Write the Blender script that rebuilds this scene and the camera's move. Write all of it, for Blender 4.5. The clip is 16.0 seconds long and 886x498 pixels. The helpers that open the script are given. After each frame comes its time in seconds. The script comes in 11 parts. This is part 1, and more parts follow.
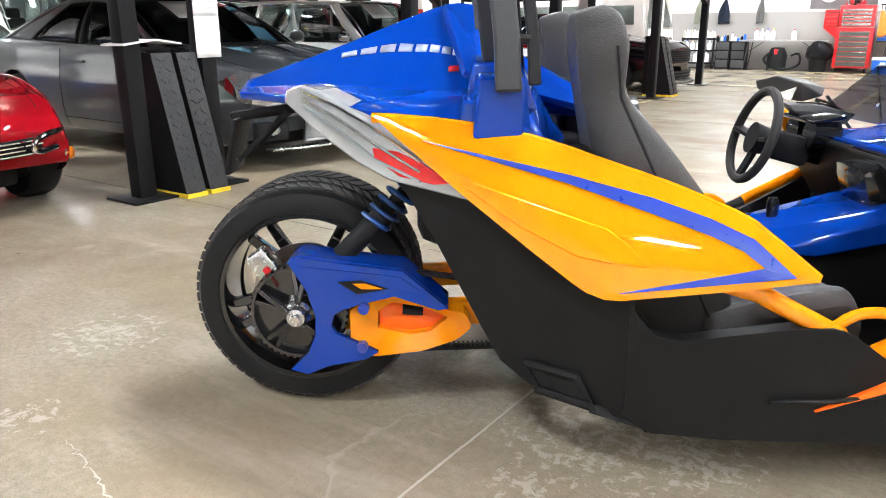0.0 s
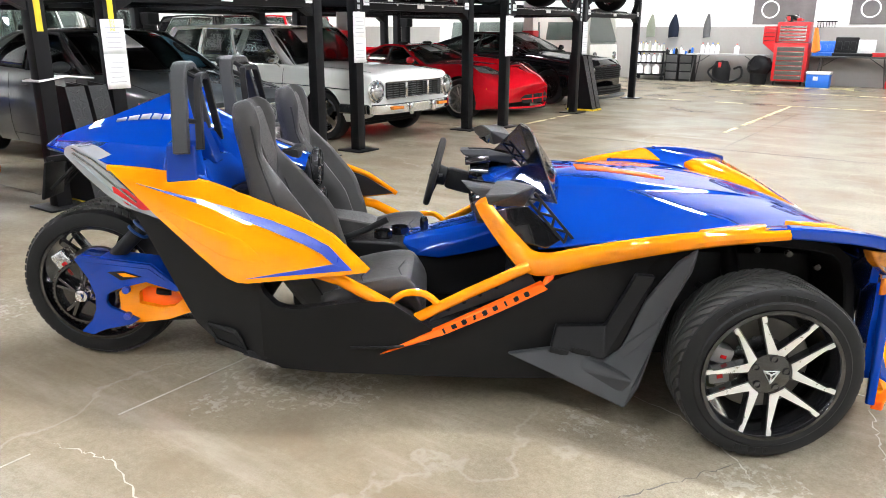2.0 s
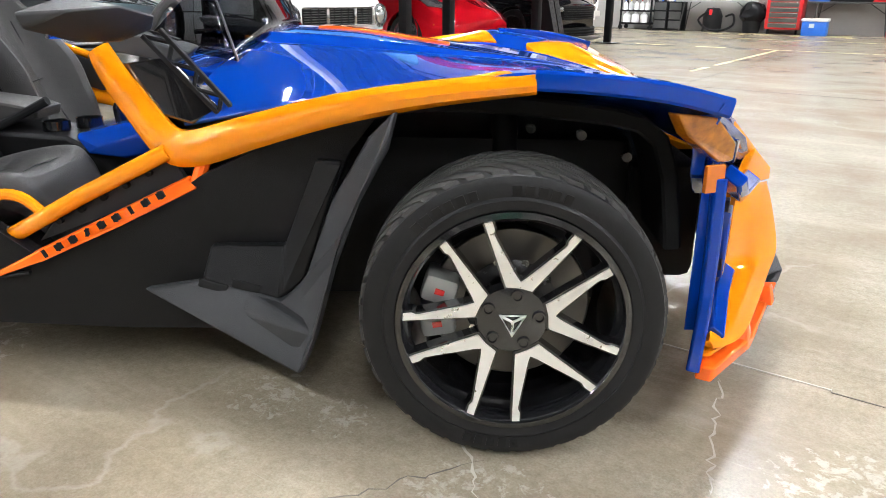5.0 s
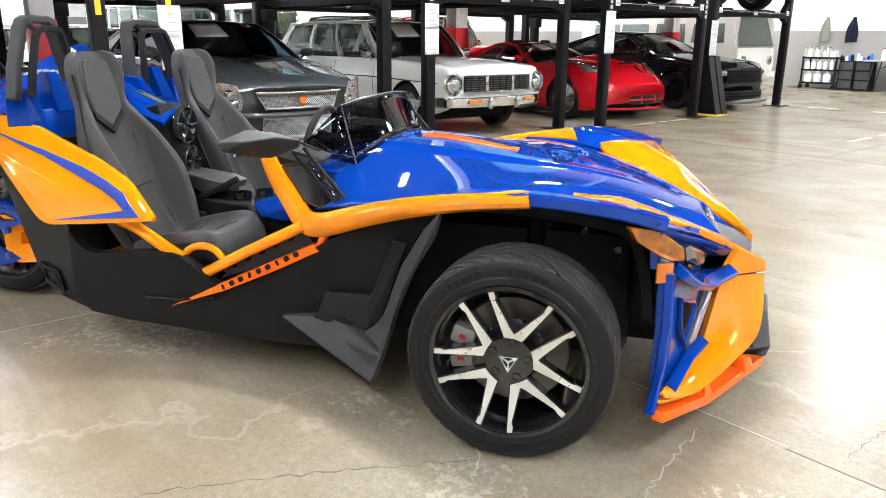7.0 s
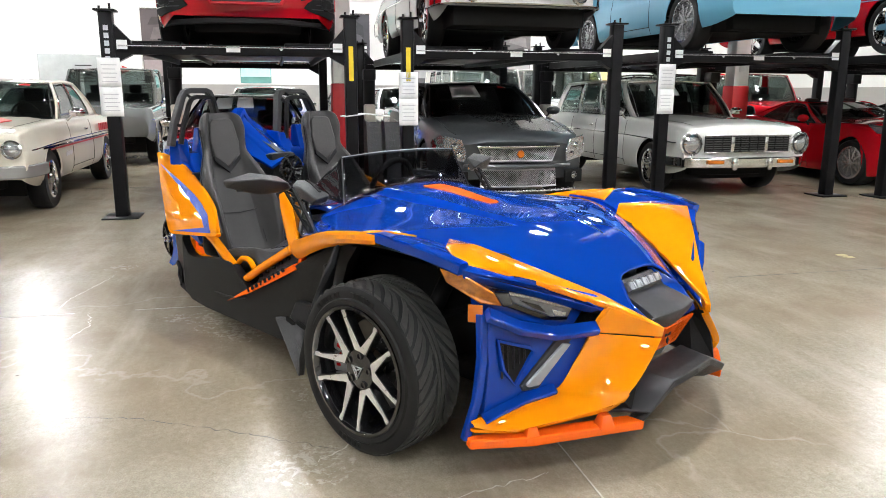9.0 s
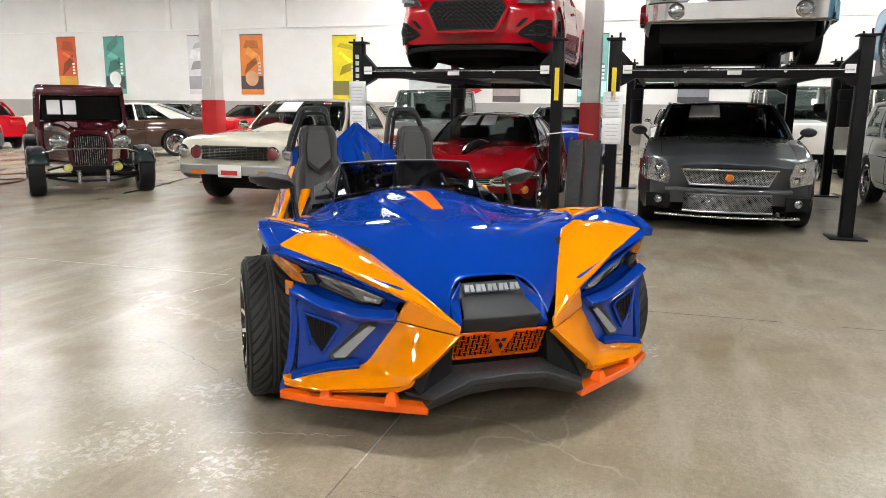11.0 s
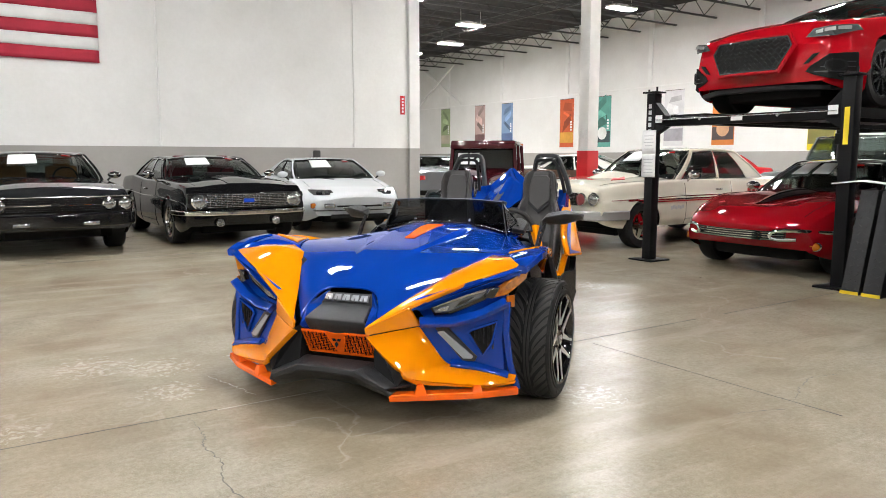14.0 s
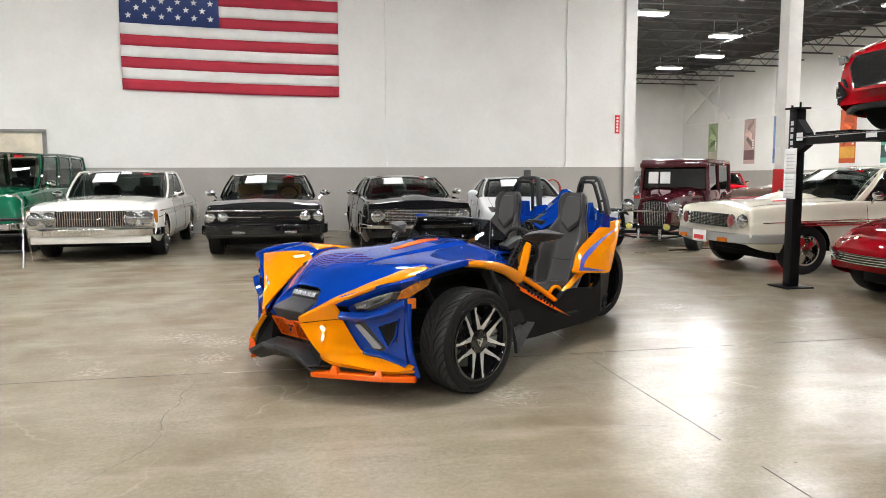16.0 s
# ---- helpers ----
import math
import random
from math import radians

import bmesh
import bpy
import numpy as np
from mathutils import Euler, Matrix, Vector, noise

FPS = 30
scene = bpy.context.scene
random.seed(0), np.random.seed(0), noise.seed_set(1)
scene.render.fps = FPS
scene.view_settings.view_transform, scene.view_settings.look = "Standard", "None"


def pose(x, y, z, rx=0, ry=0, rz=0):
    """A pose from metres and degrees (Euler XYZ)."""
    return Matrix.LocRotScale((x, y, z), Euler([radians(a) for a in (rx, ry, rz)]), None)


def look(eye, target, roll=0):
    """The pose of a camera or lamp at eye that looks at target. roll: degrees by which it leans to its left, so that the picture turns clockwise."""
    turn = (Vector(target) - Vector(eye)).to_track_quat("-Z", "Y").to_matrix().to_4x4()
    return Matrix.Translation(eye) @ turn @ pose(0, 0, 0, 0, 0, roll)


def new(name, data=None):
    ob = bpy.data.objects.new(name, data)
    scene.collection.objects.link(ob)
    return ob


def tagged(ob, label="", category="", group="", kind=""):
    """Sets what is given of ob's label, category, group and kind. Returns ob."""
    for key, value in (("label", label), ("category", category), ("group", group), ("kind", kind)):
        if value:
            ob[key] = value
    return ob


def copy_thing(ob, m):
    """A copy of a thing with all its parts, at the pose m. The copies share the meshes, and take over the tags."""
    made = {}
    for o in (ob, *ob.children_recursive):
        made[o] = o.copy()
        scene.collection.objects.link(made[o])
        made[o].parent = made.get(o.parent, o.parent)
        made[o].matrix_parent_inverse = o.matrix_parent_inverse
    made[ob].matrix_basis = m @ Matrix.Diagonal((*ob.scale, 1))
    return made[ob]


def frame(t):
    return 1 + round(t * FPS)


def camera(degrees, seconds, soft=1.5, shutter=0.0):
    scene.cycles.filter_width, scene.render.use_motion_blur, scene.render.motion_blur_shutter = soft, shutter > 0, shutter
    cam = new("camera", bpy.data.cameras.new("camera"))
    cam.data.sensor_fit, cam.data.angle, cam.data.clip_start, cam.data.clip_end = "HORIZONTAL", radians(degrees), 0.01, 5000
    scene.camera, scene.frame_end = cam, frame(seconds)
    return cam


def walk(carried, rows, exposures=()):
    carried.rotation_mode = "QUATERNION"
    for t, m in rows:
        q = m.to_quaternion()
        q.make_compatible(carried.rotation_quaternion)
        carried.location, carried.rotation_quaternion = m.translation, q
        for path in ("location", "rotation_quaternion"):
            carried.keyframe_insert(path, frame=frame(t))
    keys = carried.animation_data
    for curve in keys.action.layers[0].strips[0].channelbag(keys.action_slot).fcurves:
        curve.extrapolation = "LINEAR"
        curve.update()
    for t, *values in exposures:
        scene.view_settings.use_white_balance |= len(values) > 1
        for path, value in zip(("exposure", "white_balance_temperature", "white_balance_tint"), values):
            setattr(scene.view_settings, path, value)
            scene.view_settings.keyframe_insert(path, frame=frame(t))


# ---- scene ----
cam = camera(62.3, 16.0, 0.9)
PATH = [
    (0, (0.502, -2.293, 1.139), (0.428, -0.38, 0.562), -0.2),
    (0.5, (0.772, -2.62, 1.317), (0.696, -0.704, 0.748), -0.2),
    (1, (1.038, -2.913, 1.377), (0.963, -0.996, 0.814), -0.1),
    (1.5, (1.314, -3.099, 1.405), (1.238, -1.182, 0.841), -0.2),
    (2, (1.662, -3.251, 1.449), (1.59, -1.337, 0.874), 0.2),
    (2.5, (2.012, -3.239, 1.413), (1.938, -1.33, 0.821), 0.3),
    (3, (2.333, -3.026, 1.295), (2.257, -1.125, 0.678), 0.3),
    (3.5, (2.546, -2.754, 1.19), (2.469, -0.86, 0.551), 0.2),
    (3.7, (2.595, -2.649, 1.136), (2.521, -0.758, 0.487), 0.3),
    (5.8, (2.628, -2.31, 0.958), (2.48, -0.429, 0.295), 0.5),
    (6, (2.641, -2.42, 1.017), (2.445, -0.538, 0.37), 0.6),
    (6.5, (2.76, -2.707, 1.146), (2.387, -0.837, 0.544), 0.3),
    (7, (3.07, -2.922, 1.25), (2.521, -1.08, 0.697), 0.5),
    (7.5, (3.449, -2.995, 1.288), (2.691, -1.214, 0.787), 0.5),
    (8, (3.839, -2.946, 1.314), (2.877, -1.255, 0.849), 0.5),
    (8.2, (3.994, -2.894, 1.312), (2.95, -1.249, 0.861), 0.4),
    (10.3, (5.617, -1.567, 1.308), (3.865, -0.689, 0.91), 0.6),
    (10.5, (5.751, -1.403, 1.313), (3.955, -0.614, 0.921), 0.7),
    (11, (6.043, -1.031, 1.318), (4.162, -0.466, 0.941), 0.6),
    (11.5, (6.283, -0.649, 1.312), (4.343, -0.313, 0.958), 0.5),
    (12, (6.474, -0.218, 1.317), (4.503, -0.118, 0.989), 0.4),
    (12.5, (6.554, 0.283, 1.313), (4.582, 0.14, 1.009), 0.3),
    (13, (6.555, 0.818, 1.319), (4.611, 0.441, 1.035), 0.2),
    (13.5, (6.511, 1.368, 1.308), (4.62, 0.773, 1.043), 0.1),
    (14, (6.421, 1.915, 1.295), (4.602, 1.123, 1.047), -0.0),
    (14.5, (6.305, 2.451, 1.273), (4.579, 1.468, 1.042), -0.1),
    (15, (6.161, 2.99, 1.285), (4.539, 1.841, 1.067), -0.1),
    (15.5, (5.984, 3.506, 1.296), (4.478, 2.206, 1.089), -0.2),
    (16, (5.852, 3.945, 1.338), (4.467, 2.516, 1.137), -0.2),
]
EXPOSURE = [(0, 0.97, 6150, 11), (1.5, 0.8, 6150, 10), (3.5, 0.52, 6150, 10), (6, 0.66, 6150, 10), (8, 0.5, 6150, 10), (10.5, -0.17, 6450, 10), (11.5, -0.14, 6450, 10), (12.5, -0.02, 6400, 10), (14.5, 0.0, 6400, 10), (16, -0.06, 6450, 10)]
walk(cam, [(t, look(eye, target, roll)) for t, eye, target, roll in PATH], EXPOSURE)

# ---- world, exposure ----
world = bpy.data.worlds.new("world")
scene.world = world
world.use_nodes = True
world.node_tree.nodes["Background"].inputs[0].default_value = (0.75, 0.8, 0.9, 1)
world.node_tree.nodes["Background"].inputs[1].default_value = 0.03
LAMP = 235.0

# ---- materials ----


def ramp(nt, fac, stops):
    r = nt.nodes.new("ShaderNodeValToRGB")
    els = r.color_ramp.elements
    while len(els) < len(stops):
        els.new(0.5)
    for el, (p, c) in zip(els, stops):
        el.position = p
        el.color = (*c, 1) if len(c) == 3 else c
    nt.links.new(fac, r.inputs[0])
    return r.outputs[0]


def noise_tex(nt, scale, detail=4.0, rough=0.55, vec=None, dist=0.0):
    n = nt.nodes.new("ShaderNodeTexNoise")
    n.inputs["Scale"].default_value, n.inputs["Detail"].default_value = scale, detail
    n.inputs["Roughness"].default_value, n.inputs["Distortion"].default_value = rough, dist
    if vec is not None:
        nt.links.new(vec, n.inputs["Vector"])
    return n.outputs["Fac"]


def coords(nt):
    return nt.nodes.new("ShaderNodeTexCoord").outputs["Object"]


def mixc(nt, fac, a, b, mode="MIX"):
    m = nt.nodes.new("ShaderNodeMix")
    m.data_type, m.blend_type = "RGBA", mode
    for sock, v in ((m.inputs[0], fac), (m.inputs[6], a), (m.inputs[7], b)):
        if isinstance(v, (int, float)):
            sock.default_value = v
        elif isinstance(v, tuple):
            sock.default_value = (*v, 1)
        else:
            nt.links.new(v, sock)
    return m.outputs[2]


def mat(name, color, rough=0.5, metal=0.0, coat=0.0, vary=0.12, grain=0.0, grain_scale=200.0, scale=3.0, emit=0.0, alpha=1.0, trans=0.0, ior=1.45):
    """A painted or plain surface: base colour with two scales of variation, uneven gloss and fine relief."""
    m = bpy.data.materials.new(name)
    m.use_nodes = True
    nt = m.node_tree
    b = nt.nodes["Principled BSDF"]
    vec = coords(nt)
    big = noise_tex(nt, scale, 3.0, 0.6, vec)
    fine = noise_tex(nt, scale * 17, 3.0, 0.6, vec)
    dark = tuple(c * (1 - vary) for c in color)
    lite = tuple(min(1.0, c * (1 + vary * 0.6)) for c in color)
    col = ramp(nt, big, [(0.3, dark), (0.7, lite)])
    col = mixc(nt, 0.35 * min(1.0, vary * 4), col, ramp(nt, fine, [(0.25, tuple(c * 0.8 for c in color)), (0.75, lite)]))
    nt.links.new(col, b.inputs["Base Color"])
    rr = ramp(nt, fine, [(0.2, (max(0.0, rough - 0.05),) * 3), (0.8, (min(1.0, rough + 0.06),) * 3)])
    nt.links.new(rr, b.inputs["Roughness"])
    b.inputs["Metallic"].default_value = metal
    if max(color) < 0.06 and not metal and not coat:
        b.inputs["Specular IOR Level"].default_value = 0.13
    b.inputs["Coat Weight"].default_value = coat
    b.inputs["Coat Roughness"].default_value = 0.03
    b.inputs["IOR"].default_value = ior
    b.inputs["Transmission Weight"].default_value = trans
    b.inputs["Alpha"].default_value = alpha
    if emit:
        b.inputs["Emission Color"].default_value = (*color, 1)
        b.inputs["Emission Strength"].default_value = emit
    if grain:
        bump = nt.nodes.new("ShaderNodeBump")
        bump.inputs["Strength"].default_value = grain
        bump.inputs["Distance"].default_value = 0.004
        nt.links.new(noise_tex(nt, grain_scale, 2.0, 0.6, vec), bump.inputs["Height"])
        nt.links.new(bump.outputs[0], b.inputs["Normal"])
    return m


def concrete_floor():
    """Sealed, worn warehouse concrete: mottled, stained, with pale scuffs, hairline cracks and uneven gloss."""
    m = bpy.data.materials.new("floor_concrete")
    m.use_nodes = True
    nt = m.node_tree
    b = nt.nodes["Principled BSDF"]
    vec = coords(nt)
    cloud = noise_tex(nt, 0.5, 3.0, 0.5, vec)
    patch = noise_tex(nt, 2.1, 4.0, 0.55, vec)
    grit = noise_tex(nt, 38.0, 4.0, 0.7, vec)
    col = ramp(nt, cloud, [(0.33, (0.21, 0.177, 0.121)), (0.5, (0.266, 0.232, 0.171)), (0.68, (0.325, 0.294, 0.224))])
    col = mixc(nt, 0.55, col, ramp(nt, patch, [(0.32, (0.163, 0.132, 0.084)), (0.5, (0.266, 0.23, 0.166)), (0.69, (0.367, 0.33, 0.254))]))
    col = mixc(nt, 0.25, col, ramp(nt, noise_tex(nt, 9.5, 5.0, 0.6, vec), [(0.2, (0.159, 0.133, 0.0928)), (0.8, (0.381, 0.345, 0.271))]))
    col = mixc(nt, 0.3, col, ramp(nt, grit, [(0.32, (0.112, 0.0958, 0.0674)), (0.68, (0.456, 0.419, 0.333))]))
    col = mixc(nt, 0.22, col, ramp(nt, noise_tex(nt, 150.0, 3.0, 0.7, vec), [(0.34, (0.0977, 0.0837, 0.0578)), (0.66, (0.465, 0.428, 0.346))]))
    # soft brown stains
    stain = ramp(nt, noise_tex(nt, 0.8, 3.0, 0.55, vec), [(0.4, (0, 0, 0)), (0.75, (0.7, 0.7, 0.7))])
    col = mixc(nt, stain, col, (0.219, 0.167, 0.101))
    # worn, browner areas where the sealer has darkened, broken by streaks
    worn = ramp(nt, noise_tex(nt, 1.1, 6.0, 0.62, vec), [(0.46, (0, 0, 0)), (0.68, (0.75, 0.75, 0.75))])
    col = mixc(nt, worn, col, (0.182, 0.142, 0.093))
    drag = nt.nodes.new("ShaderNodeMapping")
    drag.inputs["Scale"].default_value, drag.inputs["Rotation"].default_value = (0.7, 3.2, 1.0), (0, 0, 0.9)
    nt.links.new(vec, drag.inputs["Vector"])
    pale = ramp(nt, noise_tex(nt, 1.0, 6.0, 0.65, drag.outputs[0]), [(0.52, (0, 0, 0)), (0.74, (0.6, 0.6, 0.6))])
    col = mixc(nt, pale, col, (0.37, 0.335, 0.27))
    # fine pale scratches
    sm = nt.nodes.new("ShaderNodeMapping")
    sm.inputs["Scale"].default_value, sm.inputs["Rotation"].default_value = (3.0, 46.0, 1.0), (0, 0, 0.5)
    nt.links.new(vec, sm.inputs["Vector"])
    col = mixc(nt, ramp(nt, noise_tex(nt, 1.0, 6.0, 0.75, sm.outputs[0], 0.4), [(0.6, (0, 0, 0)), (0.78, (0.45, 0.45, 0.45))]), col, (0.42, 0.385, 0.32))
    # dark specks and drips
    speck = nt.nodes.new("ShaderNodeTexVoronoi")
    speck.inputs["Scale"].default_value = 2.6
    nt.links.new(vec, speck.inputs["Vector"])
    col = mixc(nt, ramp(nt, speck.outputs["Distance"], [(0.012, (0.7, 0.7, 0.7)), (0.03, (0, 0, 0))]), col, (0.07, 0.055, 0.04))
    # pale scuffed, unsealed patches
    sc = nt.nodes.new("ShaderNodeMath")
    sc.operation = "MULTIPLY"
    nt.links.new(ramp(nt, noise_tex(nt, 0.42, 2.0, 0.5, vec, 0.3), [(0.7, (0, 0, 0)), (0.84, (0.32, 0.32, 0.32))]), sc.inputs[0])
    nt.links.new(ramp(nt, noise_tex(nt, 26.0, 8.0, 0.72, vec, 0.6), [(0.52, (0, 0, 0)), (0.68, (1, 1, 1))]), sc.inputs[1])
    # places where the sealer has peeled
    peel = None
    for pa, pb, pr in ((0.96, 0.17, 0.36), (1.24, 0.2, 0.2), (0.89, -0.2, 0.12), (2.15, 0.54, 0.13), (2.37, 0.57, 0.1), (3.72, 0.2, 0.3), (3.36, 0.45, 0.26), (2.81, 0.48, 0.2), (4.2, 1.23, 0.16), (-0.93, -0.24, 0.26), (-0.52, -0.75, 0.14), (1.53, 2.3, 0.24), (3.42, 0.95, 0.22)):
        dist = nt.nodes.new("ShaderNodeVectorMath")
        dist.operation = "DISTANCE"
        dist.inputs[1].default_value = (pa, pb, 0.0)
        nt.links.new(vec, dist.inputs[0])
        near = ramp(nt, dist.outputs["Value"], [(pr * 0.25, (0.16, 0.16, 0.16)), (pr, (0, 0, 0))])
        peel = near if peel is None else mixc(nt, 1.0, peel, near, "ADD")
    flake = mixc(nt, 1.0, peel, ramp(nt, noise_tex(nt, 24.0, 9.0, 0.7, vec, 0.5), [(0.3, (0, 0, 0)), (0.7, (1, 1, 1))]), "ADD")
    flake = ramp(nt, mixc(nt, 1.0, flake, ramp(nt, peel, [(0.0, (0, 0, 0)), (0.03, (1, 1, 1))]), "MULTIPLY"), [(0.64, (0, 0, 0)), (0.78, (0.32, 0.32, 0.32))])
    sc2_ = nt.nodes.new("ShaderNodeMath")
    sc2_.operation = "MAXIMUM"
    nt.links.new(sc.outputs[0], sc2_.inputs[0])
    nt.links.new(flake, sc2_.inputs[1])
    sc = sc2_
    col = mixc(nt, sc.outputs[0], col, (0.54, 0.52, 0.46))
    # hairline cracks along the borders of large warped cells
    warp = nt.nodes.new("ShaderNodeVectorMath")
    warp.operation = "ADD"
    wn = nt.nodes.new("ShaderNodeTexNoise")
    wn.inputs["Scale"].default_value, wn.inputs["Detail"].default_value = 1.6, 6.0
    nt.links.new(vec, wn.inputs["Vector"])
    sc2 = nt.nodes.new("ShaderNodeVectorMath")
    sc2.operation = "SCALE"
    sc2.inputs[3].default_value = 0.9
    nt.links.new(wn.outputs["Color"], sc2.inputs[0])
    nt.links.new(vec, warp.inputs[0])
    nt.links.new(sc2.outputs[0], warp.inputs[1])
    vor = nt.nodes.new("ShaderNodeTexVoronoi")
    vor.feature = "DISTANCE_TO_EDGE"
    vor.inputs["Scale"].default_value = 0.26
    nt.links.new(warp.outputs[0], vor.inputs["Vector"])
    line = ramp(nt, vor.outputs["Distance"], [(0.0, (1, 1, 1)), (0.0006, (0, 0, 0))])
    broken = nt.nodes.new("ShaderNodeMath")
    broken.operation = "MULTIPLY"
    nt.links.new(line, broken.inputs[0])
    nt.links.new(ramp(nt, noise_tex(nt, 0.8, 3.0, 0.6, vec), [(0.47, (0, 0, 0)), (0.56, (0.45, 0.45, 0.45))]), broken.inputs[1])
    col = mixc(nt, broken.outputs[0], col, (0.37, 0.34, 0.285))
    nt.links.new(col, b.inputs["Base Color"])
    b.inputs["Roughness"].default_value = 0.27
    b.inputs["Specular IOR Level"].default_value = 0.22
    bump = nt.nodes.new("ShaderNodeBump")
    bump.inputs["Strength"].default_value, bump.inputs["Distance"].default_value = 0.05, 0.002
    nt.links.new(mixc(nt, 0.5, grit, patch), bump.inputs["Height"])
    nt.links.new(bump.outputs[0], b.inputs["Normal"])
    return m


def block_wall(name, low, high, split, seams):
    """Painted concrete wall: grey below, white above; seams is the spacing of the tilt-up panels' joints."""
    m = bpy.data.materials.new(name)
    m.use_nodes = True
    nt = m.node_tree
    b = nt.nodes["Principled BSDF"]
    vec = coords(nt)
    sep = nt.nodes.new("ShaderNodeSeparateXYZ")
    nt.links.new(vec, sep.inputs[0])
    gt = nt.nodes.new("ShaderNodeMath")
    gt.operation = "GREATER_THAN"
    gt.inputs[1].default_value = split
    nt.links.new(sep.outputs[2], gt.inputs[0])
    col = mixc(nt, gt.outputs[0], low, high)
    stain = noise_tex(nt, 0.7, 6.0, 0.65, vec)
    fine = noise_tex(nt, 14.0, 4.0, 0.6, vec)
    col = mixc(nt, 0.5, col, ramp(nt, stain, [(0.3, (0.8, 0.79, 0.77)), (0.7, (1, 1, 1))]), "MULTIPLY")
    col = mixc(nt, 0.25, col, ramp(nt, fine, [(0.3, (0.85,) * 3), (0.7, (1, 1, 1))]), "MULTIPLY")
    nt.links.new(col, b.inputs["Base Color"])
    b.inputs["Roughness"].default_value = 0.62
    bump = nt.nodes.new("ShaderNodeBump")
    bump.inputs["Strength"].default_value, bump.inputs["Distance"].default_value = 0.35, 0.004
    nt.links.new(fine, bump.inputs["Height"])
    nt.links.new(bump.outputs[0], b.inputs["Normal"])
    return m


def glass_mat(name, tint, alpha, rough=0.02):
    m = bpy.data.materials.new(name)
    m.use_nodes = True
    nt = m.node_tree
    out = nt.nodes["Material Output"]
    nt.nodes.remove(nt.nodes["Principled BSDF"])
    tr = nt.nodes.new("ShaderNodeBsdfTransparent")
    tr.inputs[0].default_value = (*tint, 1)
    gl = nt.nodes.new("ShaderNodeBsdfGlossy")
    gl.inputs["Roughness"].default_value = rough
    lw = nt.nodes.new("ShaderNodeLayerWeight")
    lw.inputs[0].default_value = 0.5
    pw = nt.nodes.new("ShaderNodeMath")
    pw.operation, pw.inputs[1].default_value = "POWER", 5.0
    nt.links.new(lw.outputs["Facing"], pw.inputs[0])
    fr = nt.nodes.new("ShaderNodeMath")
    fr.operation = "MULTIPLY_ADD"
    fr.inputs[1].default_value, fr.inputs[2].default_value = 0.96, 0.04
    nt.links.new(pw.outputs[0], fr.inputs[0])
    mx = nt.nodes.new("ShaderNodeMixShader")
    nt.links.new(fr.outputs[0], mx.inputs[0])
    nt.links.new(tr.outputs[0], mx.inputs[1])
    nt.links.new(gl.outputs[0], mx.inputs[2])
    nt.links.new(mx.outputs[0], out.inputs[0])
    return m


FLOOR = concrete_floor()
WALL = block_wall("wall_paint", (0.36, 0.345, 0.325), (0.80, 0.795, 0.78), 1.53, 4.6)
WHITE_WALL = mat("white_wall_paint", (0.8, 0.795, 0.78), 0.6, vary=0.06, grain=0.2, grain_scale=60)
CEILING = mat("ceiling_deck", (0.055, 0.054, 0.053), 0.7, vary=0.3)
STEEL_DARK = mat("joist_steel", (0.06, 0.059, 0.058), 0.6, vary=0.2)
COLUMN_WHITE = mat("column_white", (0.78, 0.77, 0.74), 0.5, vary=0.08)
COLUMN_RED = mat("column_red", (0.55, 0.012, 0.015), 0.45, vary=0.15)
LIFT_BLACK = mat("lift_black", (0.009, 0.009, 0.01), 0.36, vary=0.25, grain=0.1)
PAPER = mat("paper", (0.8, 0.8, 0.8), 0.7, vary=0.05)
INK = mat("print_grey", (0.52, 0.52, 0.54), 0.8)
YELLOW_PAINT = mat("yellow_paint", (0.75, 0.55, 0.02), 0.5, vary=0.2)
LINE_YELLOW = mat("floor_line_yellow", (0.46, 0.38, 0.17), 0.5, vary=0.35, scale=6)
CHROME = mat("chrome", (0.78, 0.78, 0.78), 0.08, 1.0, vary=0.05)
ALLOY = mat("alloy", (0.62, 0.62, 0.63), 0.25, 1.0, vary=0.1)
DARK_ALLOY = mat("dark_alloy", (0.05, 0.05, 0.052), 0.25, 0.6, vary=0.1)
TYRE = mat("tyre_rubber", (0.012, 0.012, 0.0125), 0.5, vary=0.3, grain=0.15, grain_scale=90)
BLACK_PLASTIC = mat("black_plastic", (0.013, 0.013, 0.0138), 0.5, vary=0.2, grain=0.25, grain_scale=300)
UNDERBODY = mat("underbody", (0.012, 0.012, 0.012), 0.8)
LAMP_CLEAR = mat("lamp_glass", (0.42, 0.43, 0.44), 0.16, 0.75, coat=1.0, vary=0.6, scale=22)
LAMP_AMBER = mat("amber_lens", (0.5, 0.13, 0.008), 0.15, coat=1.0)
LAMP_RED = mat("red_lens", (0.5, 0.01, 0.012), 0.15, coat=1.0)
CAR_GLASS = glass_mat("car_glass", (0.62, 0.66, 0.65), 0.5)
MID_GLASS = glass_mat("grey_glass", (0.3, 0.32, 0.33), 0.5)
DARK_GLASS = glass_mat("tinted_glass", (0.07, 0.075, 0.08), 0.9)
LIGHT_PANEL = mat("lit_diffuser", (1.0, 0.99, 0.965), 0.5, emit=LAMP, vary=0.0)
LEATHER = mat("car_interior", (0.03, 0.028, 0.027), 0.6, vary=0.2)


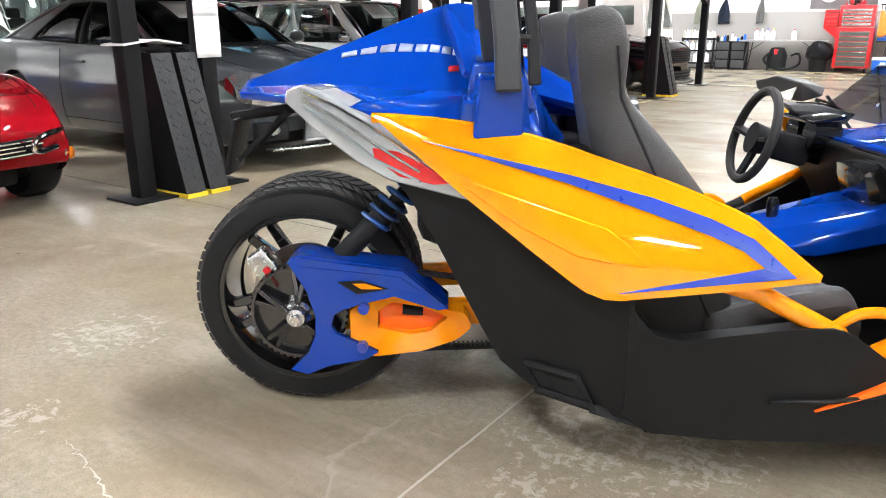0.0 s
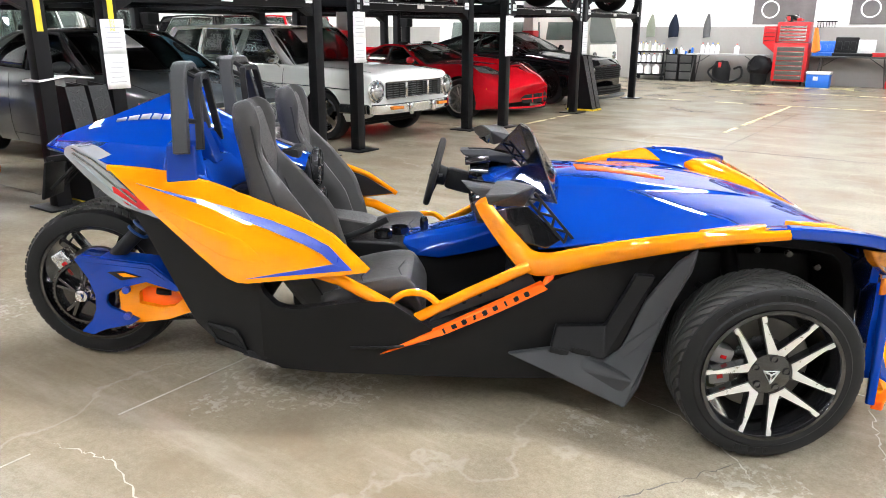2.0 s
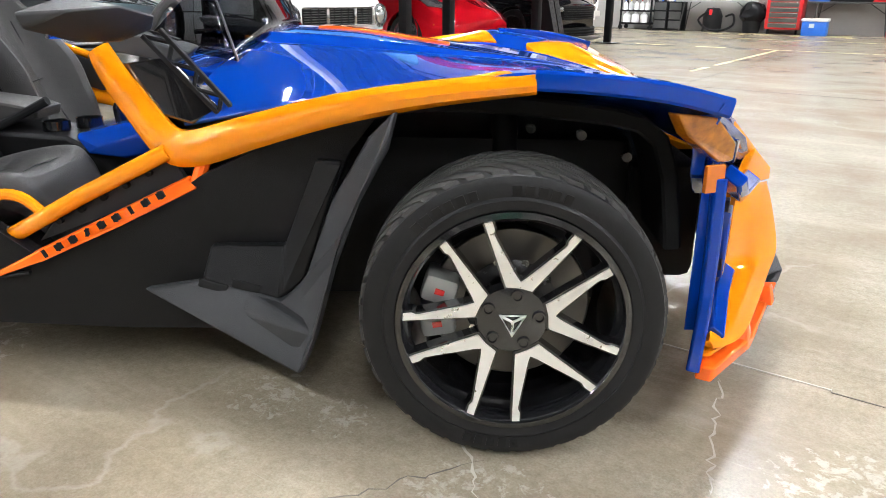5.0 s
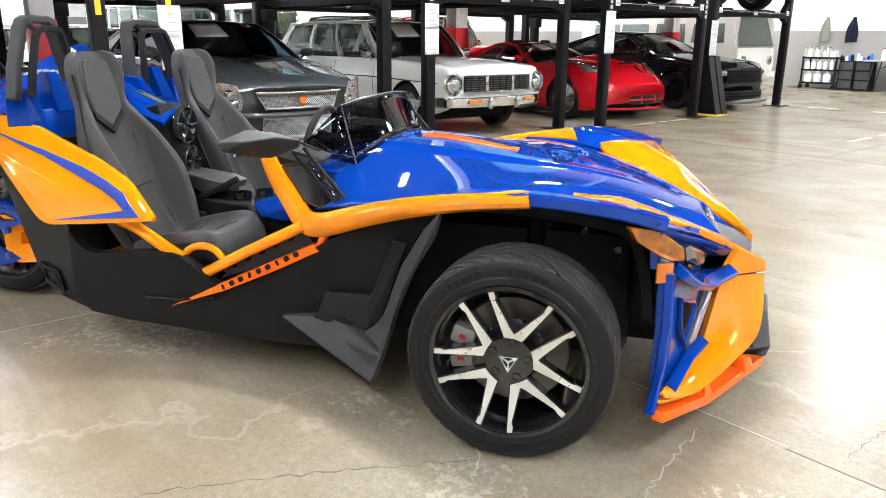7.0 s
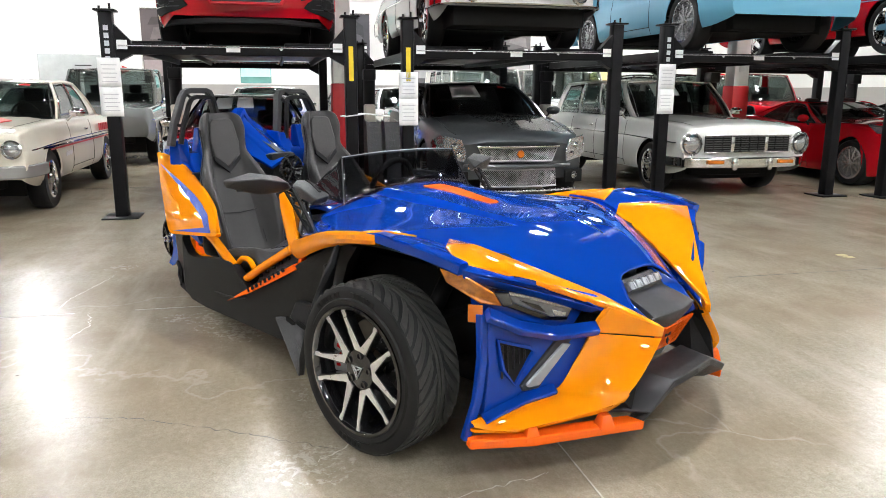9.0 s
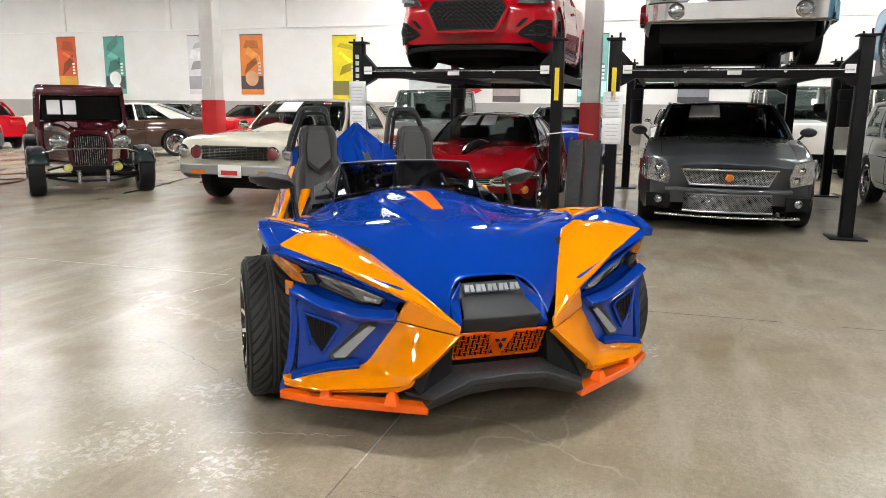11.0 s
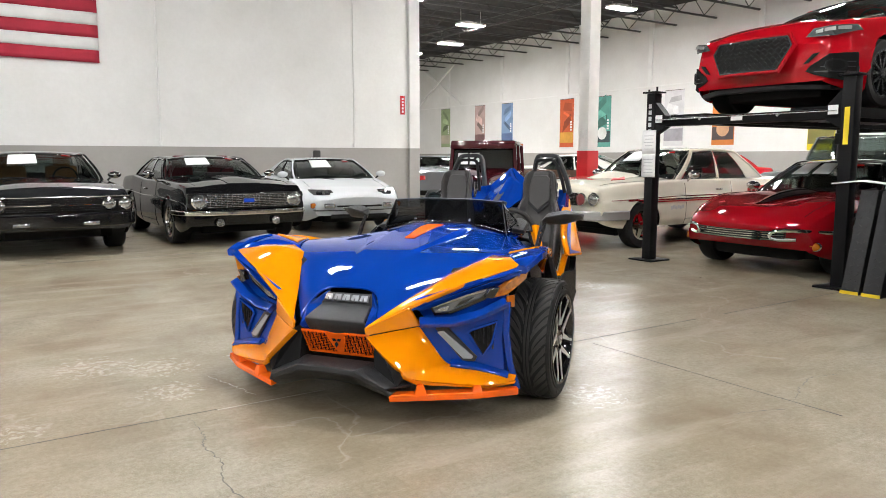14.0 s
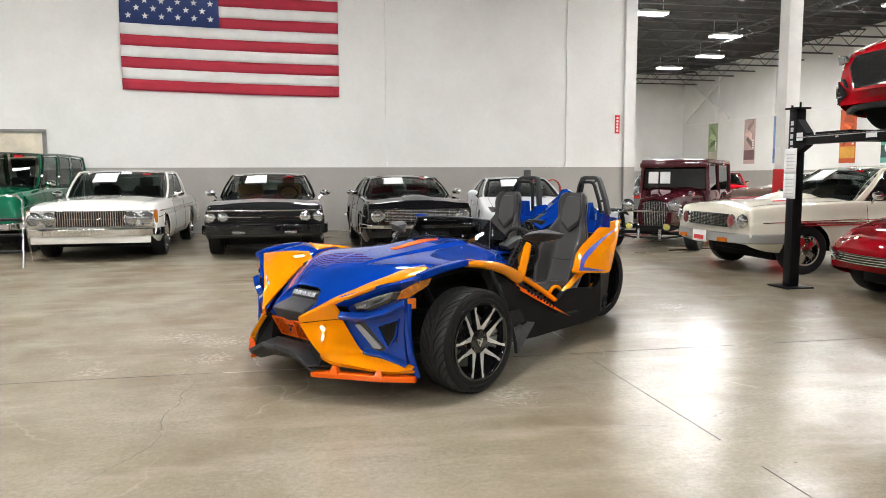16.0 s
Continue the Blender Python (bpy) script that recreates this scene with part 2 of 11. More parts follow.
def car_paint(name, color, metal=0.0):
    """Glossy paint: a matt colour under a clear coat that alone reflects; flakes where it is metallic."""
    m = mat(name, color, 0.45, metal * 0.6, coat=1.0, vary=0.04, scale=1.5)
    b = m.node_tree.nodes["Principled BSDF"]
    b.inputs["Specular IOR Level"].default_value = 0.0 if not metal else 0.5
    b.inputs["Coat Roughness"].default_value = 0.025
    return m


# ---- mesh tools ----


def part(name, bm, material, parent=None, label="", smooth=35.0):
    """Links a bmesh as one mesh object under its thing or part."""
    me = bpy.data.meshes.new(name)
    bmesh.ops.recalc_face_normals(bm, faces=bm.faces)
    bm.to_mesh(me)
    bm.free()
    me.materials.append(material)
    if smooth:
        me.shade_smooth()
        me.set_sharp_from_angle(angle=radians(smooth))
    ob = new(name, me)
    if parent is not None:
        ob.parent = parent
    if label:
        ob["label"] = label
    return ob


def again(ob, parent, m):
    """Another piece on the same mesh."""
    o = new(ob.name.split(".")[0], ob.data)
    o.parent = parent
    o.matrix_basis = m
    if "label" in ob:
        o["label"] = ob["label"]
    return o


def thing(name, label, category, group="", m=None, kind=""):
    ob = new(name)
    ob.empty_display_size = 0.1
    tagged(ob, label, category, group, kind)
    if m is not None:
        ob.matrix_basis = m
    return ob


def box(bm, c, s, rot=(0, 0, 0), taper=1.0, bevel=0.0):
    m = Matrix.Translation(c) @ Euler([radians(a) for a in rot]).to_matrix().to_4x4()
    vs = bmesh.ops.create_cube(bm, size=1.0)["verts"]
    for v in vs:
        k = taper if v.co.z > 0 else 1.0
        v.co = m @ Vector((v.co.x * s[0] * k, v.co.y * s[1] * k, v.co.z * s[2]))
    if bevel:
        es = {e for v in vs for e in v.link_edges}
        bmesh.ops.bevel(bm, geom=list(es), offset=bevel, segments=2, affect="EDGES", profile=0.5)
    return bm


def cyl(bm, a, b, r, seg=16, r2=None):
    a, b = Vector(a), Vector(b)
    d = b - a
    m = Matrix.Translation((a + b) / 2) @ d.to_track_quat("Z", "Y").to_matrix().to_4x4()
    bmesh.ops.create_cone(bm, cap_ends=True, segments=seg, radius1=r, radius2=r if r2 is None else r2, depth=d.length, matrix=m)
    return bm


def tube(bm, pts, r, seg=10, closed=False, flat=None, up=None):
    """Sweeps a round (or, with flat=(w, h), a boxy) section along a path."""
    pts = [Vector(p) for p in pts]
    n = len(pts)
    rings = []
    ref = Vector(up) if up else None
    for i, p in enumerate(pts):
        d = (pts[(i + 1) % n] - pts[i - 1]) if closed or 0 < i < n - 1 else (pts[1] - pts[0] if i == 0 else pts[-1] - pts[-2])
        d.normalize()
        if ref is None:
            ref = Vector((0, 0, 1)) if abs(d.z) < 0.9 else Vector((1, 0, 0))
        x = d.cross(ref).normalized()
        y = x.cross(d).normalized()
        if not up:
            ref = y
        rr = r[i] if isinstance(r, (list, tuple)) else r
        if flat:
            w, h = flat[0] / 2, flat[1] / 2
            c = 0.3 * min(w, h)
            sec = [(w, h - c), (w - c, h), (-w + c, h), (-w, h - c), (-w, -h + c), (-w + c, -h), (w - c, -h), (w, -h + c)]
        else:
            sec = [(rr * math.cos(2 * math.pi * k / seg), rr * math.sin(2 * math.pi * k / seg)) for k in range(seg)]
        rings.append([bm.verts.new(p + x * u + y * v) for u, v in sec])
    m = len(rings[0])
    for i in range(n if closed else n - 1):
        a, b = rings[i], rings[(i + 1) % n]
        for k in range(m):
            bm.faces.new((a[k], a[(k + 1) % m], b[(k + 1) % m], b[k]))
    if not closed:
        bm.faces.new(rings[0][::-1])
        bm.faces.new(rings[-1])
    return bm


def lathe(bm, prof, seg=32, close=True):
    """Turns a profile of (radius, y) about the y axis."""
    rings = []
    for r, y in prof:
        if r < 1e-6:
            rings.append([bm.verts.new((0, y, 0))])
        else:
            rings.append([bm.verts.new((r * math.cos(2 * math.pi * k / seg), y, r * math.sin(2 * math.pi * k / seg))) for k in range(seg)])
    for a, b in zip(rings, rings[1:]):
        for k in range(seg):
            q = (k + 1) % seg
            if len(a) == 1 and len(b) == 1:
                continue
            if len(a) == 1:
                bm.faces.new((a[0], b[q], b[k]))
            elif len(b) == 1:
                bm.faces.new((a[k], a[q], b[0]))
            else:
                bm.faces.new((a[k], a[q], b[q], b[k]))
    return bm


def plate(bm, pts, thick):
    """A flat or nearly flat polygon given as a ring of points, pushed along the vector thick."""
    t = Vector(thick)
    a = [bm.verts.new(Vector(p)) for p in pts]
    b = [bm.verts.new(Vector(p) + t) for p in pts]
    n = len(a)
    bm.faces.new(a)
    bm.faces.new(b[::-1])
    for i in range(n):
        bm.faces.new((a[i], b[i], b[(i + 1) % n], a[(i + 1) % n]))
    bm.normal_update()
    bmesh.ops.triangulate(bm, faces=[f for f in bm.faces if len(f.verts) > 4], ngon_method='EAR_CLIP')
    return bm


def cr(p, t):
    """A smooth curve through control points, t from 0 to 1."""
    n = len(p) - 1
    s = min(max(t, 0.0), 1.0) * n
    i = min(int(s), n - 1)
    f = s - i
    p = [Vector(q) for q in p]
    a, b, c, d = p[max(i - 1, 0)], p[i], p[i + 1], p[min(i + 2, n)]
    return 0.5 * ((2 * b) + (c - a) * f + (2 * a - 5 * b + 4 * c - d) * f * f + (3 * b - a - 3 * c + d) * f ** 3)


def net(rows, nu, nv):
    """A smooth surface through a net of control points, as a function of u and v."""
    return lambda u, v: cr([cr(r, u) for r in rows], v)


def skin(bm, fn, nu, nv, u0=0.0, u1=1.0, v0=0.0, v1=1.0, mirror=False, lift=0.0, hint=(0, 0, 1)):
    g = []
    for j in range(nv + 1):
        line = []
        for i in range(nu + 1):
            u, v = u0 + (u1 - u0) * i / nu, v0 + (v1 - v0) * j / nv
            p = fn(u, v)
            if lift:
                e = 0.01
                du, dv = fn(u + e, v) - fn(u - e, v), fn(u, v + e) - fn(u, v - e)
                nrm = du.cross(dv).normalized()
                p = p + nrm * (lift if nrm.dot(Vector(hint)) > 0 else -lift)
            if mirror:
                p = Vector((p.x, -p.y, p.z))
            line.append(bm.verts.new(p))
        g.append(line)
    for j in range(nv):
        for i in range(nu):
            bm.faces.new((g[j][i], g[j][i + 1], g[j + 1][i + 1], g[j + 1][i]))
    bmesh.ops.remove_doubles(bm, verts=bm.verts, dist=0.0004)
    return bm


def shell(ob, thick=0.012, bevel=0.0, offset=-1.0):
    s = ob.modifiers.new("shell", "SOLIDIFY")
    s.thickness, s.offset = thick, offset
    if bevel:
        w = ob.modifiers.new("edge", "BEVEL")
        w.width, w.segments, w.limit_method, w.angle_limit = bevel, 2, "ANGLE", radians(40)
    return ob


def lerp(table, x):
    return float(np.interp(x, [p[0] for p in table], [p[1] for p in table]))


BUILD_TURN = -33.0   # the building's axes against the three-wheeler's


def place(a, b, z=0.0, turn=0.0):
    """A pose from the building's own coordinates: a towards the open floor, b along the row of lifts."""
    return pose(0, 0, 0, 0, 0, BUILD_TURN) @ pose(a, b, z, 0, 0, turn)


# ---- the building ----


def wall(name, a0, a1, b0, b1, z0, z1, material):
    bm = bmesh.new()
    box(bm, ((a0 + a1) / 2, (b0 + b1) / 2, (z0 + z1) / 2), (a1 - a0, b1 - b0, z1 - z0))
    ob = part(name, bm, material, smooth=0)
    ob.matrix_basis = place(0, 0)
    return tagged(ob, kind="structure")


ROOM_Z = 7.8
tagged(wall("floor", -22.5, 17.5, -38.5, 21.5, -0.2, 0.0, FLOOR), "worn, sealed grey-brown concrete warehouse floor", "floor")
tagged(wall("wall_banners", -22.3, -22.0, -38.3, 21.3, 0, ROOM_Z, WALL), "white painted wall with a grey lower band", "wall")
tagged(wall("wall_flag", -5.85, 17.3, -11.95, -11.55, 0, ROOM_Z, WALL), "white painted block wall with a grey lower band", "wall")
tagged(wall("wall_far", -22.0, -5.85, -38.3, -38.0, 0, ROOM_Z, WALL), "far white warehouse wall", "wall")
tagged(wall("wall_passage", -5.85, -5.45, -38.0, -11.95, 0, ROOM_Z, WALL), "white painted side wall", "wall")
tagged(wall("wall_workbench", -22.0, 17.3, 21.0, 21.3, 0, ROOM_Z, WALL), "white wall with a grey lower band behind the workbenches", "wall")
tagged(wall("wall_behind", 17.0, 17.3, -11.55, 21.0, 0, ROOM_Z, WALL), "white painted warehouse wall", "wall")
tagged(wall("ceiling", -22.3, 17.3, -38.3, 21.3, ROOM_Z, ROOM_Z + 0.2, CEILING), "dark metal roof deck", "ceiling")

# upper wall ledge and panel joints
bm = bmesh.new()
box(bm, (-21.97, -8.4, 4.46), (0.06, 59.2, 0.05))
for b in (-34.0, -28.6, -23.2, -17.8, -12.4, -7.0, -1.6, 3.8, 9.2, 14.6):
    box(bm, (-21.96, b, 6.1), (0.08, 0.22, 3.3))
t_ = part("trim", bm, WHITE_WALL, smooth=0)
t_.matrix_basis = place(0, 0)
tagged(t_, "white ledge and pilasters on the upper wall", "wall trim", kind="structure")
bm = bmesh.new()
cyl(bm, (-21.85, -37.6, 4.6), (-21.85, -32.6, 7.4), 0.06, 8)
cyl(bm, (-21.85, -37.6, 7.4), (-21.85, -32.6, 4.6), 0.06, 8)
t_ = part("wall_brace", bm, WHITE_WALL)
t_.matrix_basis = place(0, 0)
tagged(t_, "white diagonal steel cross bracing on the wall", "bracing", kind="structure")
# conduits down the flag wall, and its joints
for a in (0.62, -4.0):
    bm = bmesh.new()
    cyl(bm, (a, -11.52, 1.55), (a, -11.52, ROOM_Z), 0.018, 8)
    box(bm, (a, -11.53, 1.6), (0.07, 0.05, 0.1), bevel=0.008)
    t_ = part("wall_conduit", bm, WHITE_WALL)
    t_.matrix_basis = place(0, 0)
    tagged(t_, "thin white conduit running down the wall", "conduit", kind="structure")
bm = bmesh.new()
box(bm, (-5.72, -11.5, ROOM_Z / 2), (0.3, 0.1, ROOM_Z))
t_ = part("wall_end_trim", bm, WALL, smooth=0)
t_.matrix_basis = place(0, 0)
tagged(t_, "painted pilaster at the end of the wall", "wall trim", kind="structure")

# roof joists
for i, b in enumerate([-36.5 + 2.0 * k for k in range(29)]):
    bm = bmesh.new()
    a0, a1 = (-22.0, -5.9) if b < -11.9 else (-22.0, 17.0)
    for z in (6.95, 7.68):
        box(bm, ((a0 + a1) / 2, b, z), (a1 - a0, 0.09, 0.06))
    n = int((a1 - a0) / 0.75)
    for k in range(n):
        x0, x1 = a0 + (a1 - a0) * k / n, a0 + (a1 - a0) * (k + 1) / n
        z0, z1 = (6.98, 7.66) if k % 2 else (7.66, 6.98)
        cyl(bm, (x0, b, z0), (x1, b, z1), 0.018, 5)
    j = part("roof_joist", bm, STEEL_DARK)
    j.matrix_basis = place(0, 0)
    tagged(j, "dark open-web steel roof joist", "joist", "roof joists", "structure")
for a in (-5.6, -14.0, 5.0):
    bm = bmesh.new()
    b0 = -38.0 if a < -5.85 else -11.55
    for z in (6.55, 6.87):
        box(bm, (a, (b0 + 21) / 2, z), (0.1, 21 - b0, 0.03))
    n = int((21 - b0) / 0.55)
    for k in range(n):
        y0, y1 = b0 + (21 - b0) * k / n, b0 + (21 - b0) * (k + 1) / n
        z0, z1 = (6.56, 6.86) if k % 2 else (6.86, 6.56)
        cyl(bm, (a, y0, z0), (a, y1, z1), 0.016, 5)
    j = part("roof_girder", bm, STEEL_DARK)
    j.matrix_basis = place(0, 0)
    tagged(j, "dark open-web steel roof girder", "girder", "roof girders", "structure")

# columns
for a, b in ((-5.6, -5.0), (-5.6, 1.4), (-5.6, 7.8), (-5.6, 14.2)):
    c = thing("column", "white square steel column with a red painted base", "column", "columns", place(a, b), "structure")
    bm = bmesh.new()
    box(bm, (0, 0, 1.4 + 2.6), (0.26, 0.26, 5.2), bevel=0.012)
    part("shaft", bm, COLUMN_WHITE, c)
    bm = bmesh.new()
    box(bm, (0, 0, 0.71), (0.29, 0.29, 1.42), bevel=0.015)
    box(bm, (0, 0, 0.015), (0.42, 0.42, 0.03))
    part("painted_base", bm, COLUMN_RED, c, "red painted guard")
    bm = bmesh.new()
    box(bm, (0.13, 0.0, 1.72), (0.03, 0.11, 0.16), bevel=0.008)
    part("switch_box", bm, COLUMN_WHITE, c)

# high-bay lights, with extra ones added to brighten the passage and rear rows
LIGHTS_AND_FILL = [(-9.0, -17.1), (-13.9, -20.4), (-16.0, -25.0), (-16.0, -28.8), (-16.5, -14.5), (-11.0, -33.0), (-8.5, -12.8), (-13.0, -13.2), (-10.5, -25.5),
          (-19.0, -7.0), (-19.0, 1.0), (-19.0, 9.0), (-19.0, 16.0), (-13.0, -5.0), (-13.0, 3.0), (-13.0, 11.0), (-8.0, -7.0), (-8.0, 0.0), (-8.0, 7.0), (-8.0, 14.5),
          (1.5, -5.5), (1.5, 2.0), (1.5, 9.5), (-2.0, 17.6), (5.0, 17.0),
          (8.0, -5.5), (8.0, 2.0), (8.0, 9.5), (14.0, -5.5), (14.0, 2.0), (14.0, 9.5)]
bm = bmesh.new()
box(bm, (0, 0, 0.07), (1.25, 0.46, 0.08), bevel=0.02)
box(bm, (0, 0, 0.14), (0.5, 0.2, 0.08), bevel=0.01)
for sx in (-0.5, 0.5):
    cyl(bm, (sx, 0, 0.1), (sx, 0, 0.62), 0.006, 6)
fix_body = bm
lamp_thing = thing("high_bay_light", "white linear high-bay ceiling light, switched on, some added for brightness", "ceiling light", "high-bay lights", place(*LIGHTS_AND_FILL[0], 6.7))
part("housing", fix_body, COLUMN_WHITE, lamp_thing)
bm = bmesh.new()
box(bm, (0, 0, 0.02), (1.17, 0.4, 0.03), bevel=0.006)
part("diffuser", bm, LIGHT_PANEL, lamp_thing, "glowing white diffuser")
for a, b in LIGHTS_AND_FILL[1:]:
    copy_thing(lamp_thing, place(a, b, 6.7))

# banners on the far wall
def banner(b0, b1, z0, z1, colors, label):
    t = thing("banner", label, "banner", "wall banners", place(-21.98, (b0 + b1) / 2))
    bm = bmesh.new()
    box(bm, (0, 0, (z0 + z1) / 2), (0.02, b1 - b0, z1 - z0))
    part("cloth", bm, mat("banner_cloth", colors[0], 0.7, vary=0.2, scale=1.5), t, smooth=0)
    for i, c in enumerate(colors[1:]):
        bm = bmesh.new()
        h = (z1 - z0)
        zc = z0 + h * (0.2 + 0.3 * i)
        if i == 1:
            lathe(bm, [(0.0, 0.0), (min(0.3, (b1 - b0) * 0.35), 0.0), (min(0.3, (b1 - b0) * 0.35), 0.01), (0, 0.01)], 20)
            bmesh.ops.transform(bm, verts=bm.verts, matrix=Matrix.Translation((0.012, 0, z0 + h * 0.27)) @ Matrix.Rotation(radians(-90), 4, "Z"))
        else:
            box(bm, (0.013, 0, zc), (0.012, (b1 - b0) * 0.96, h * 0.22))
        part("print", bm, mat("banner_print", c, 0.7, vary=0.3, scale=2), t, smooth=0)
    # printed shapes: slanted panels and a column of lettering bars
    rng_ = random.Random(int(b0 * 10))
    wide, tall = b1 - b0, z1 - z0
    for k in range(3):
        bm = bmesh.new()
        zc, y_ = z0 + tall * (0.5 + 0.17 * k), rng_.uniform(-0.12, 0.12) * wide
        hh, tilt = rng_.uniform(0.03, 0.09) * tall, rng_.uniform(-0.12, 0.12) * tall
        plate(bm, [(0.012, y_ - 0.33 * wide, zc - hh - tilt), (0.012, y_ + 0.33 * wide, zc - hh + tilt), (0.012, y_ + 0.3 * wide, zc + hh + tilt), (0.012, y_ - 0.2 * wide, zc + hh - tilt * 0.5)], (0.006, 0, 0))
        f_ = (0.45, 1.5, 0.7)[k]
        part("print", bm, mat("banner_print", tuple(min(0.8, q_ * f_) for q_ in colors[0]), 0.7, vary=0.3, scale=2), t, smooth=0)
    for k in range(4):
        bm = bmesh.new()
        box(bm, (0.016, 0.34 * wide, z0 + tall * (0.36 + 0.055 * k)), (0.006, 0.12 * wide, 0.035 * tall))
        part("lettering_bar", bm, PAPER if max(colors[0]) < 0.6 else INK, t, smooth=0)
    bm = bmesh.new()
    cyl(bm, (0.0, b0 - (b0 + b1) / 2, z1), (0.0, b1 - (b0 + b1) / 2, z1), 0.02, 8)
    part("rod", bm, ALLOY, t)


banner(-34.9, -33.9, 1.95, 4.35, [(0.32, 0.4, 0.22), (0.5, 0.45, 0.35)], "printed banner in muted greens hung on the wall")
banner(-31.2, -30.2, 1.9, 4.35, [(0.5, 0.36, 0.33), (0.18, 0.1, 0.1)], "printed banner in dusty pink hung on the wall")
banner(-28.6, -27.6, 1.9, 4.33, [(0.2, 0.3, 0.48), (0.1, 0.15, 0.28)], "printed blue banner hung on the wall")
banner(-23.7, -22.7, 1.82, 4.25, [(0.55, 0.1, 0.03), (0.62, 0.32, 0.05)], "printed red and orange banner hung on the wall")
banner(-21.2, -20.15, 1.8, 4.22, [(0.12, 0.36, 0.3), (0.05, 0.08, 0.08), (0.75, 0.75, 0.72)], "printed green and black banner with a white disc")
banner(-16.95, -15.9, 1.8, 4.2, [(0.66, 0.65, 0.66), (0.35, 0.33, 0.36)], "printed pale grey banner hung on the wall")
banner(-14.45, -13.4, 1.8, 4.2, [(0.68, 0.22, 0.05), (0.08, 0.06, 0.06), (0.6, 0.35, 0.2)], "printed orange banner hung on the wall")
banner(-10.3, -9.28, 1.56, 4.1, [(0.74, 0.6, 0.02), (0.2, 0.18, 0.05)], "printed yellow banner hung on the wall")
for b0, c in ((-3.75, (0.12, 0.1, 0.1)), (-0.6, (0.18, 0.42, 0.38)), (2.9, (0.08, 0.08, 0.09)), (5.35, (0.13, 0.13, 0.13)), (9.0, (0.15, 0.14, 0.14)), (12.5, (0.4, 0.3, 0.12))):
    banner(b0, b0 + 1.05, 1.58, 4.0, [c, tuple(min(1, x * 3) for x in c)], "printed dark banner hung on the wall")

# the flag
def flag():
    a0, a1, z0, st = 1.75, 6.62, 3.2, 0.247
    t = thing("flag", "large red, white and blue striped flag hung flat on the wall", "flag", m=place(0, -11.5))
    red = mat("flag_red", (0.42, 0.02, 0.045), 0.7, vary=0.15, grain=0.2, grain_scale=150)
    white = mat("flag_white", (0.74, 0.73, 0.72), 0.7, vary=0.08, grain=0.2, grain_scale=150)
    blue = mat("flag_blue", (0.025, 0.045, 0.16), 0.7, vary=0.15, grain=0.2, grain_scale=150)

    def cloth(x0, x1, zz0, zz1, d):
        bm = bmesh.new()
        nx = 24
        g = []
        for j in range(4):
            g.append([])
            for i in range(nx + 1):
                x, z = x0 + (x1 - x0) * i / nx, zz0 + (zz1 - zz0) * j / 3
                w = 0.012 * math.sin(x * 5.1 + z * 1.3) + 0.008 * math.sin(x * 11 - z * 2)
                g[j].append(bm.verts.new((x, d + w, z + 0.03 * math.sin((x - a0) / (a1 - a0) * math.pi) * -0.6 + 0.02 * (x - a0))))
        for j in range(3):
            for i in range(nx):
                bm.faces.new((g[j][i], g[j][i + 1], g[j + 1][i + 1], g[j + 1][i]))
        return bm
    for k in range(13):
        top = 4.47 if k >= 6 else a1
        shell(part("stripe", cloth(a0, top, z0 + st * k, z0 + st * (k + 1), 0.0), red if k % 2 == 0 else white, t), 0.006)
    shell(part("canton", cloth(4.47, a1, z0 + st * 6, z0 + st * 13, 0.004), blue, t), 0.006)
    star = bmesh.new()
    pts = []
    for k in range(10):
        r = 0.078 if k % 2 == 0 else 0.031
        pts.append((r * math.sin(k * math.pi / 5), 0.0, r * math.cos(k * math.pi / 5)))
    plate(star, pts, (0, 0.004, 0))
    first = None
    for row in range(9):
        for col in range(6 if row % 2 == 0 else 5):
            x = a1 - 0.19 - (col + (0.5 if row % 2 else 0)) * 0.355
            z = z0 + st * 6 + 0.17 + row * 0.172
            w = 0.012 * math.sin(x * 5.1 + z * 1.3) + 0.008 * math.sin(x * 11 - z * 2)
            m = pose(x, 0.016 + w, z + 0.02 * (x - a0))
            if first is None:
                first = part("star", star, white, t)
                first.matrix_basis = m
            else:
                again(first, t, m)


flag()

# sign, small wall things
t_ = thing("fire_sign", "narrow red and white vertical sign on the wall", "sign", m=place(-5.4, -11.54))
bm = bmesh.new()
box(bm, (0, 0.012, 2.63), (0.13, 0.012, 0.47))
part("board", bm, COLUMN_RED, t_, smooth=0)
for k in range(5):
    bm = bmesh.new()
    box(bm, (0, 0.02, 2.47 + 0.08 * k), (0.05, 0.006, 0.05))
    part("print", bm, PAPER, t_, smooth=0)
t_ = thing("outlet_box", "grey electrical box with a cable on a wall pedestal", "electrical box", m=place(-2.95, -11.5))
bm = bmesh.new()
box(bm, (0, 0.05, 1.33), (0.16, 0.12, 0.26), bevel=0.02)
cyl(bm, (0, 0.05, 0.0), (0, 0.05, 1.2), 0.025)
part("box", bm, STEEL_DARK, t_)
t_ = thing("hose_reel", "red hose coiled on a wall hook", "hose", m=place(-3.6, -11.48))
bm = bmesh.new()
for k in range(3):
    tube(bm, [(0.22 * math.cos(q), 0.05 + 0.03 * k, 0.95 + 0.26 * math.sin(q)) for q in np.linspace(0, 6.283, 24, endpoint=False)], 0.014, 6, closed=True)
part("hose", bm, mat("hose_red", (0.4, 0.03, 0.02), 0.5), t_)

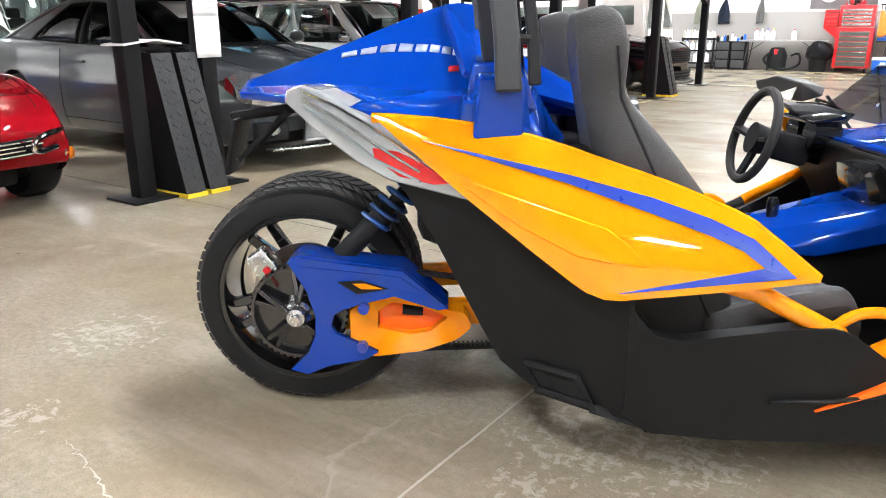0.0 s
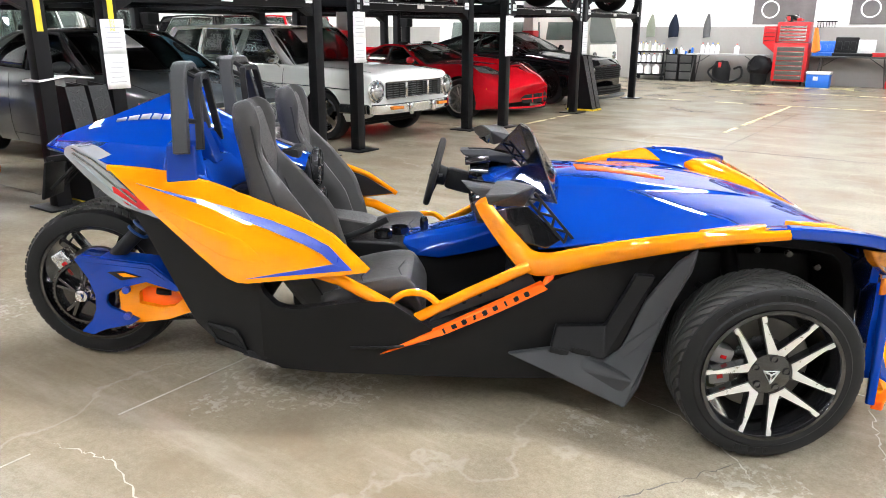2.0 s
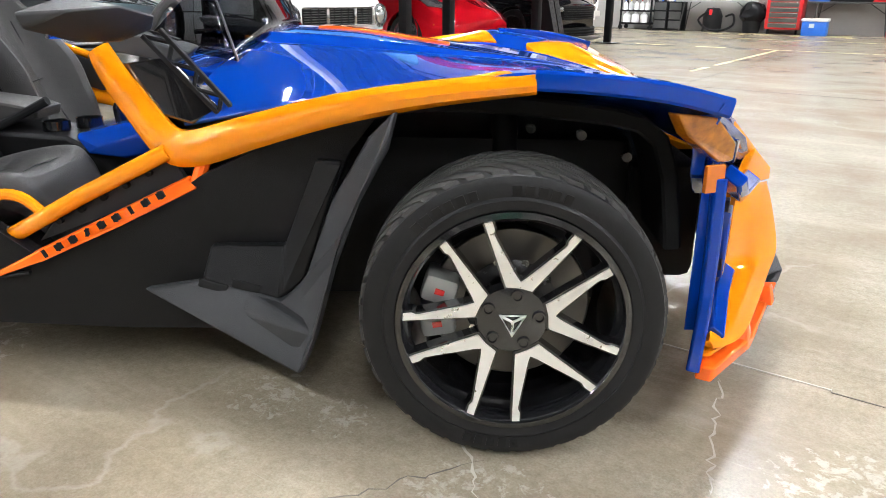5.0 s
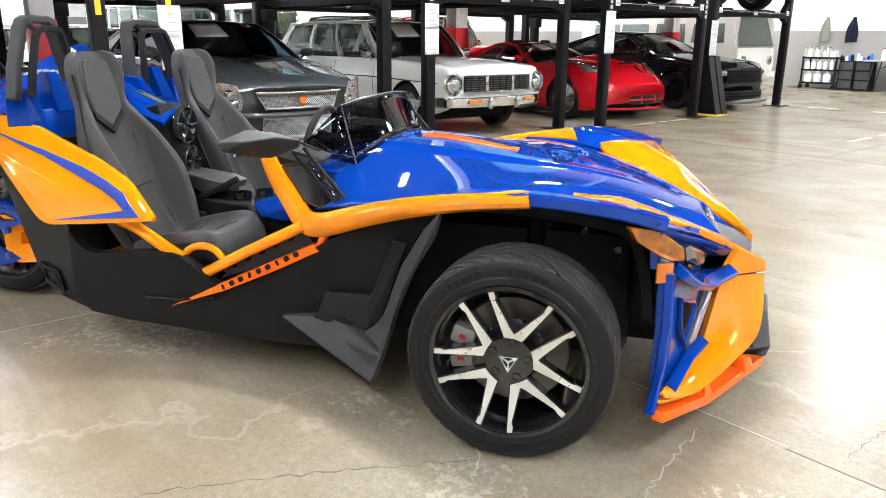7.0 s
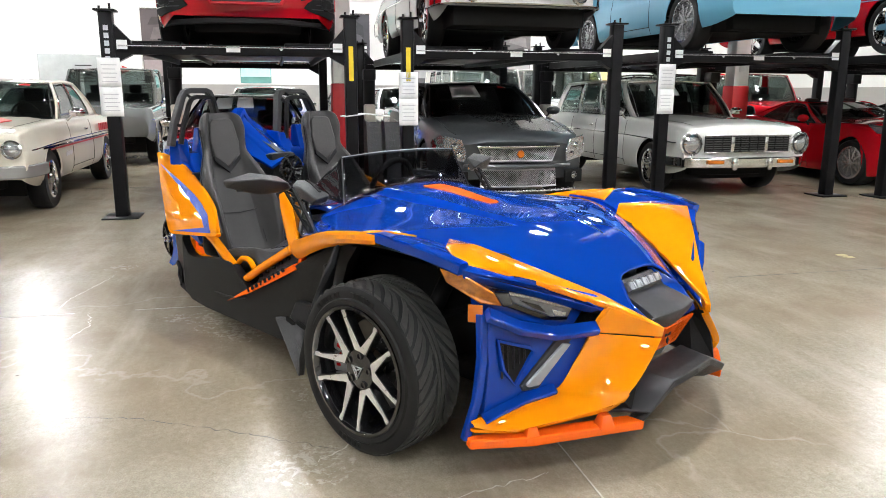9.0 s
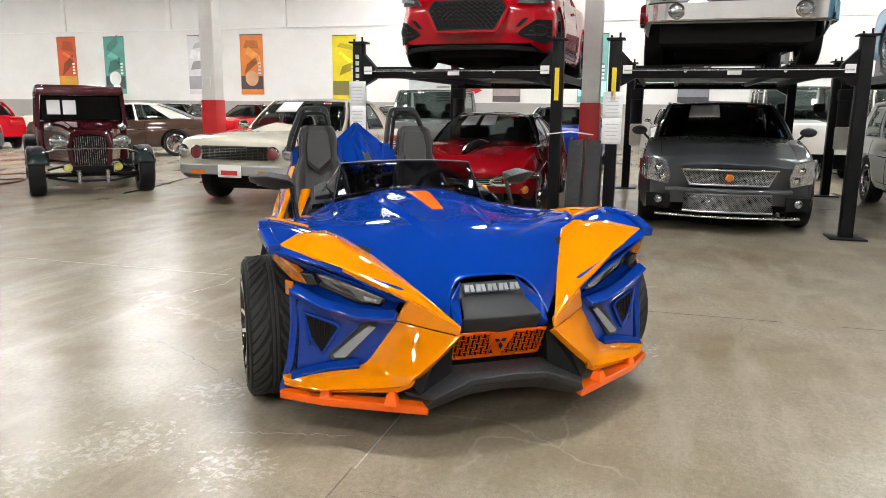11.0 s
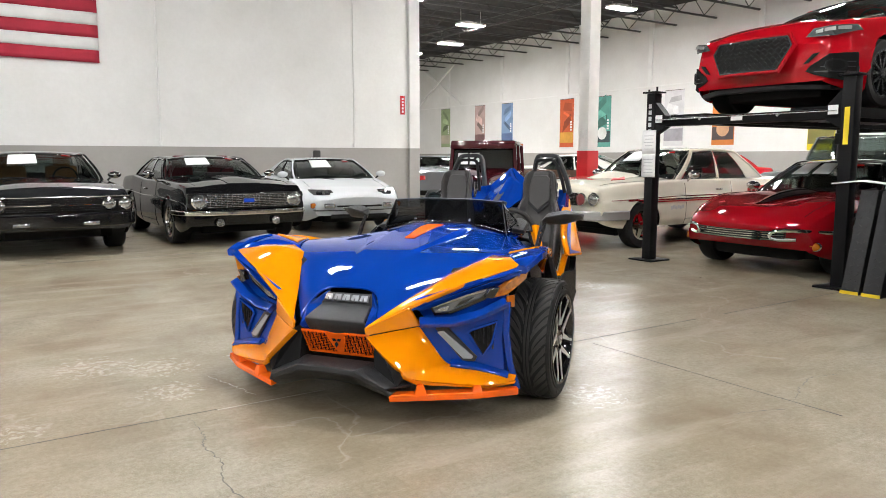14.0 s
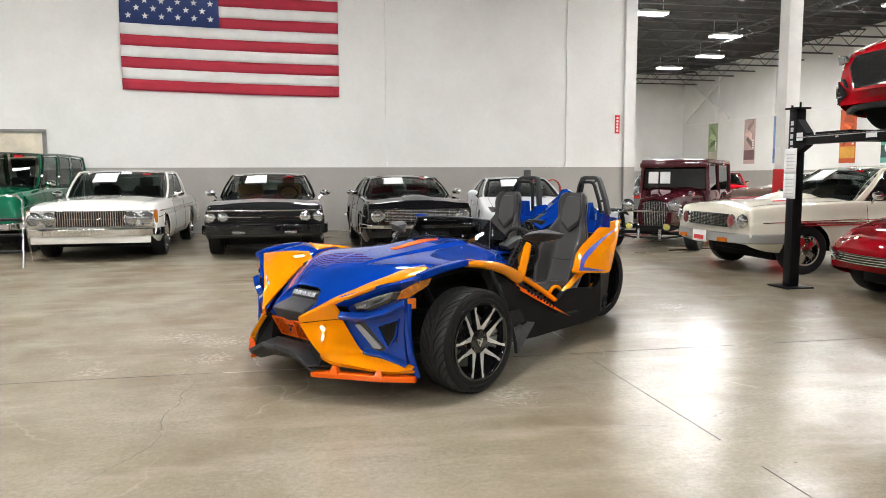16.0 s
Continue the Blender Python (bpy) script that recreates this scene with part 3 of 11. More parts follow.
# window in the flag wall
t_ = thing("window_1", "interior window with a grey metal frame", "window", m=place(9.3, -11.54), kind="structure")
bm = bmesh.new()
for x in (-0.98, 0.35, 0.98):
    box(bm, (x, 0.03, 1.75), (0.07, 0.08, 1.26))
for z in (1.14, 2.35):
    box(bm, (0, 0.031, z), (2.03, 0.08, 0.07))
part("window_frame", bm, mat("grey_frame", (0.22, 0.21, 0.2), 0.5), t_)
# opaque pane; its warm pale colour stands for the lit room behind
bm = bmesh.new()
box(bm, (0, 0.012, 1.75), (1.92, 0.012, 1.18))
part("pane", bm, mat("lit_office", (0.7, 0.62, 0.5), 0.3, vary=0.3, scale=2), t_)

# floor joints and painted lines
JOINT_DARK = mat("joint_filler", (0.11, 0.095, 0.075), 0.8, vary=0.6, scale=2)
JOINT_PALE = mat("joint_dust", (0.4, 0.365, 0.3), 0.8, vary=0.4, scale=3)
for a0, a1, b0, b1, jm in ((0.655, 0.663, -4.2, 0.9, JOINT_PALE), (0.694, 0.70, 1.5, 21.0, JOINT_DARK), (0.694, 0.7, -11.5, -4.3, JOINT_DARK), (-22.0, 2.2, 1.387, 1.393, JOINT_DARK), (2.4, 3.3, 1.41, 1.418, JOINT_PALE), (3.3, 17.0, 1.397, 1.403, JOINT_DARK), (6.9, 6.91, -11.5, 21.0, JOINT_DARK),
                           (-22.0, 17.0, -5.0, -4.99, JOINT_DARK), (-22.0, 17.0, 7.75, 7.76, JOINT_DARK), (-5.5, -5.49, -38, 21.0, JOINT_DARK)):
    bm = bmesh.new()
    rng = random.Random(int(a0 * 90 + b0 * 70))
    along = a1 - a0 > b1 - b0
    n = int(max(a1 - a0, b1 - b0) / 0.35) + 1
    for k in range(n):
        q0, q1 = k / n, (k + 1) / n
        d_, w_ = rng.uniform(-0.0015, 0.0015), rng.uniform(0.55, 1.15)
        if rng.random() < 0.06:
            continue
        if along:
            box(bm, (a0 + (a1 - a0) * (q0 + q1) / 2, (b0 + b1) / 2 + d_, 0.001), ((a1 - a0) / n, (b1 - b0) * w_, 0.002))
        else:
            box(bm, ((a0 + a1) / 2 + d_, b0 + (b1 - b0) * (q0 + q1) / 2, 0.001), ((a1 - a0) * w_, (b1 - b0) / n, 0.002))
    o = part("floor_joint", bm, jm, smooth=0)
    o.matrix_basis = place(0, 0)
    tagged(o, "thin saw-cut joint in the concrete floor", "floor joint", "floor joints", "structure")
# wandering cracks in the slab
CRACKS = (((3.46, 1.4), (3.455, 1.73), (3.495, 1.85), (3.48, 2.05), (3.53, 2.3), (3.5, 2.7), (3.66, 3.05), (3.8, 3.25)), ((3.05, 1.3), (3.11, 1.04), (3.17, 0.8)), ((2.2, -0.5), (2.29, -0.17), (2.53, 0.28), (2.74, 0.62)),
          ((0.66, -0.72), (0.83, -0.68), (1.0, -0.67), (1.4, -0.8)), ((-0.3, -0.75), (0.0, -0.82), (0.31, -0.9), (0.6, -0.92)), ((0.7, 2.99), (0.26, 2.8), (0.0, 2.85)), ((1.13, 2.92), (0.82, 3.03)), ((2.8, 0.5), (2.55, 0.75), (2.1, 0.9)))
for line, cm in zip(CRACKS, (JOINT_DARK, JOINT_PALE, JOINT_DARK, JOINT_PALE, JOINT_PALE, JOINT_DARK, JOINT_DARK, JOINT_PALE)):
    bm = bmesh.new()
    rng = random.Random(int(line[0][0] * 100))
    n = 16 * (len(line) - 1)
    pts = [cr([(a, b, 0) for a, b in line], k / n) + Vector((rng.uniform(-1, 1), rng.uniform(-1, 1), 0)) * 0.011 for k in range(n + 1)]
    left, right = [], []
    for k, p in enumerate(pts):
        d_ = (pts[min(k + 1, n)] - pts[max(k - 1, 0)]).normalized()
        w_ = rng.uniform(0.001, 0.0042) * min(1.0, 5 * k / n + 0.15, 5 * (1 - k / n) + 0.15)
        left.append(bm.verts.new(p + Vector((-d_.y, d_.x, 0)) * w_ + Vector((0, 0, 0.0025))))
        right.append(bm.verts.new(p - Vector((-d_.y, d_.x, 0)) * w_ + Vector((0, 0, 0.0025))))
    for k in range(n):
        bm.faces.new((left[k], right[k], right[k + 1], left[k + 1]))
    o = part("floor_crack", bm, cm, smooth=0)
    o.matrix_basis = place(0, 0)
    tagged(o, "hairline crack wandering across the concrete", "crack", "floor cracks", "structure")
for a0, a1, b0, b1 in ((-2.4, 6.0, 14.2, 14.3), (0.26, 0.36, 9.4, 14.2), (-1.8, 4.0, 17.6, 17.7), (-2.6, -2.5, 8.6, 10.2), (0.2, 0.35, 4.9, 5.0)):
    bm = bmesh.new()
    rng = random.Random(int(a0 * 100 + b0 * 10))
    n = 14
    for k in range(n):
        if rng.random() < 0.15:
            continue
        if a1 - a0 > b1 - b0:
            box(bm, (a0 + (a1 - a0) * (k + 0.5) / n, (b0 + b1) / 2, 0.002), ((a1 - a0) / n * rng.uniform(0.8, 1.0), (b1 - b0) * rng.uniform(0.5, 1.0), 0.003))
        else:
            box(bm, ((a0 + a1) / 2, b0 + (b1 - b0) * (k + 0.5) / n, 0.002), ((a1 - a0) * rng.uniform(0.5, 1.0), (b1 - b0) / n * rng.uniform(0.8, 1.0), 0.003))
    o = part("floor_line", bm, LINE_YELLOW, smooth=0)
    o.matrix_basis = place(0, 0)
    tagged(o, "worn yellow painted line on the floor", "floor marking", "floor lines", "structure")

# ---- parking lifts ----
def sheet_of_paper(w, h, m, label, curl=0.0):
    t = thing("paper_sheet", label, "paper", "paper sheets", m)
    bm = bmesh.new()
    g = [[bm.verts.new((curl * (j / 5) ** 2, -w / 2 + w * i / 4, h * j / 5)) for i in range(5)] for j in range(6)]
    for j in range(5):
        for i in range(4):
            bm.faces.new((g[j][i], g[j][i + 1], g[j + 1][i + 1], g[j + 1][i]))
    shell(part("sheet", bm, PAPER, t), 0.002)
    for k in range(5):
        bm = bmesh.new()
        box(bm, (0.003 + curl * 0.3, 0, h * (0.2 + 0.14 * k)), (0.002, w * (0.55 if k % 2 else 0.7), h * 0.03))
        part("printed_line", bm, INK, t, smooth=0)
    return t


DECK = 1.72
TRAY_STEEL = mat("tray_steel", (0.35, 0.35, 0.36), 0.4, 0.7)


def lift(b0, b1, name_label, a=-2.95):
    """A four-post parking lift between b0 and b1, its deck raised."""
    t = thing("parking_lift", name_label, "car lift", "parking lifts", place(a, 0))
    for b, s in ((b0, 1), (b1, -1)):
        for a, top in ((0.0, 2.08), (-4.4, 2.08)):
            bm = bmesh.new()
            box(bm, (a, b, top / 2), (0.13, 0.13, top), bevel=0.012)
            box(bm, (a, b, top + 0.01), (0.2, 0.2, 0.02), bevel=0.004)
            cyl(bm, (a, b + 0.04, top), (a, b + 0.04, top + 0.08), 0.012, 8)
            cyl(bm, (a + 0.04, b - 0.05, top), (a + 0.04, b - 0.05, top + 0.05), 0.012, 8)
            post = part("post", bm, LIFT_BLACK, t)
            bm = bmesh.new()
            box(bm, (a, b, 0.009), (0.36, 0.36, 0.018), bevel=0.004)
            part("base_plate", bm, LIFT_BLACK, post)
            bm = bmesh.new()
            plate(bm, [(a - 0.05, b + s * 0.07, DECK - 0.14), (a - 0.05, b + s * 0.22, DECK - 0.06), (a - 0.05, b + s * 0.22, DECK + 0.08), (a - 0.05, b + s * 0.07, DECK + 0.24)], (0.1, 0, 0))
            part("bracket", bm, LIFT_BLACK, post)
        bm = bmesh.new()
        box(bm, (0.07, b + s * 0.14, DECK + 0.04), (0.006, 0.1, 0.09))
        part("warning_sticker", bm, PAPER, t, "small white warning sticker", smooth=0)
        bm = bmesh.new()
        box(bm, (0.02, b, 0.3 + 1.1), (0.1, 0.135, 0.3))
    for a in (0.0, -4.4):
        bm = bmesh.new()
        box(bm, (a, (b0 + b1) / 2, DECK), (0.1, b1 - b0 - 0.16, 0.105), bevel=0.01)
        beam = part("cross_beam", bm, LIFT_BLACK, t)
        for q in (0.3, 0.7):
            bm = bmesh.new()
            cyl(bm, (a + 0.055, b0 + (b1 - b0) * q, DECK + 0.02), (a + 0.07, b0 + (b1 - b0) * q, DECK + 0.02), 0.018, 10)
            part("bolt", bm, ALLOY, beam)
        bm = bmesh.new()
        cyl(bm, (a + 0.075, b0 + 0.1, DECK + 0.03), (a + 0.075, b1 - 0.1, DECK + 0.03), 0.007, 6)
        part("cable", bm, ALLOY, beam)
    bm = bmesh.new()
    box(bm, (0.066, (b0 + b1) / 2, DECK + 0.01), (0.006, 0.14, 0.06))
    part("maker_plate", bm, PAPER, t, "small white plate", smooth=0)
    for b in ((b0 + b1) / 2 - 0.78, (b0 + b1) / 2 + 0.78):
        bm = bmesh.new()
        box(bm, (-2.2, b, DECK + 0.075), (4.2, 0.5, 0.03))
        for k in (-0.24, 0.24):
            box(bm, (-2.2, b + k, DECK + 0.035), (4.2, 0.03, 0.1))
        part("runway", bm, LIFT_BLACK, t)
    bm = bmesh.new()
    box(bm, (-2.2, (b0 + b1) / 2, DECK + 0.06), (3.6, 1.06, 0.015))
    tray = part("drip_tray", bm, TRAY_STEEL, t)
    for k in range(18):
        bm = bmesh.new()
        box(bm, (-0.5 - k * 0.2, (b0 + b1) / 2, DECK + 0.047), (0.04, 1.04, 0.015))
        part("tray_rib", bm, TRAY_STEEL, tray, smooth=0)
    # power unit on a rear post
    bm = bmesh.new()
    cyl(bm, (-4.25, b0 + 0.12, 1.1), (-4.25, b0 + 0.12, 1.5), 0.1, 14)
    box(bm, (-4.25, b0 + 0.12, 1.58), (0.24, 0.2, 0.18), bevel=0.02)
    unit = part("power_unit", bm, BLACK_PLASTIC, t)
    bm = bmesh.new()
    box(bm, (-4.25, b0 + 0.12, 0.92), (0.2, 0.18, 0.36), bevel=0.03)
    part("oil_tank", bm, mat("tank_plastic", (0.55, 0.52, 0.45), 0.5), unit)
    return t


LIFTS = [(-1.17, 1.26, -2.95), (1.89, 4.38, -2.98), (5.0, 7.44, -2.93), (8.08, 10.56, -2.68), (11.3, 14.02, -2.93)]
for b0, b1, a_ in LIFTS:
    lift(b0, b1, "black four-post steel parking lift with its deck raised", a_)
PAPERS = "white printed sheet taped to the lift post"
for a_, b, z in ((-2.95, -1.17, 1.05), (-2.98, 1.89, 0.94), (-2.93, 5.0, 1.06), (-2.68, 8.08, 1.06), (-2.93, 11.3, 1.0)):
    for k in range(2):
        sheet_of_paper(0.215, 0.29, place(a_ + 0.072, b, z + 0.29 * k), PAPERS)
for a_, b in ((-2.95, -1.17), (-2.93, 5.0), (-2.68, 8.08), (-2.68, 10.56)):
    t_ = thing("post_lettering", "pale vertical lettering on the lift post", "label", m=place(a_ + 0.068, b, 1.62))
    for k in range(5):
        bm = bmesh.new()
        box(bm, (0, 0, 0.075 * k), (0.004, 0.045, 0.05))
        part("letter_bar", bm, INK, t_, smooth=0)
# yellow labels on posts
for a_, b in ((-2.95, 1.26), (-2.98, 1.89)):
    t_ = thing("post_label", "yellow safety label on the lift post", "label", m=place(a_ + 0.07, b, 1.48))
    bm = bmesh.new()
    box(bm, (0, 0, 0.12), (0.004, 0.05, 0.36))
    part("label_sheet", bm, YELLOW_PAINT, t_, smooth=0)


DIAMOND = mat("diamond_plate", (0.02, 0.02, 0.021), 0.35, 0.5, vary=0.3, grain=0.9, grain_scale=55)


def drive_ramps(a, b):
    """Two wedge-shaped ramps stood upright on their broad ends."""
    for k in range(2):
        t = thing("drive_on_ramp", "black diamond-plate ramp stood upright, yellow edge", "ramp", "drive-on ramps", place(a, b + 0.2 * k, 0))
        bm = bmesh.new()
        plate(bm, [(-0.22, 0, 0.0), (0.3, 0, 0.0), (0.05, 0, 0.98), (-0.22, 0, 1.0)], (0, 0.012, 0))
        plate(bm, [(-0.22, 0.15, 0.0), (0.3, 0.15, 0.0), (0.05, 0.15, 0.98), (-0.22, 0.15, 1.0)], (0, 0.012, 0))
        part("flange", bm, LIFT_BLACK, t)
        bm = bmesh.new()
        plate(bm, [(0.3, 0.0, 0.01), (0.3, 0.162, 0.01), (0.05, 0.162, 0.98), (0.05, 0.0, 0.98)], (-0.01, 0, -0.003))
        deck_ = part("tread_plate", bm, DIAMOND, t, "black diamond-pattern tread plate")
        for i in range(13):
            for j in range(2):
                bm = bmesh.new()
                f_ = (i + 0.5) / 13
                box(bm, (0.302 - 0.25 * f_, 0.05 + 0.06 * j, 0.01 + 0.97 * f_), (0.006, 0.045, 0.012), (35 if (i + j) % 2 else -35, -14, 0))
                part("stud", bm, DIAMOND, deck_, smooth=0)
        bm = bmesh.new()
        box(bm, (0.05, -0.004, 0.016), (0.52, 0.006, 0.03))
        box(bm, (0.308, 0.08, 0.016), (0.012, 0.165, 0.03))
        part("edge", bm, YELLOW_PAINT, t, "yellow painted foot")


drive_ramps(-2.98, 1.42)
drive_ramps(-2.78, 10.98)
# drip tray stub holding a curled paper beside the ramps
t_ = thing("curled_papers", "curled white papers on top of the ramps", "paper", m=place(-3.0, 1.36, 1.02))
bm = bmesh.new()
tube(bm, [(0.05, -0.2, 0.02), (0.02, 0.05, 0.05), (-0.05, 0.3, 0.02)], 0.05, 10, flat=(0.22, 0.012))
part("sheet", bm, PAPER, t_)

# ---- cars ----
WHEELS = {}


def wheel_parts(style, r, w):
    """Meshes of one wheel, its outer face towards +y: tyre and rim, built once for each style and size."""
    key = (style, round(r, 3), round(w, 3))
    if key in WHEELS:
        return WHEELS[key]
    rr = r * (0.68 if style in ("alloy", "dark", "five") else 0.6)
    bm = bmesh.new()
    lathe(bm, [(rr, w / 2 - 0.01), (rr + 0.02, w / 2), (r * 0.93, w / 2), (r * 0.985, w / 2 - 0.02), (r, w * 0.3), (r, -w * 0.3), (r * 0.985, -w / 2 + 0.02), (r * 0.93, -w / 2), (rr, -w / 2)], 28)
    tyre = bm
    bm = bmesh.new()
    lathe(bm, [(rr + 0.012, w / 2 - 0.004), (rr - 0.012, w / 2 + 0.002), (rr - 0.02, w / 2 - 0.03), (rr - 0.03, -w / 2)], 28)
    lathe(bm, [(0.0, w / 2 - 0.005), (0.05, w / 2 - 0.008), (0.065, w / 2 - 0.03), (0.065, w / 2 - 0.06)], 16)
    n = {"alloy": 10, "five": 5, "dark": 10, "steel": 5}[style]
    for k in range(n):
        q = 2 * math.pi * k / n
        c, s = math.cos(q), math.sin(q)
        mid = (0.05 + rr) / 2
        wd = 0.028 if n == 10 else 0.085
        vs = bmesh.ops.create_cube(bm, size=1.0)["verts"]
        for v in vs:
            out = v.co.x > 0
            x, z = mid + v.co.x * (rr - 0.05), v.co.z * wd * (1.0 if not out else 0.75)
            v.co = Vector((x * c - z * s, w / 2 - 0.035 + v.co.y * 0.03 - (0.01 if out else 0), x * s + z * c))
    lathe(bm, [(0.0, -0.01), (rr - 0.03, -0.01), (rr - 0.03, -0.03), (0, -0.03)], 20)
    rim = bm
    WHEELS[key] = (tyre, rim)
    return WHEELS[key]


RIM_MAT = {"alloy": ALLOY, "five": CHROME, "dark": DARK_ALLOY, "steel": CHROME}
WHEEL_DATA = {}


def add_wheel(t, style, r, w, x, y, side):
    key = (style, round(r, 3), round(w, 3))
    m = pose(x, y, r, 0, 0, 0 if side > 0 else 180)
    if key not in WHEEL_DATA:
        tyre, rim = wheel_parts(style, r, w)
        a = part("tyre", tyre, TYRE, t)
        b = part("rim", rim, RIM_MAT[style], a)
        WHEEL_DATA[key] = (a.data, b.data)
        a.matrix_basis = m
    else:
        a = new("tyre", WHEEL_DATA[key][0])
        a.parent, a.matrix_basis = t, m
        b = new("rim", WHEEL_DATA[key][1])
        b.parent = a


def car(label, m, paint, L=4.8, W=1.84, top=((0, 0.7), (-0.3, 0.85), (-1.6, 0.95), (-3.6, 0.98), (-4.5, 0.93), (-4.8, 0.8)), sill=0.24,
        axles=(-0.85, -3.7), wr=0.33, ww=0.22, rim="five", cabin=(-1.55, -2.2, -3.3, -4.0), roof=1.38, roof_paint=None, nose=0.06, tuck=0.06,
        crown=0.05, glass=None, papers=True, name="car", group="parked cars", arch=0.05, pillars=(0.5,), roof_w=0.68, glass_w=0.86, bumper=None, face=None, interior=True, trim=None,
        hump=0.0, flare=0.0, bow=0.13, quarter=0.8, sweep=0.04):
    """A parked car: x forward from its nose at 0, y to its left. top is the line of bonnet, belt and boot; hump and flare
    swell the wings over the wheels; bow rounds the windscreen in plan; quarter is where the side glass ends and the rear pillar begins; sweep draws the corners of the nose back."""
    t = thing(name, label, "car", group, m)
    hw = W / 2
    R_ = wr + arch
    bm = bmesh.new()
    marks = {round(-L * k / 56, 3) for k in range(57)} | {-0.006, -0.018, -0.04, round(-L + 0.006, 3), round(-L + 0.02, 3)}
    for ax in axles:
        marks |= {round(ax + R_ * math.cos(math.pi * k / 16), 3) for k in range(17)}
    stations = []
    for x in sorted((x for x in marks if -L <= x <= 0), reverse=True):
        if not stations or stations[-1] - x > 0.004:
            stations.append(x)
    table = sorted(top)
    FLANK = [(0.0, 1 - tuck), (0.05, 0.99 - tuck * 0.5), (0.14, 0.992 - tuck * 0.12), (0.3, 0.999), (0.45, 1.0), (0.58, 0.999), (0.655, 0.992), (0.68, 0.982), (0.8, 0.975), (0.9, 0.962), (1.0, 0.94)]
    OVER = [(0.925, -0.007, 0.0), (0.89, 0.004, 0.04), (0.81, 0.004, 0.12), (0.72, 0.0, 0.22), (0.56, 0.0, 0.62), (0.42, 0.0, 0.85), (0.2, 0.0, 0.97), (0.0, 0.0, 1.0)]
    shoulder = {}

    def half_width(x):
        f, e = min(1.0, -x / 0.5), min(1.0, (x + L) / 0.5)
        wd = hw * (1 - nose * (1 - f) ** 2 - nose * 0.8 * (1 - e) ** 2)
        return wd - 0.012 * (max(0.0, 1 + x / 0.03) ** 2 + max(0.0, 1 - (x + L) / 0.03) ** 2)

    def swell(x):
        return max(math.exp(-((x - ax) / (R_ * 1.25)) ** 2) for ax in axles)
    rings, flanks = [], {}
    for x in stations:
        f, e = min(1.0, -x / 0.5), min(1.0, (x + L) / 0.5)
        wd = half_width(x) + flare * swell(x)
        edge = 0.012 * (max(0.0, 1 + x / 0.03) ** 2 + max(0.0, 1 - (x + L) / 0.03) ** 2)
        zt = lerp(table, x) - edge
        zb = min(sill + 0.1 * (1 - f) ** 2 + 0.12 * (1 - e) ** 2 + edge, zt - 0.12)
        za = zb
        for ax in axles:
            d = abs(x - ax)
            if d < R_:
                za = max(za, wr + math.sqrt(R_ * R_ - d * d))
        za = min(za, zt - 0.06)
        hz = zt - 0.022
        half = []
        for h, _ in FLANK:
            z = max(zb + h * (hz - zb), za)
            half.append((wd * lerp(FLANK, (z - zb) / (hz - zb)), z))
        up = hump * swell(x)
        half += [(wd * q, zt + dz + crown * c + up * (1.0 if q > 0.7 else q / 0.7 if q > 0.3 else 0.0) * (q > 0.3)) for q, dz, c in OVER]
        flanks[x] = [(wd * lerp(FLANK, h), max(zb + h * (hz - zb), za)) for h in (0.02, 0.14, 0.3, 0.5, 0.655, 0.7, 0.85, 0.97)]
        shoulder[x] = (wd * 0.99, zb + 0.67 * (hz - zb))
        ring = half + [(-y, z) for y, z in half[-2::-1]]
        rings.append([bm.verts.new((x, y, z)) for y, z in ring])
    for a, b in zip(rings, rings[1:]):
        for k in range(len(a) - 1):
            bm.faces.new((a[k], a[k + 1], b[k + 1], b[k]))
    bm.faces.new(rings[0])
    bm.faces.new(rings[-1][::-1])
    bmesh.ops.remove_doubles(bm, verts=bm.verts, dist=0.0008)
    body = part("body", bm, paint, t, smooth=30)

    def near(x):
        return min(stations, key=lambda q: abs(q - x))
    # door gaps, bonnet gaps, wheel arch lips, bright belt strips
    doors = (cabin[0] - 0.12, (cabin[0] + cabin[3]) / 2 - 0.1) if len(pillars) < 2 else (cabin[0] - 0.12, cabin[0] - 1.15, cabin[0] - 2.1)
    for s in (1, -1):
        for xd in doors:
            part("door_gap", tube(bmesh.new(), [(xd, s * (y + 0.0012), z) for y, z in flanks[near(xd)]], 0.004, 4), UNDERBODY, body)
        part("sill_gap", tube(bmesh.new(), [(x, s * (flanks[near(x)][1][0] + 0.001), flanks[near(x)][1][1]) for x in np.linspace(doors[0], doors[-1], 8)], 0.004, 4), UNDERBODY, body)
        xs_ = [x for x in stations if -0.1 > x > cabin[0] + 0.05]
        part("bonnet_gap", tube(bmesh.new(), [(x, s * half_width(x) * 0.765, lerp(table, x) + crown * 0.17 + hump * swell(x) + 0.001) for x in xs_], 0.004, 4), UNDERBODY, body)
        for ax in axles:
            pts = []
            for k in range(21):
                q = math.pi * (0.02 + 0.96 * k / 20)
                x, z = ax + R_ * math.cos(q), wr + R_ * math.sin(q)
                if -L < x < 0:
                    c_ = near(x)
                    zt_ = lerp(table, x)
                    zb_ = min(sill, zt_ - 0.12)
                    pts.append((x, s * ((half_width(x) + flare * swell(x)) * lerp(FLANK, (min(z, zt_ - 0.06) - zb_) / (zt_ - 0.022 - zb_)) - 0.002), min(z, zt_ - 0.06)))
            part("arch_lip", tube(bmesh.new(), pts, 0.01, 6), paint, body)
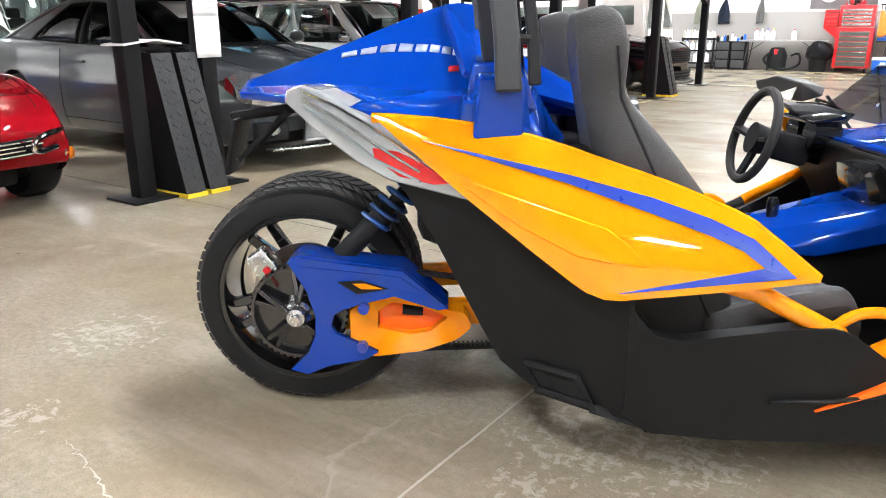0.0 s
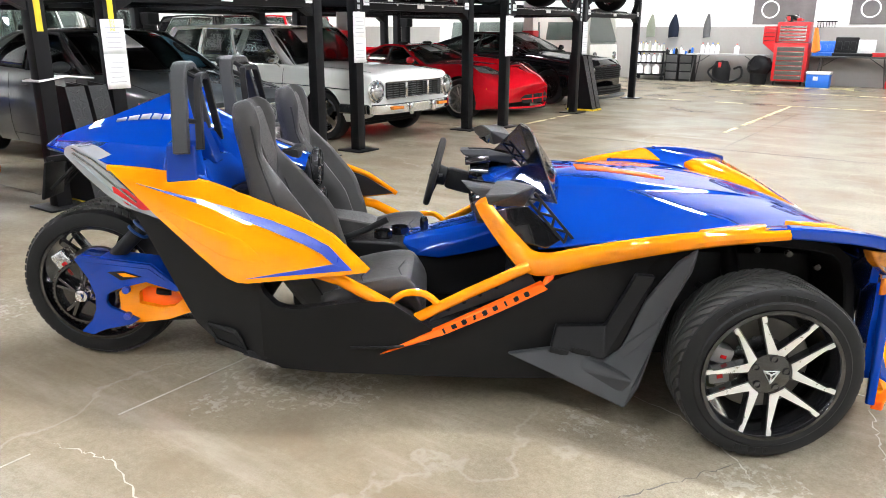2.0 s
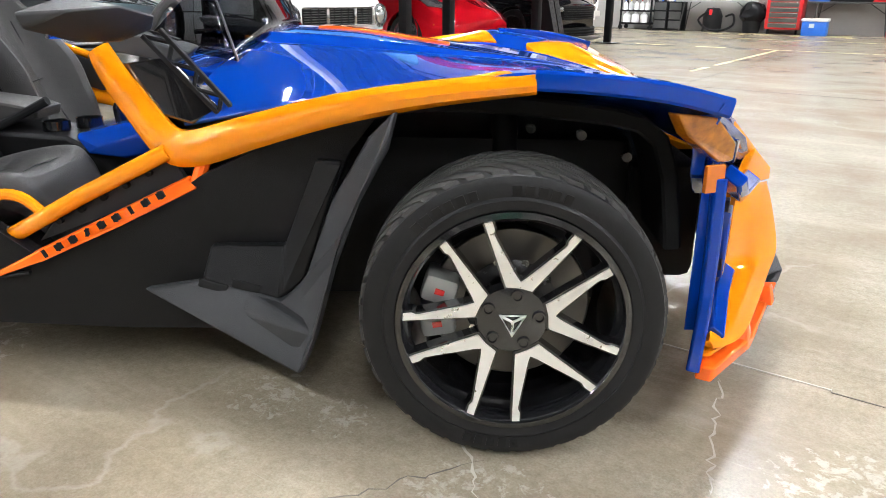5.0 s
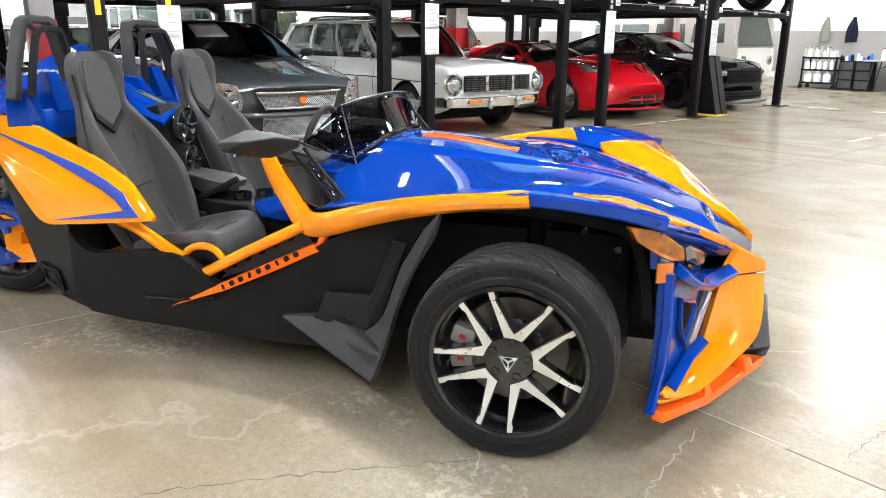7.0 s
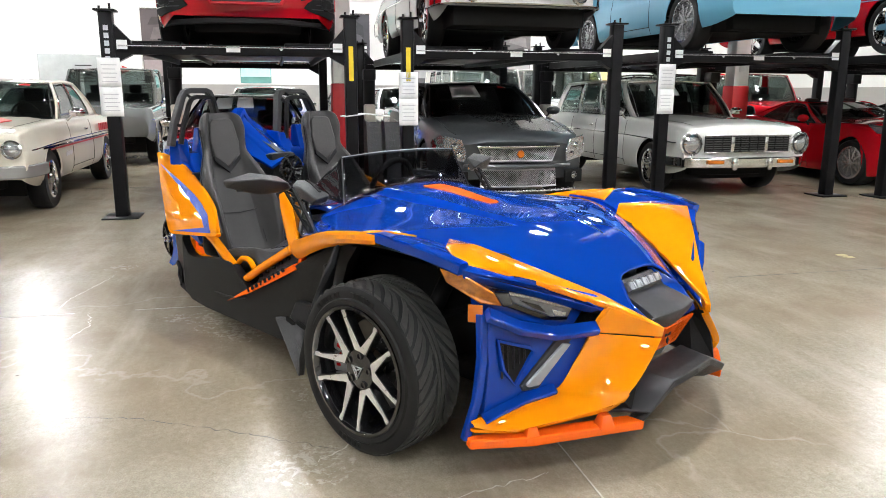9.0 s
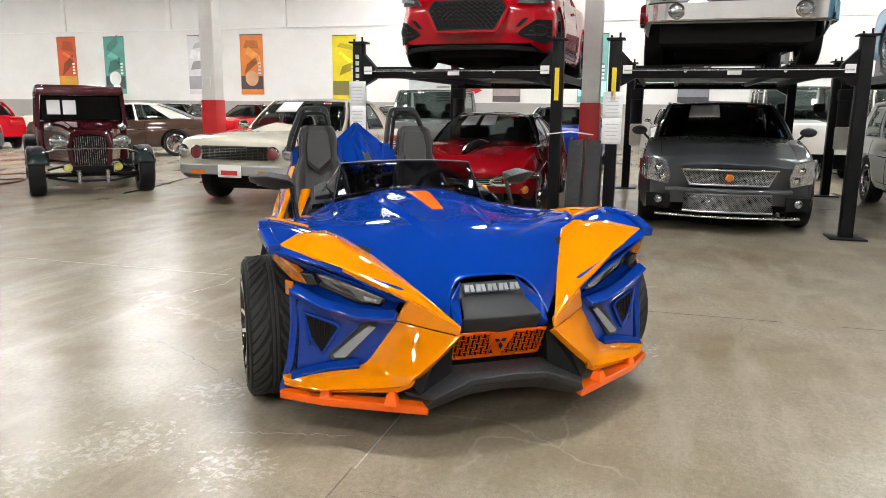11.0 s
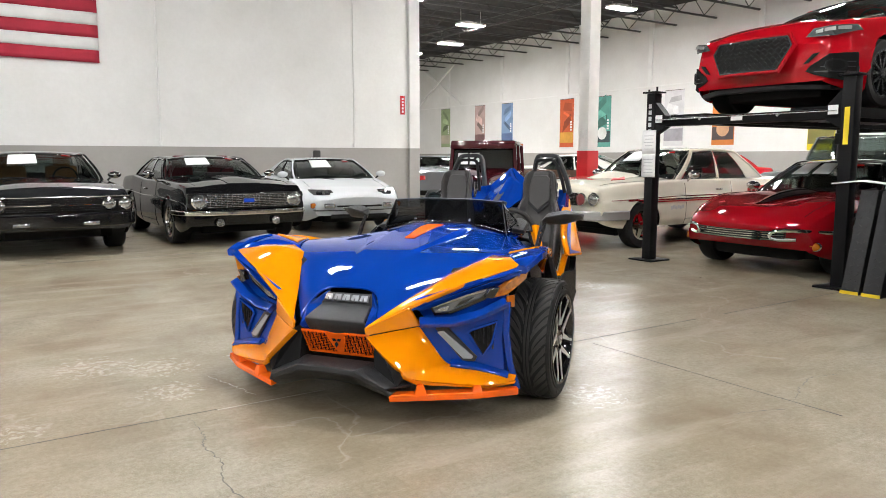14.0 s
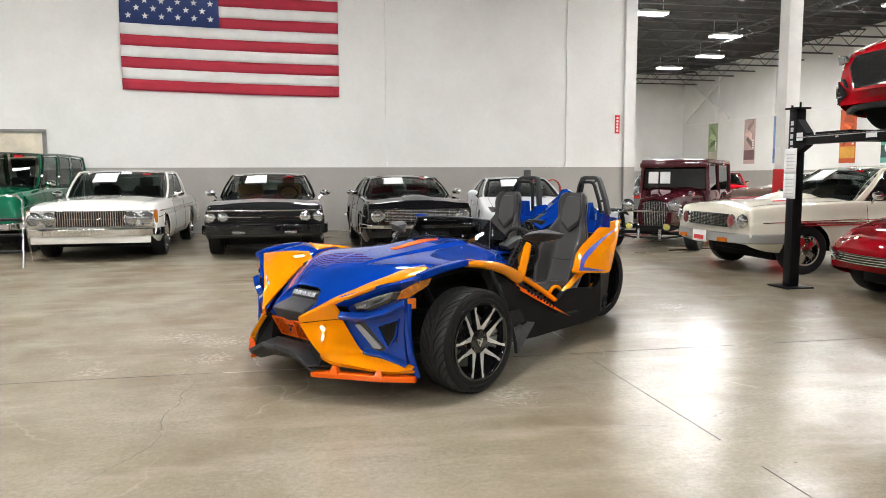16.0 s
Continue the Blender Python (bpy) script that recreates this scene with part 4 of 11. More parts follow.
        if rim in ("five", "steel"):
            part("belt_strip", tube(bmesh.new(), [(x, s * (shoulder[x][0] + 0.003), shoulder[x][1]) for x in stations if -0.1 > x > -L + 0.1], 0.006, 4, flat=(0.006, 0.014), up=(0, 0, 1)), CHROME, body)
    bm = bmesh.new()
    box(bm, (-L / 2, 0, sill + 0.1), (L * 0.84, W * 0.6, 0.26), bevel=0.03)
    for ax in axles:
        box(bm, (ax, 0, wr + 0.12), (wr * 2 + 0.06, W * 0.78, wr + 0.2))
    part("underbody", bm, UNDERBODY, t)
    # cabin: one rounded surface split into screens, side glass, pillars and roof
    x0, x1, x2, x3 = cabin
    zb0, zb3 = lerp(table, x0) - 0.012, lerp(table, x3) - 0.012
    gw, rw = hw * glass_w, hw * roof_w
    G = glass or CAR_GLASS
    rp = roof_paint or paint
    edge_mat = CHROME if rim in ("five", "steel") else BLACK_PLASTIC

    def roof_line(u):
        return roof - 0.025 + 0.03 * math.sin(math.pi * u)

    def screen(u, v):
        w = 2 * u - 1
        low = Vector((x0 + bow * (1 - w * w), gw * w, lerp(table, x0 + bow * (1 - w * w)) - 0.012 + crown * 0.9 * (1 - w * w)))
        high = Vector((x1 + bow * 0.45 * (1 - w * w), rw * w, roof_line(0) + 0.03 * (1 - w * w)))
        return low.lerp(high, v) + Vector((0.03, 0, 0.02)) * math.sin(math.pi * v)

    def back_screen(u, v):
        w = 2 * u - 1
        low = Vector((x3 - bow * 0.6 * (1 - w * w), gw * 0.97 * w, zb3 + crown * 0.7 * (1 - w * w)))
        high = Vector((x2 - bow * 0.3 * (1 - w * w), rw * w, roof_line(1) + 0.03 * (1 - w * w)))
        return low.lerp(high, v) + Vector((-0.025, 0, 0.02)) * math.sin(math.pi * v)

    def side(u, v):
        xl = x0 + (x3 - x0) * u
        low = Vector((xl, gw * (1 - 0.03 * u), lerp(table, xl) - 0.012))
        high = Vector((x1 + (x2 - x1) * u, rw, roof_line(u)))
        return low.lerp(high, v) + Vector((0, 0.028, 0)) * math.sin(math.pi * v)

    def lid(u, v):
        w = 2 * u - 1
        x = x1 + (x2 - x1) * v + (bow * 0.45 * (1 - v) - bow * 0.3 * v) * (1 - w * w)
        return Vector((x, rw * w, roof_line(v) + 0.03 * (1 - w * w)))
    shell(part("windscreen", skin(bmesh.new(), screen, 14, 8, 0.025, 0.975, 0.0, 0.97), G, t), 0.006)
    shell(part("rear_window", skin(bmesh.new(), back_screen, 10, 6, 0.04, 0.96, 0.03, 0.96), G, t), 0.006)
    shell(part("roof", skin(bmesh.new(), lid, 14, 12), rp, t), 0.012)
    part("screen_trim", tube(bmesh.new(), [screen(0.03, 0.0), *[screen(0.02, k / 8) for k in range(1, 9)], *[screen(k / 12, 0.985) for k in range(1, 12)], *[screen(0.98, 1 - k / 8) for k in range(8)], screen(0.97, 0.0)], 0.009, 5), edge_mat, t)
    cuts = [0.055] + [0.12 + (quarter - 0.12) * q for q in pillars] + [quarter]
    for s in (1, -1):
        for k, (q0, q1) in enumerate(zip(cuts, cuts[1:])):
            q0_, q1_ = q0 + (0.014 if k else 0.0), q1 - (0.014 if k < len(cuts) - 2 else 0.0)
            gl = shell(part("side_window", skin(bmesh.new(), side, 8, 6, q0_, q1_, 0.03, 0.93, mirror=s < 0), G, t), 0.005)
            loop = [side(q0_ + (q1_ - q0_) * i / 6, 0.03) for i in range(7)] + [side(q1_, 0.03 + 0.9 * i / 4) for i in range(1, 5)] + [side(q1_ - (q1_ - q0_) * i / 6, 0.93) for i in range(1, 7)] + [side(q0_, 0.93 - 0.9 * i / 4) for i in range(1, 4)]
            part("window_trim", tube(bmesh.new(), [(p.x, s * (p.y + 0.003), p.z) for p in loop], 0.007, 5, closed=True), edge_mat, gl)
        for q in cuts[1:-1]:
            shell(part("pillar", skin(bmesh.new(), side, 2, 6, q - 0.016, q + 0.016, 0.0, 0.95, mirror=s < 0, lift=0.004, hint=(0, 1, 0)), rp if rim not in ("dark", "alloy") else BLACK_PLASTIC, t), 0.012)
        shell(part("pillar", skin(bmesh.new(), side, 8, 8, quarter, 1.0, 0.0, 1.0, mirror=s < 0), rp, t), 0.012)
        shell(part("pillar", skin(bmesh.new(), side, 2, 8, 0.0, 0.05, 0.0, 1.0, mirror=s < 0), rp, t), 0.012)
        part("roof_rail", tube(bmesh.new(), [(p.x, s * p.y, p.z) for p in [side(0.0, 0.9), *[side(k / 12, 0.985) for k in range(13)], side(1.0, 0.9)]], 0.02, 8), rp, t)
        part("pillar", tube(bmesh.new(), [(p.x, s * p.y, p.z) for p in [side(0.0, k / 8) for k in range(9)]], 0.016, 6), rp, t)
        part("pillar", tube(bmesh.new(), [(p.x, s * p.y, p.z) for p in [side(1.0, k / 8) for k in range(9)]], 0.02, 6), rp, t)
        xm = x0 - 0.2
        zm = lerp(table, xm)
        b_ = bmesh.new()
        bmesh.ops.create_icosphere(b_, subdivisions=2, radius=1.0)
        for v in b_.verts:
            v.co = Vector((xm + v.co.x * (0.07 if v.co.x > 0 else 0.035), s * (hw + 0.06) + v.co.y * 0.1, zm + 0.085 + v.co.z * 0.06))
        mir = part("mirror", b_, paint if rim in ("dark", "alloy") else CHROME, t)
        part("mirror_stalk", cyl(bmesh.new(), (xm, s * (hw - 0.06), zm - 0.02), (xm, s * (hw + 0.02), zm + 0.06), 0.015, 8), BLACK_PLASTIC if rim in ("dark", "alloy") else CHROME, mir)
        xh = x0 + (x3 - x0) * 0.4
        b_ = bmesh.new()
        box(b_, (xh, s * (hw * 0.985), lerp(table, xh) - 0.15), (0.15, 0.03, 0.024), bevel=0.008)
        part("door_handle", b_, CHROME if rim in ("five", "steel") else paint, t)
    trim = trim or LEATHER
    if interior:
        b_ = bmesh.new()
        for y in (-0.36, 0.36):
            box(b_, ((x1 + x0) / 2 - 0.55, y, zb0 - 0.08), (0.16, 0.46, 0.62), (0, -12, 0), bevel=0.05)
            box(b_, ((x1 + x0) / 2 - 0.53, y, zb0 + 0.3), (0.1, 0.24, 0.18), bevel=0.04)
        box(b_, (x0 - 0.15, 0, zb0 - 0.03), (0.35, W * 0.7, 0.12), bevel=0.03)
        part("interior", b_, trim, t)
        b_ = bmesh.new()
        skin(b_, lambda u, v: Vector((x0 + bow * 0.85 * (1 - (2 * v - 1) ** 2) * (1 - u) + (x3 - x0 - 0.04) * u, gw * 0.96 * (2 * v - 1), lerp(table, x0 + bow * (1 - (2 * v - 1) ** 2) * (1 - u) + (x3 - x0) * u) + crown * (1 - (2 * v - 1) ** 2) + 0.012)), 14, 8)
        part("cabin_trim", b_, LEATHER, t, "dark cabin trim")
        b_ = bmesh.new()
        tube(b_, [(x0 - 0.42 + 0.05 * math.cos(q), 0.36 + 0.17 * math.sin(q), zb0 + 0.05 + 0.16 * math.cos(q)) for q in np.linspace(0, 6.283, 18, endpoint=False)], 0.013, 6, closed=True)
        part("steering_wheel", b_, LEATHER, t)
    if papers:
        # rear-view mirror, wipers, cards
        part("rear_view_mirror", box(bmesh.new(), screen(0.5, 0.84) + Vector((-0.07, 0, -0.02)), (0.03, 0.24, 0.055), (0, 12, 0), bevel=0.012), BLACK_PLASTIC, t)
        for u0, u1 in ((0.2, 0.42), (0.55, 0.78)):
            part("wiper", tube(bmesh.new(), [screen(u1, 0.0) + Vector((0.06, 0, 0.012)), screen((u0 + u1) / 2, 0.02) + Vector((0.035, 0, 0.022)), screen(u0, 0.07) + Vector((0.03, 0, 0.02))], 0.007, 5), UNDERBODY, t)
        for u0, u1 in ((0.2, 0.37), (0.42, 0.58)) if papers == 2 else ((0.22, 0.48),):
            for w_ in (0,):
                b_ = skin(bmesh.new(), screen, 4, 4, u0, u1, 0.5, 0.88, lift=0.02, hint=(1, 0, 0.4))
            shell(part("price_card", b_, PAPER, t, "white printed sheet in the windscreen"), 0.002)
        shell(part("windscreen_sticker", skin(bmesh.new(), screen, 2, 2, 0.74, 0.83, 0.84, 0.92, lift=0.012, hint=(1, 0, 0.4)), LAMP_RED, t, "small red sticker on the windscreen"), 0.002)
    for ax in axles:
        for s in (1, -1):
            add_wheel(t, rim, wr, ww, ax, s * (hw + flare - ww / 2 - 0.015), s)
    if bumper:
        z, h, mt = bumper
        b_ = bmesh.new()
        tube(b_, [cr([(-0.5, -hw - 0.012, z), (-0.12, -hw * 0.985, z), (0.05, -hw * 0.8, z), (0.09, -hw * 0.4, z), (0.1, 0, z), (0.09, hw * 0.4, z), (0.05, hw * 0.8, z), (-0.12, hw * 0.985, z), (-0.5, hw + 0.012, z)], k / 32) for k in range(33)], 0.05, flat=(0.07, h), up=(0, 0, 1))
        w_ = part("front_bumper", b_, mt, t).modifiers.new("edge", "BEVEL")
        w_.width, w_.segments, w_.limit_method, w_.angle_limit = 0.012, 2, "ANGLE", radians(30)
        b_ = bmesh.new()
        tube(b_, [(-L + 0.45, -hw - 0.01, z), (-L + 0.08, -hw * 0.97, z), (-L - 0.06, -hw * 0.75, z), (-L - 0.08, 0, z), (-L - 0.06, hw * 0.75, z), (-L + 0.08, hw * 0.97, z), (-L + 0.45, hw + 0.01, z)], 0.05, flat=(0.07, h), up=(0, 0, 1))
        part("rear_bumper", b_, mt, t)
    if face:
        face(t, hw, paint)
    # tail lamps
    for s in (1, -1):
        b_ = bmesh.new()
        zt = lerp(table, -L + 0.05)
        box(b_, (-L - 0.0, s * hw * 0.68, zt - 0.14), (0.05, 0.34, 0.13), bevel=0.02)
        part("tail_lamp", b_, LAMP_RED, t)
    for o in t.children_recursive:
        if o.name.split(".")[0] not in ("tyre", "rim"):
            if sweep > 0.1 and len(o.data.vertices) < 400:
                b_ = bmesh.new()
                b_.from_mesh(o.data)
                for _ in range(4):
                    long_ = [e for e in b_.edges if abs(e.verts[0].co.y - e.verts[1].co.y) > 0.12 and max(v.co.x for v in e.verts) > -1.0]
                    if long_:
                        bmesh.ops.subdivide_edges(b_, edges=long_, cuts=1)
                        bmesh.ops.triangulate(b_, faces=[f for f in b_.faces if len(f.verts) > 4])
                b_.to_mesh(o.data)
                b_.free()
            for v in o.data.vertices:
                if v.co.x > -1.0:
                    v.co.x -= sweep * min(1.0, (v.co.y / hw) ** 2) * min(1.0, 1 + v.co.x)
    return t


def round_lamp(t, x, y, z, r, ring=CHROME, lens=LAMP_CLEAR):
    b = bmesh.new()
    lathe(b, [(r * 0.88, -0.03), (r * 1.1, -0.02), (r * 1.14, 0.0), (r * 0.95, 0.015), (r * 0.92, 0.0), (r * 0.88, -0.03)], 22)
    bmesh.ops.transform(b, verts=b.verts, matrix=Matrix.Translation((x, y, z)) @ Matrix.Rotation(radians(-90), 4, "Z"))
    lamp = part("headlight", b, ring, t)
    b = bmesh.new()
    lathe(b, [(r * 0.92, 0.0), (r * 0.7, 0.012), (r * 0.35, 0.02), (0, 0.023)], 22)
    bmesh.ops.transform(b, verts=b.verts, matrix=Matrix.Translation((x, y, z)) @ Matrix.Rotation(radians(-90), 4, "Z"))
    part("lens", b, lens, lamp)


def slab(t, name, c, s, material, rot=(0, 0, 0), bevel=0.01, label=""):
    b = bmesh.new()
    box(b, c, s, rot, bevel=bevel)
    return part(name, b, material, t, label)


def slats(t, c, s, n, material, vertical=False, back=UNDERBODY):
    """A grille: a dark recess with n bars across it."""
    b = bmesh.new()
    box(b, (c[0] - 0.01, c[1], c[2]), (0.03, s[0], s[1]), bevel=0.008)
    g = part("grille", b, back, t)
    for k in range(n):
        q = (k + 0.5) / n - 0.5
        b = bmesh.new()
        if vertical:
            box(b, (c[0] + 0.012, c[1] + q * s[0], c[2]), (0.02, s[0] / n * 0.35, s[1]))
        else:
            box(b, (c[0] + 0.012, c[1], c[2] + q * s[1]), (0.02, s[0], s[1] / n * 0.35))
        part("grille_bar", b, material, g)


P_RED = car_paint("paint_red", (0.45, 0.005, 0.012))
P_MAROON_RED = car_paint("paint_deep_red", (0.27, 0.004, 0.009))
P_GREY = car_paint("paint_graphite", (0.055, 0.061, 0.066), 0.6)
P_SILVER = car_paint("paint_silver", (0.3, 0.3, 0.29), 0.5)
P_LIGHT = car_paint("paint_pale_silver", (0.74, 0.74, 0.71))
P_PEARL = car_paint("paint_pearl_silver", (0.6, 0.62, 0.64))
P_WHITE = car_paint("paint_white", (0.76, 0.75, 0.7))
P_CREAM = car_paint("paint_cream", (0.72, 0.68, 0.57))
P_BLACK = car_paint("paint_black", (0.006, 0.006, 0.007))
P_CHARCOAL = car_paint("paint_charcoal", (0.016, 0.017, 0.018))
P_MAROON = car_paint("paint_maroon", (0.055, 0.008, 0.012))
P_BLUE = car_paint("paint_light_blue", (0.12, 0.35, 0.5), 0.3)
P_BROWN = car_paint("paint_brown", (0.075, 0.045, 0.033))
P_GREEN = car_paint("paint_green", (0.005, 0.11, 0.055))
P_DEEPBLUE = car_paint("paint_racing_blue", (0.01, 0.05, 0.4))
P_GREYGREEN = car_paint("paint_dull_grey", (0.16, 0.17, 0.165))
GLASS_BLACK = mat("dark_lamp_glass", (0.05, 0.052, 0.055), 0.12, coat=1.0)
STRIPE_RED = mat("lettering_red", (0.5, 0.03, 0.03), 0.5)

TAN_TRIM = mat("tan_upholstery", (0.26, 0.12, 0.04), 0.55)
RED_TRIM = mat("red_upholstery", (0.13, 0.008, 0.016), 0.55)
MUSCLE = ((0, 0.74), (-0.06, 0.86), (-0.4, 0.91), (-1.5, 0.95), (-2.6, 0.93), (-3.7, 0.98), (-4.6, 0.94), (-4.85, 0.84))


def nose_sheet(t, name_, pts, hw, nose, s, material, out=0.012, parent_=None, label=""):
    """A lamp or intake that follows the rounded nose of a car; pts are (y, z) of its outline."""
    b_ = bmesh.new()
    f_ = b_.faces.new([b_.verts.new((0, y, z)) for y, z in pts])
    b_.normal_update()
    bmesh.ops.triangulate(b_, faces=[f_], ngon_method='EAR_CLIP')
    for _ in range(4):
        long_ = [e for e in b_.edges if e.calc_length() > 0.05]
        if long_:
            bmesh.ops.subdivide_edges(b_, edges=long_, cuts=1)
            bmesh.ops.triangulate(b_, faces=[f for f in b_.faces if len(f.verts) > 3])
    for v in b_.verts:
        y = v.co.y
        back = (math.sqrt(max(0.0, (1 - min(y / hw, 0.999)) / nose)) - 1) / 2
        v.co = Vector((min(0.0, back) + out, s * (y + (out * 1.2 if back < 0 else 0.0)), v.co.z))
    r_ = bmesh.ops.extrude_face_region(b_, geom=list(b_.faces))
    for v in [g for g in r_["geom"] if isinstance(g, bmesh.types.BMVert)]:
        v.co += Vector((0.012, s * 0.01, 0))
    return part(name_, b_, material, parent_ or t, label)


def vette_face(t, w, paint):
    slats(t, (0.012, 0, 0.455), (1.1, 0.1), 4, CHROME)
    for s in (1, -1):
        b = bmesh.new()
        tube(b, [cr([(-0.62, s * 0.9, 0.5), (-0.25, s * 0.875, 0.5), (0.0, s * 0.72, 0.52), (0.08, s * 0.56, 0.525), (0.09, s * 0.47, 0.5), (0.08, s * 0.45, 0.45), (0.06, s * 0.52, 0.425), (0.03, s * 0.66, 0.43)], k / 24) for k in range(25)], 0.02, 10)
        part("bumper_blade", b, CHROME, t)
        round_lamp(t, -0.02, s * 0.8, 0.36, 0.045, CHROME, LAMP_AMBER)
        b = bmesh.new()
        plate(b, [(-0.12, s * 0.3, 0.625), (-0.12, s * 0.78, 0.605), (-0.16, s * 0.78, 0.64), (-0.16, s * 0.3, 0.66)], (0.012, 0, 0.008))
        part("lamp_door", b, paint, t)
    b = bmesh.new()
    fn = net([[(-0.42, -0.03, 0.765), (-0.42, 0, 0.772), (-0.42, 0.03, 0.765)], [(-0.85, -0.13, 0.845), (-0.85, 0, 0.885), (-0.85, 0.13, 0.845)], [(-1.3, -0.2, 0.875), (-1.3, 0, 0.935), (-1.3, 0.2, 0.875)], [(-1.45, -0.21, 0.88), (-1.45, 0, 0.9), (-1.45, 0.21, 0.88)]], 0, 0)
    skin(b, fn, 8, 12)
    shell(part("bonnet_scoop", b, P_BLACK, t, "black raised bonnet stripe"), 0.02)


GRILLE_ALLOY = mat("grille_alloy", (0.34, 0.34, 0.34), 0.38, 1.0, vary=0.15)


def mesh_grille(t, x, z, y0, y1, h, name="grille", lean=0.0, mesh=GRILLE_ALLOY, n=16, wire=0.0035):
    """A grille of crossed diagonal wires in a bright frame; y0 and y1 are half widths at its top and foot."""
    b = bmesh.new()
    ring_ = [(x + lean, -y0, z + h), (x + lean, y0, z + h), (x, y1, z), (x, -y1, z)]
    plate(b, ring_, (-0.02, 0, 0))
    g = part(name, b, UNDERBODY, t)
    b = bmesh.new()
    tube(b, [(p[0] + 0.01, p[1], p[2]) for p in ring_], 0.012, 6, closed=True)
    part("grille_frame", b, mesh, g)
    for k in range(-n, n + 1):
        for d in (1, -1):
            yk = k * y0 / n * 1.0
            p0_, p1_ = Vector((x + 0.008, yk - d * h * 0.5, z)), Vector((x + lean + 0.008, yk + d * h * 0.5, z + h))
            lo, hi = 0.0, 1.0
            for _ in range(24):
                if abs(p0_.lerp(p1_, lo).y) > y1 + (y0 - y1) * lo and lo < 1:
                    lo += 1 / 24
                if abs(p0_.lerp(p1_, hi).y) > y1 + (y0 - y1) * hi and hi > 0:
                    hi -= 1 / 24
            if hi - lo < 0.15:
                continue
            b = bmesh.new()
            tube(b, [p0_.lerp(p1_, lo), p0_.lerp(p1_, hi)], wire, 4)
            part("grille_wire", b, mesh, g, smooth=0)
    return g


def caddy_face(t, w, paint):
    mesh_grille(t, 0.035, 0.535, 0.48, 0.4, 0.15, lean=-0.02, n=19, wire=0.0032)
    mesh_grille(t, 0.045, 0.245, 0.44, 0.46, 0.19, "lower_grille", n=19, wire=0.0032)
    slab(t, "grille_frame", (0.04, 0, 0.7), (0.05, 1.0, 0.02), CHROME, bevel=0.006)
    slab(t, "bumper_shelf", (0.05, 0, 0.475), (0.07, 1.3, 0.05), paint, bevel=0.02)
    b = bmesh.new()
    lathe(b, [(0, 0.018), (0.036, 0.016), (0.045, 0.0), (0.036, -0.01)], 18)
    bmesh.ops.transform(b, verts=b.verts, matrix=Matrix.Translation((0.06, 0, 0.615)) @ Matrix.Rotation(radians(-90), 4, "Z"))
    part("badge", b, LAMP_AMBER, t, "small gold badge")
    for s in (1, -1):
        hl_ = nose_sheet(t, "headlight", [(0.62, 0.52), (0.6, 0.62), (0.65, 0.77), (0.86, 0.82), (0.925, 0.73), (0.86, 0.57)], w, 0.12, s, LAMP_CLEAR)
        for y_, z_ in ((0.69, 0.6), (0.74, 0.7)):
            b = bmesh.new()
            bmesh.ops.create_icosphere(b, subdivisions=2, radius=0.045, matrix=Matrix.Translation((0.0, s * y_, z_)))
            part("lamp_element", b, CHROME, hl_)
        nose_sheet(t, "indicator", [(0.87, 0.6), (0.905, 0.68), (0.9, 0.78), (0.875, 0.7)], w, 0.12, s, CHROME, 0.028, hl_)
        slab(t, "air_intake", (0.02, s * 0.72, 0.34), (0.05, 0.26, 0.15), UNDERBODY)
        round_lamp(t, 0.05, s * 0.72, 0.35, 0.045)
    slab(t, "splitter", (0.03, 0, 0.19), (0.1, 1.5, 0.025), ALLOY)


def nova_face(t, w, paint):
    slats(t, (0.03, 0, 0.68), (1.2, 0.2), 7, STEEL_DARK)
    for s in (1, -1):
        b = bmesh.new()
        lathe(b, [(0.0, 0.0), (0.135, 0.0), (0.15, 0.018), (0.125, 0.03), (0.11, 0.02)], 24)
        bmesh.ops.transform(b, verts=b.verts, matrix=Matrix.Translation((0.0, s * 0.78, 0.68)) @ Matrix.Rotation(radians(-90), 4, "Z"))
        part("lamp_bezel", b, ALLOY, t, "bright headlight surround")
        round_lamp(t, 0.05, s * 0.78, 0.68, 0.1)
        slab(t, "side_lamp", (0.135, s * 0.5, 0.46), (0.02, 0.22, 0.045), LAMP_AMBER)
        slab(t, "grille_divider", (0.05, s * 0.24, 0.68), (0.03, 0.05, 0.19), CHROME)
    for k in range(9):
        slab(t, "grille_upright", (0.048, -0.5 + 0.125 * k, 0.68), (0.012, 0.01, 0.19), DARK_ALLOY, bevel=0)
    for z in (0.575, 0.785):
        slab(t, "grille_frame", (0.045, 0, z), (0.02, 1.24, 0.014), CHROME, bevel=0.004)
    for y in (-0.25, 0.25):
        slab(t, "bumper_guard", (0.15, y, 0.44), (0.04, 0.06, 0.16), CHROME, bevel=0.015)


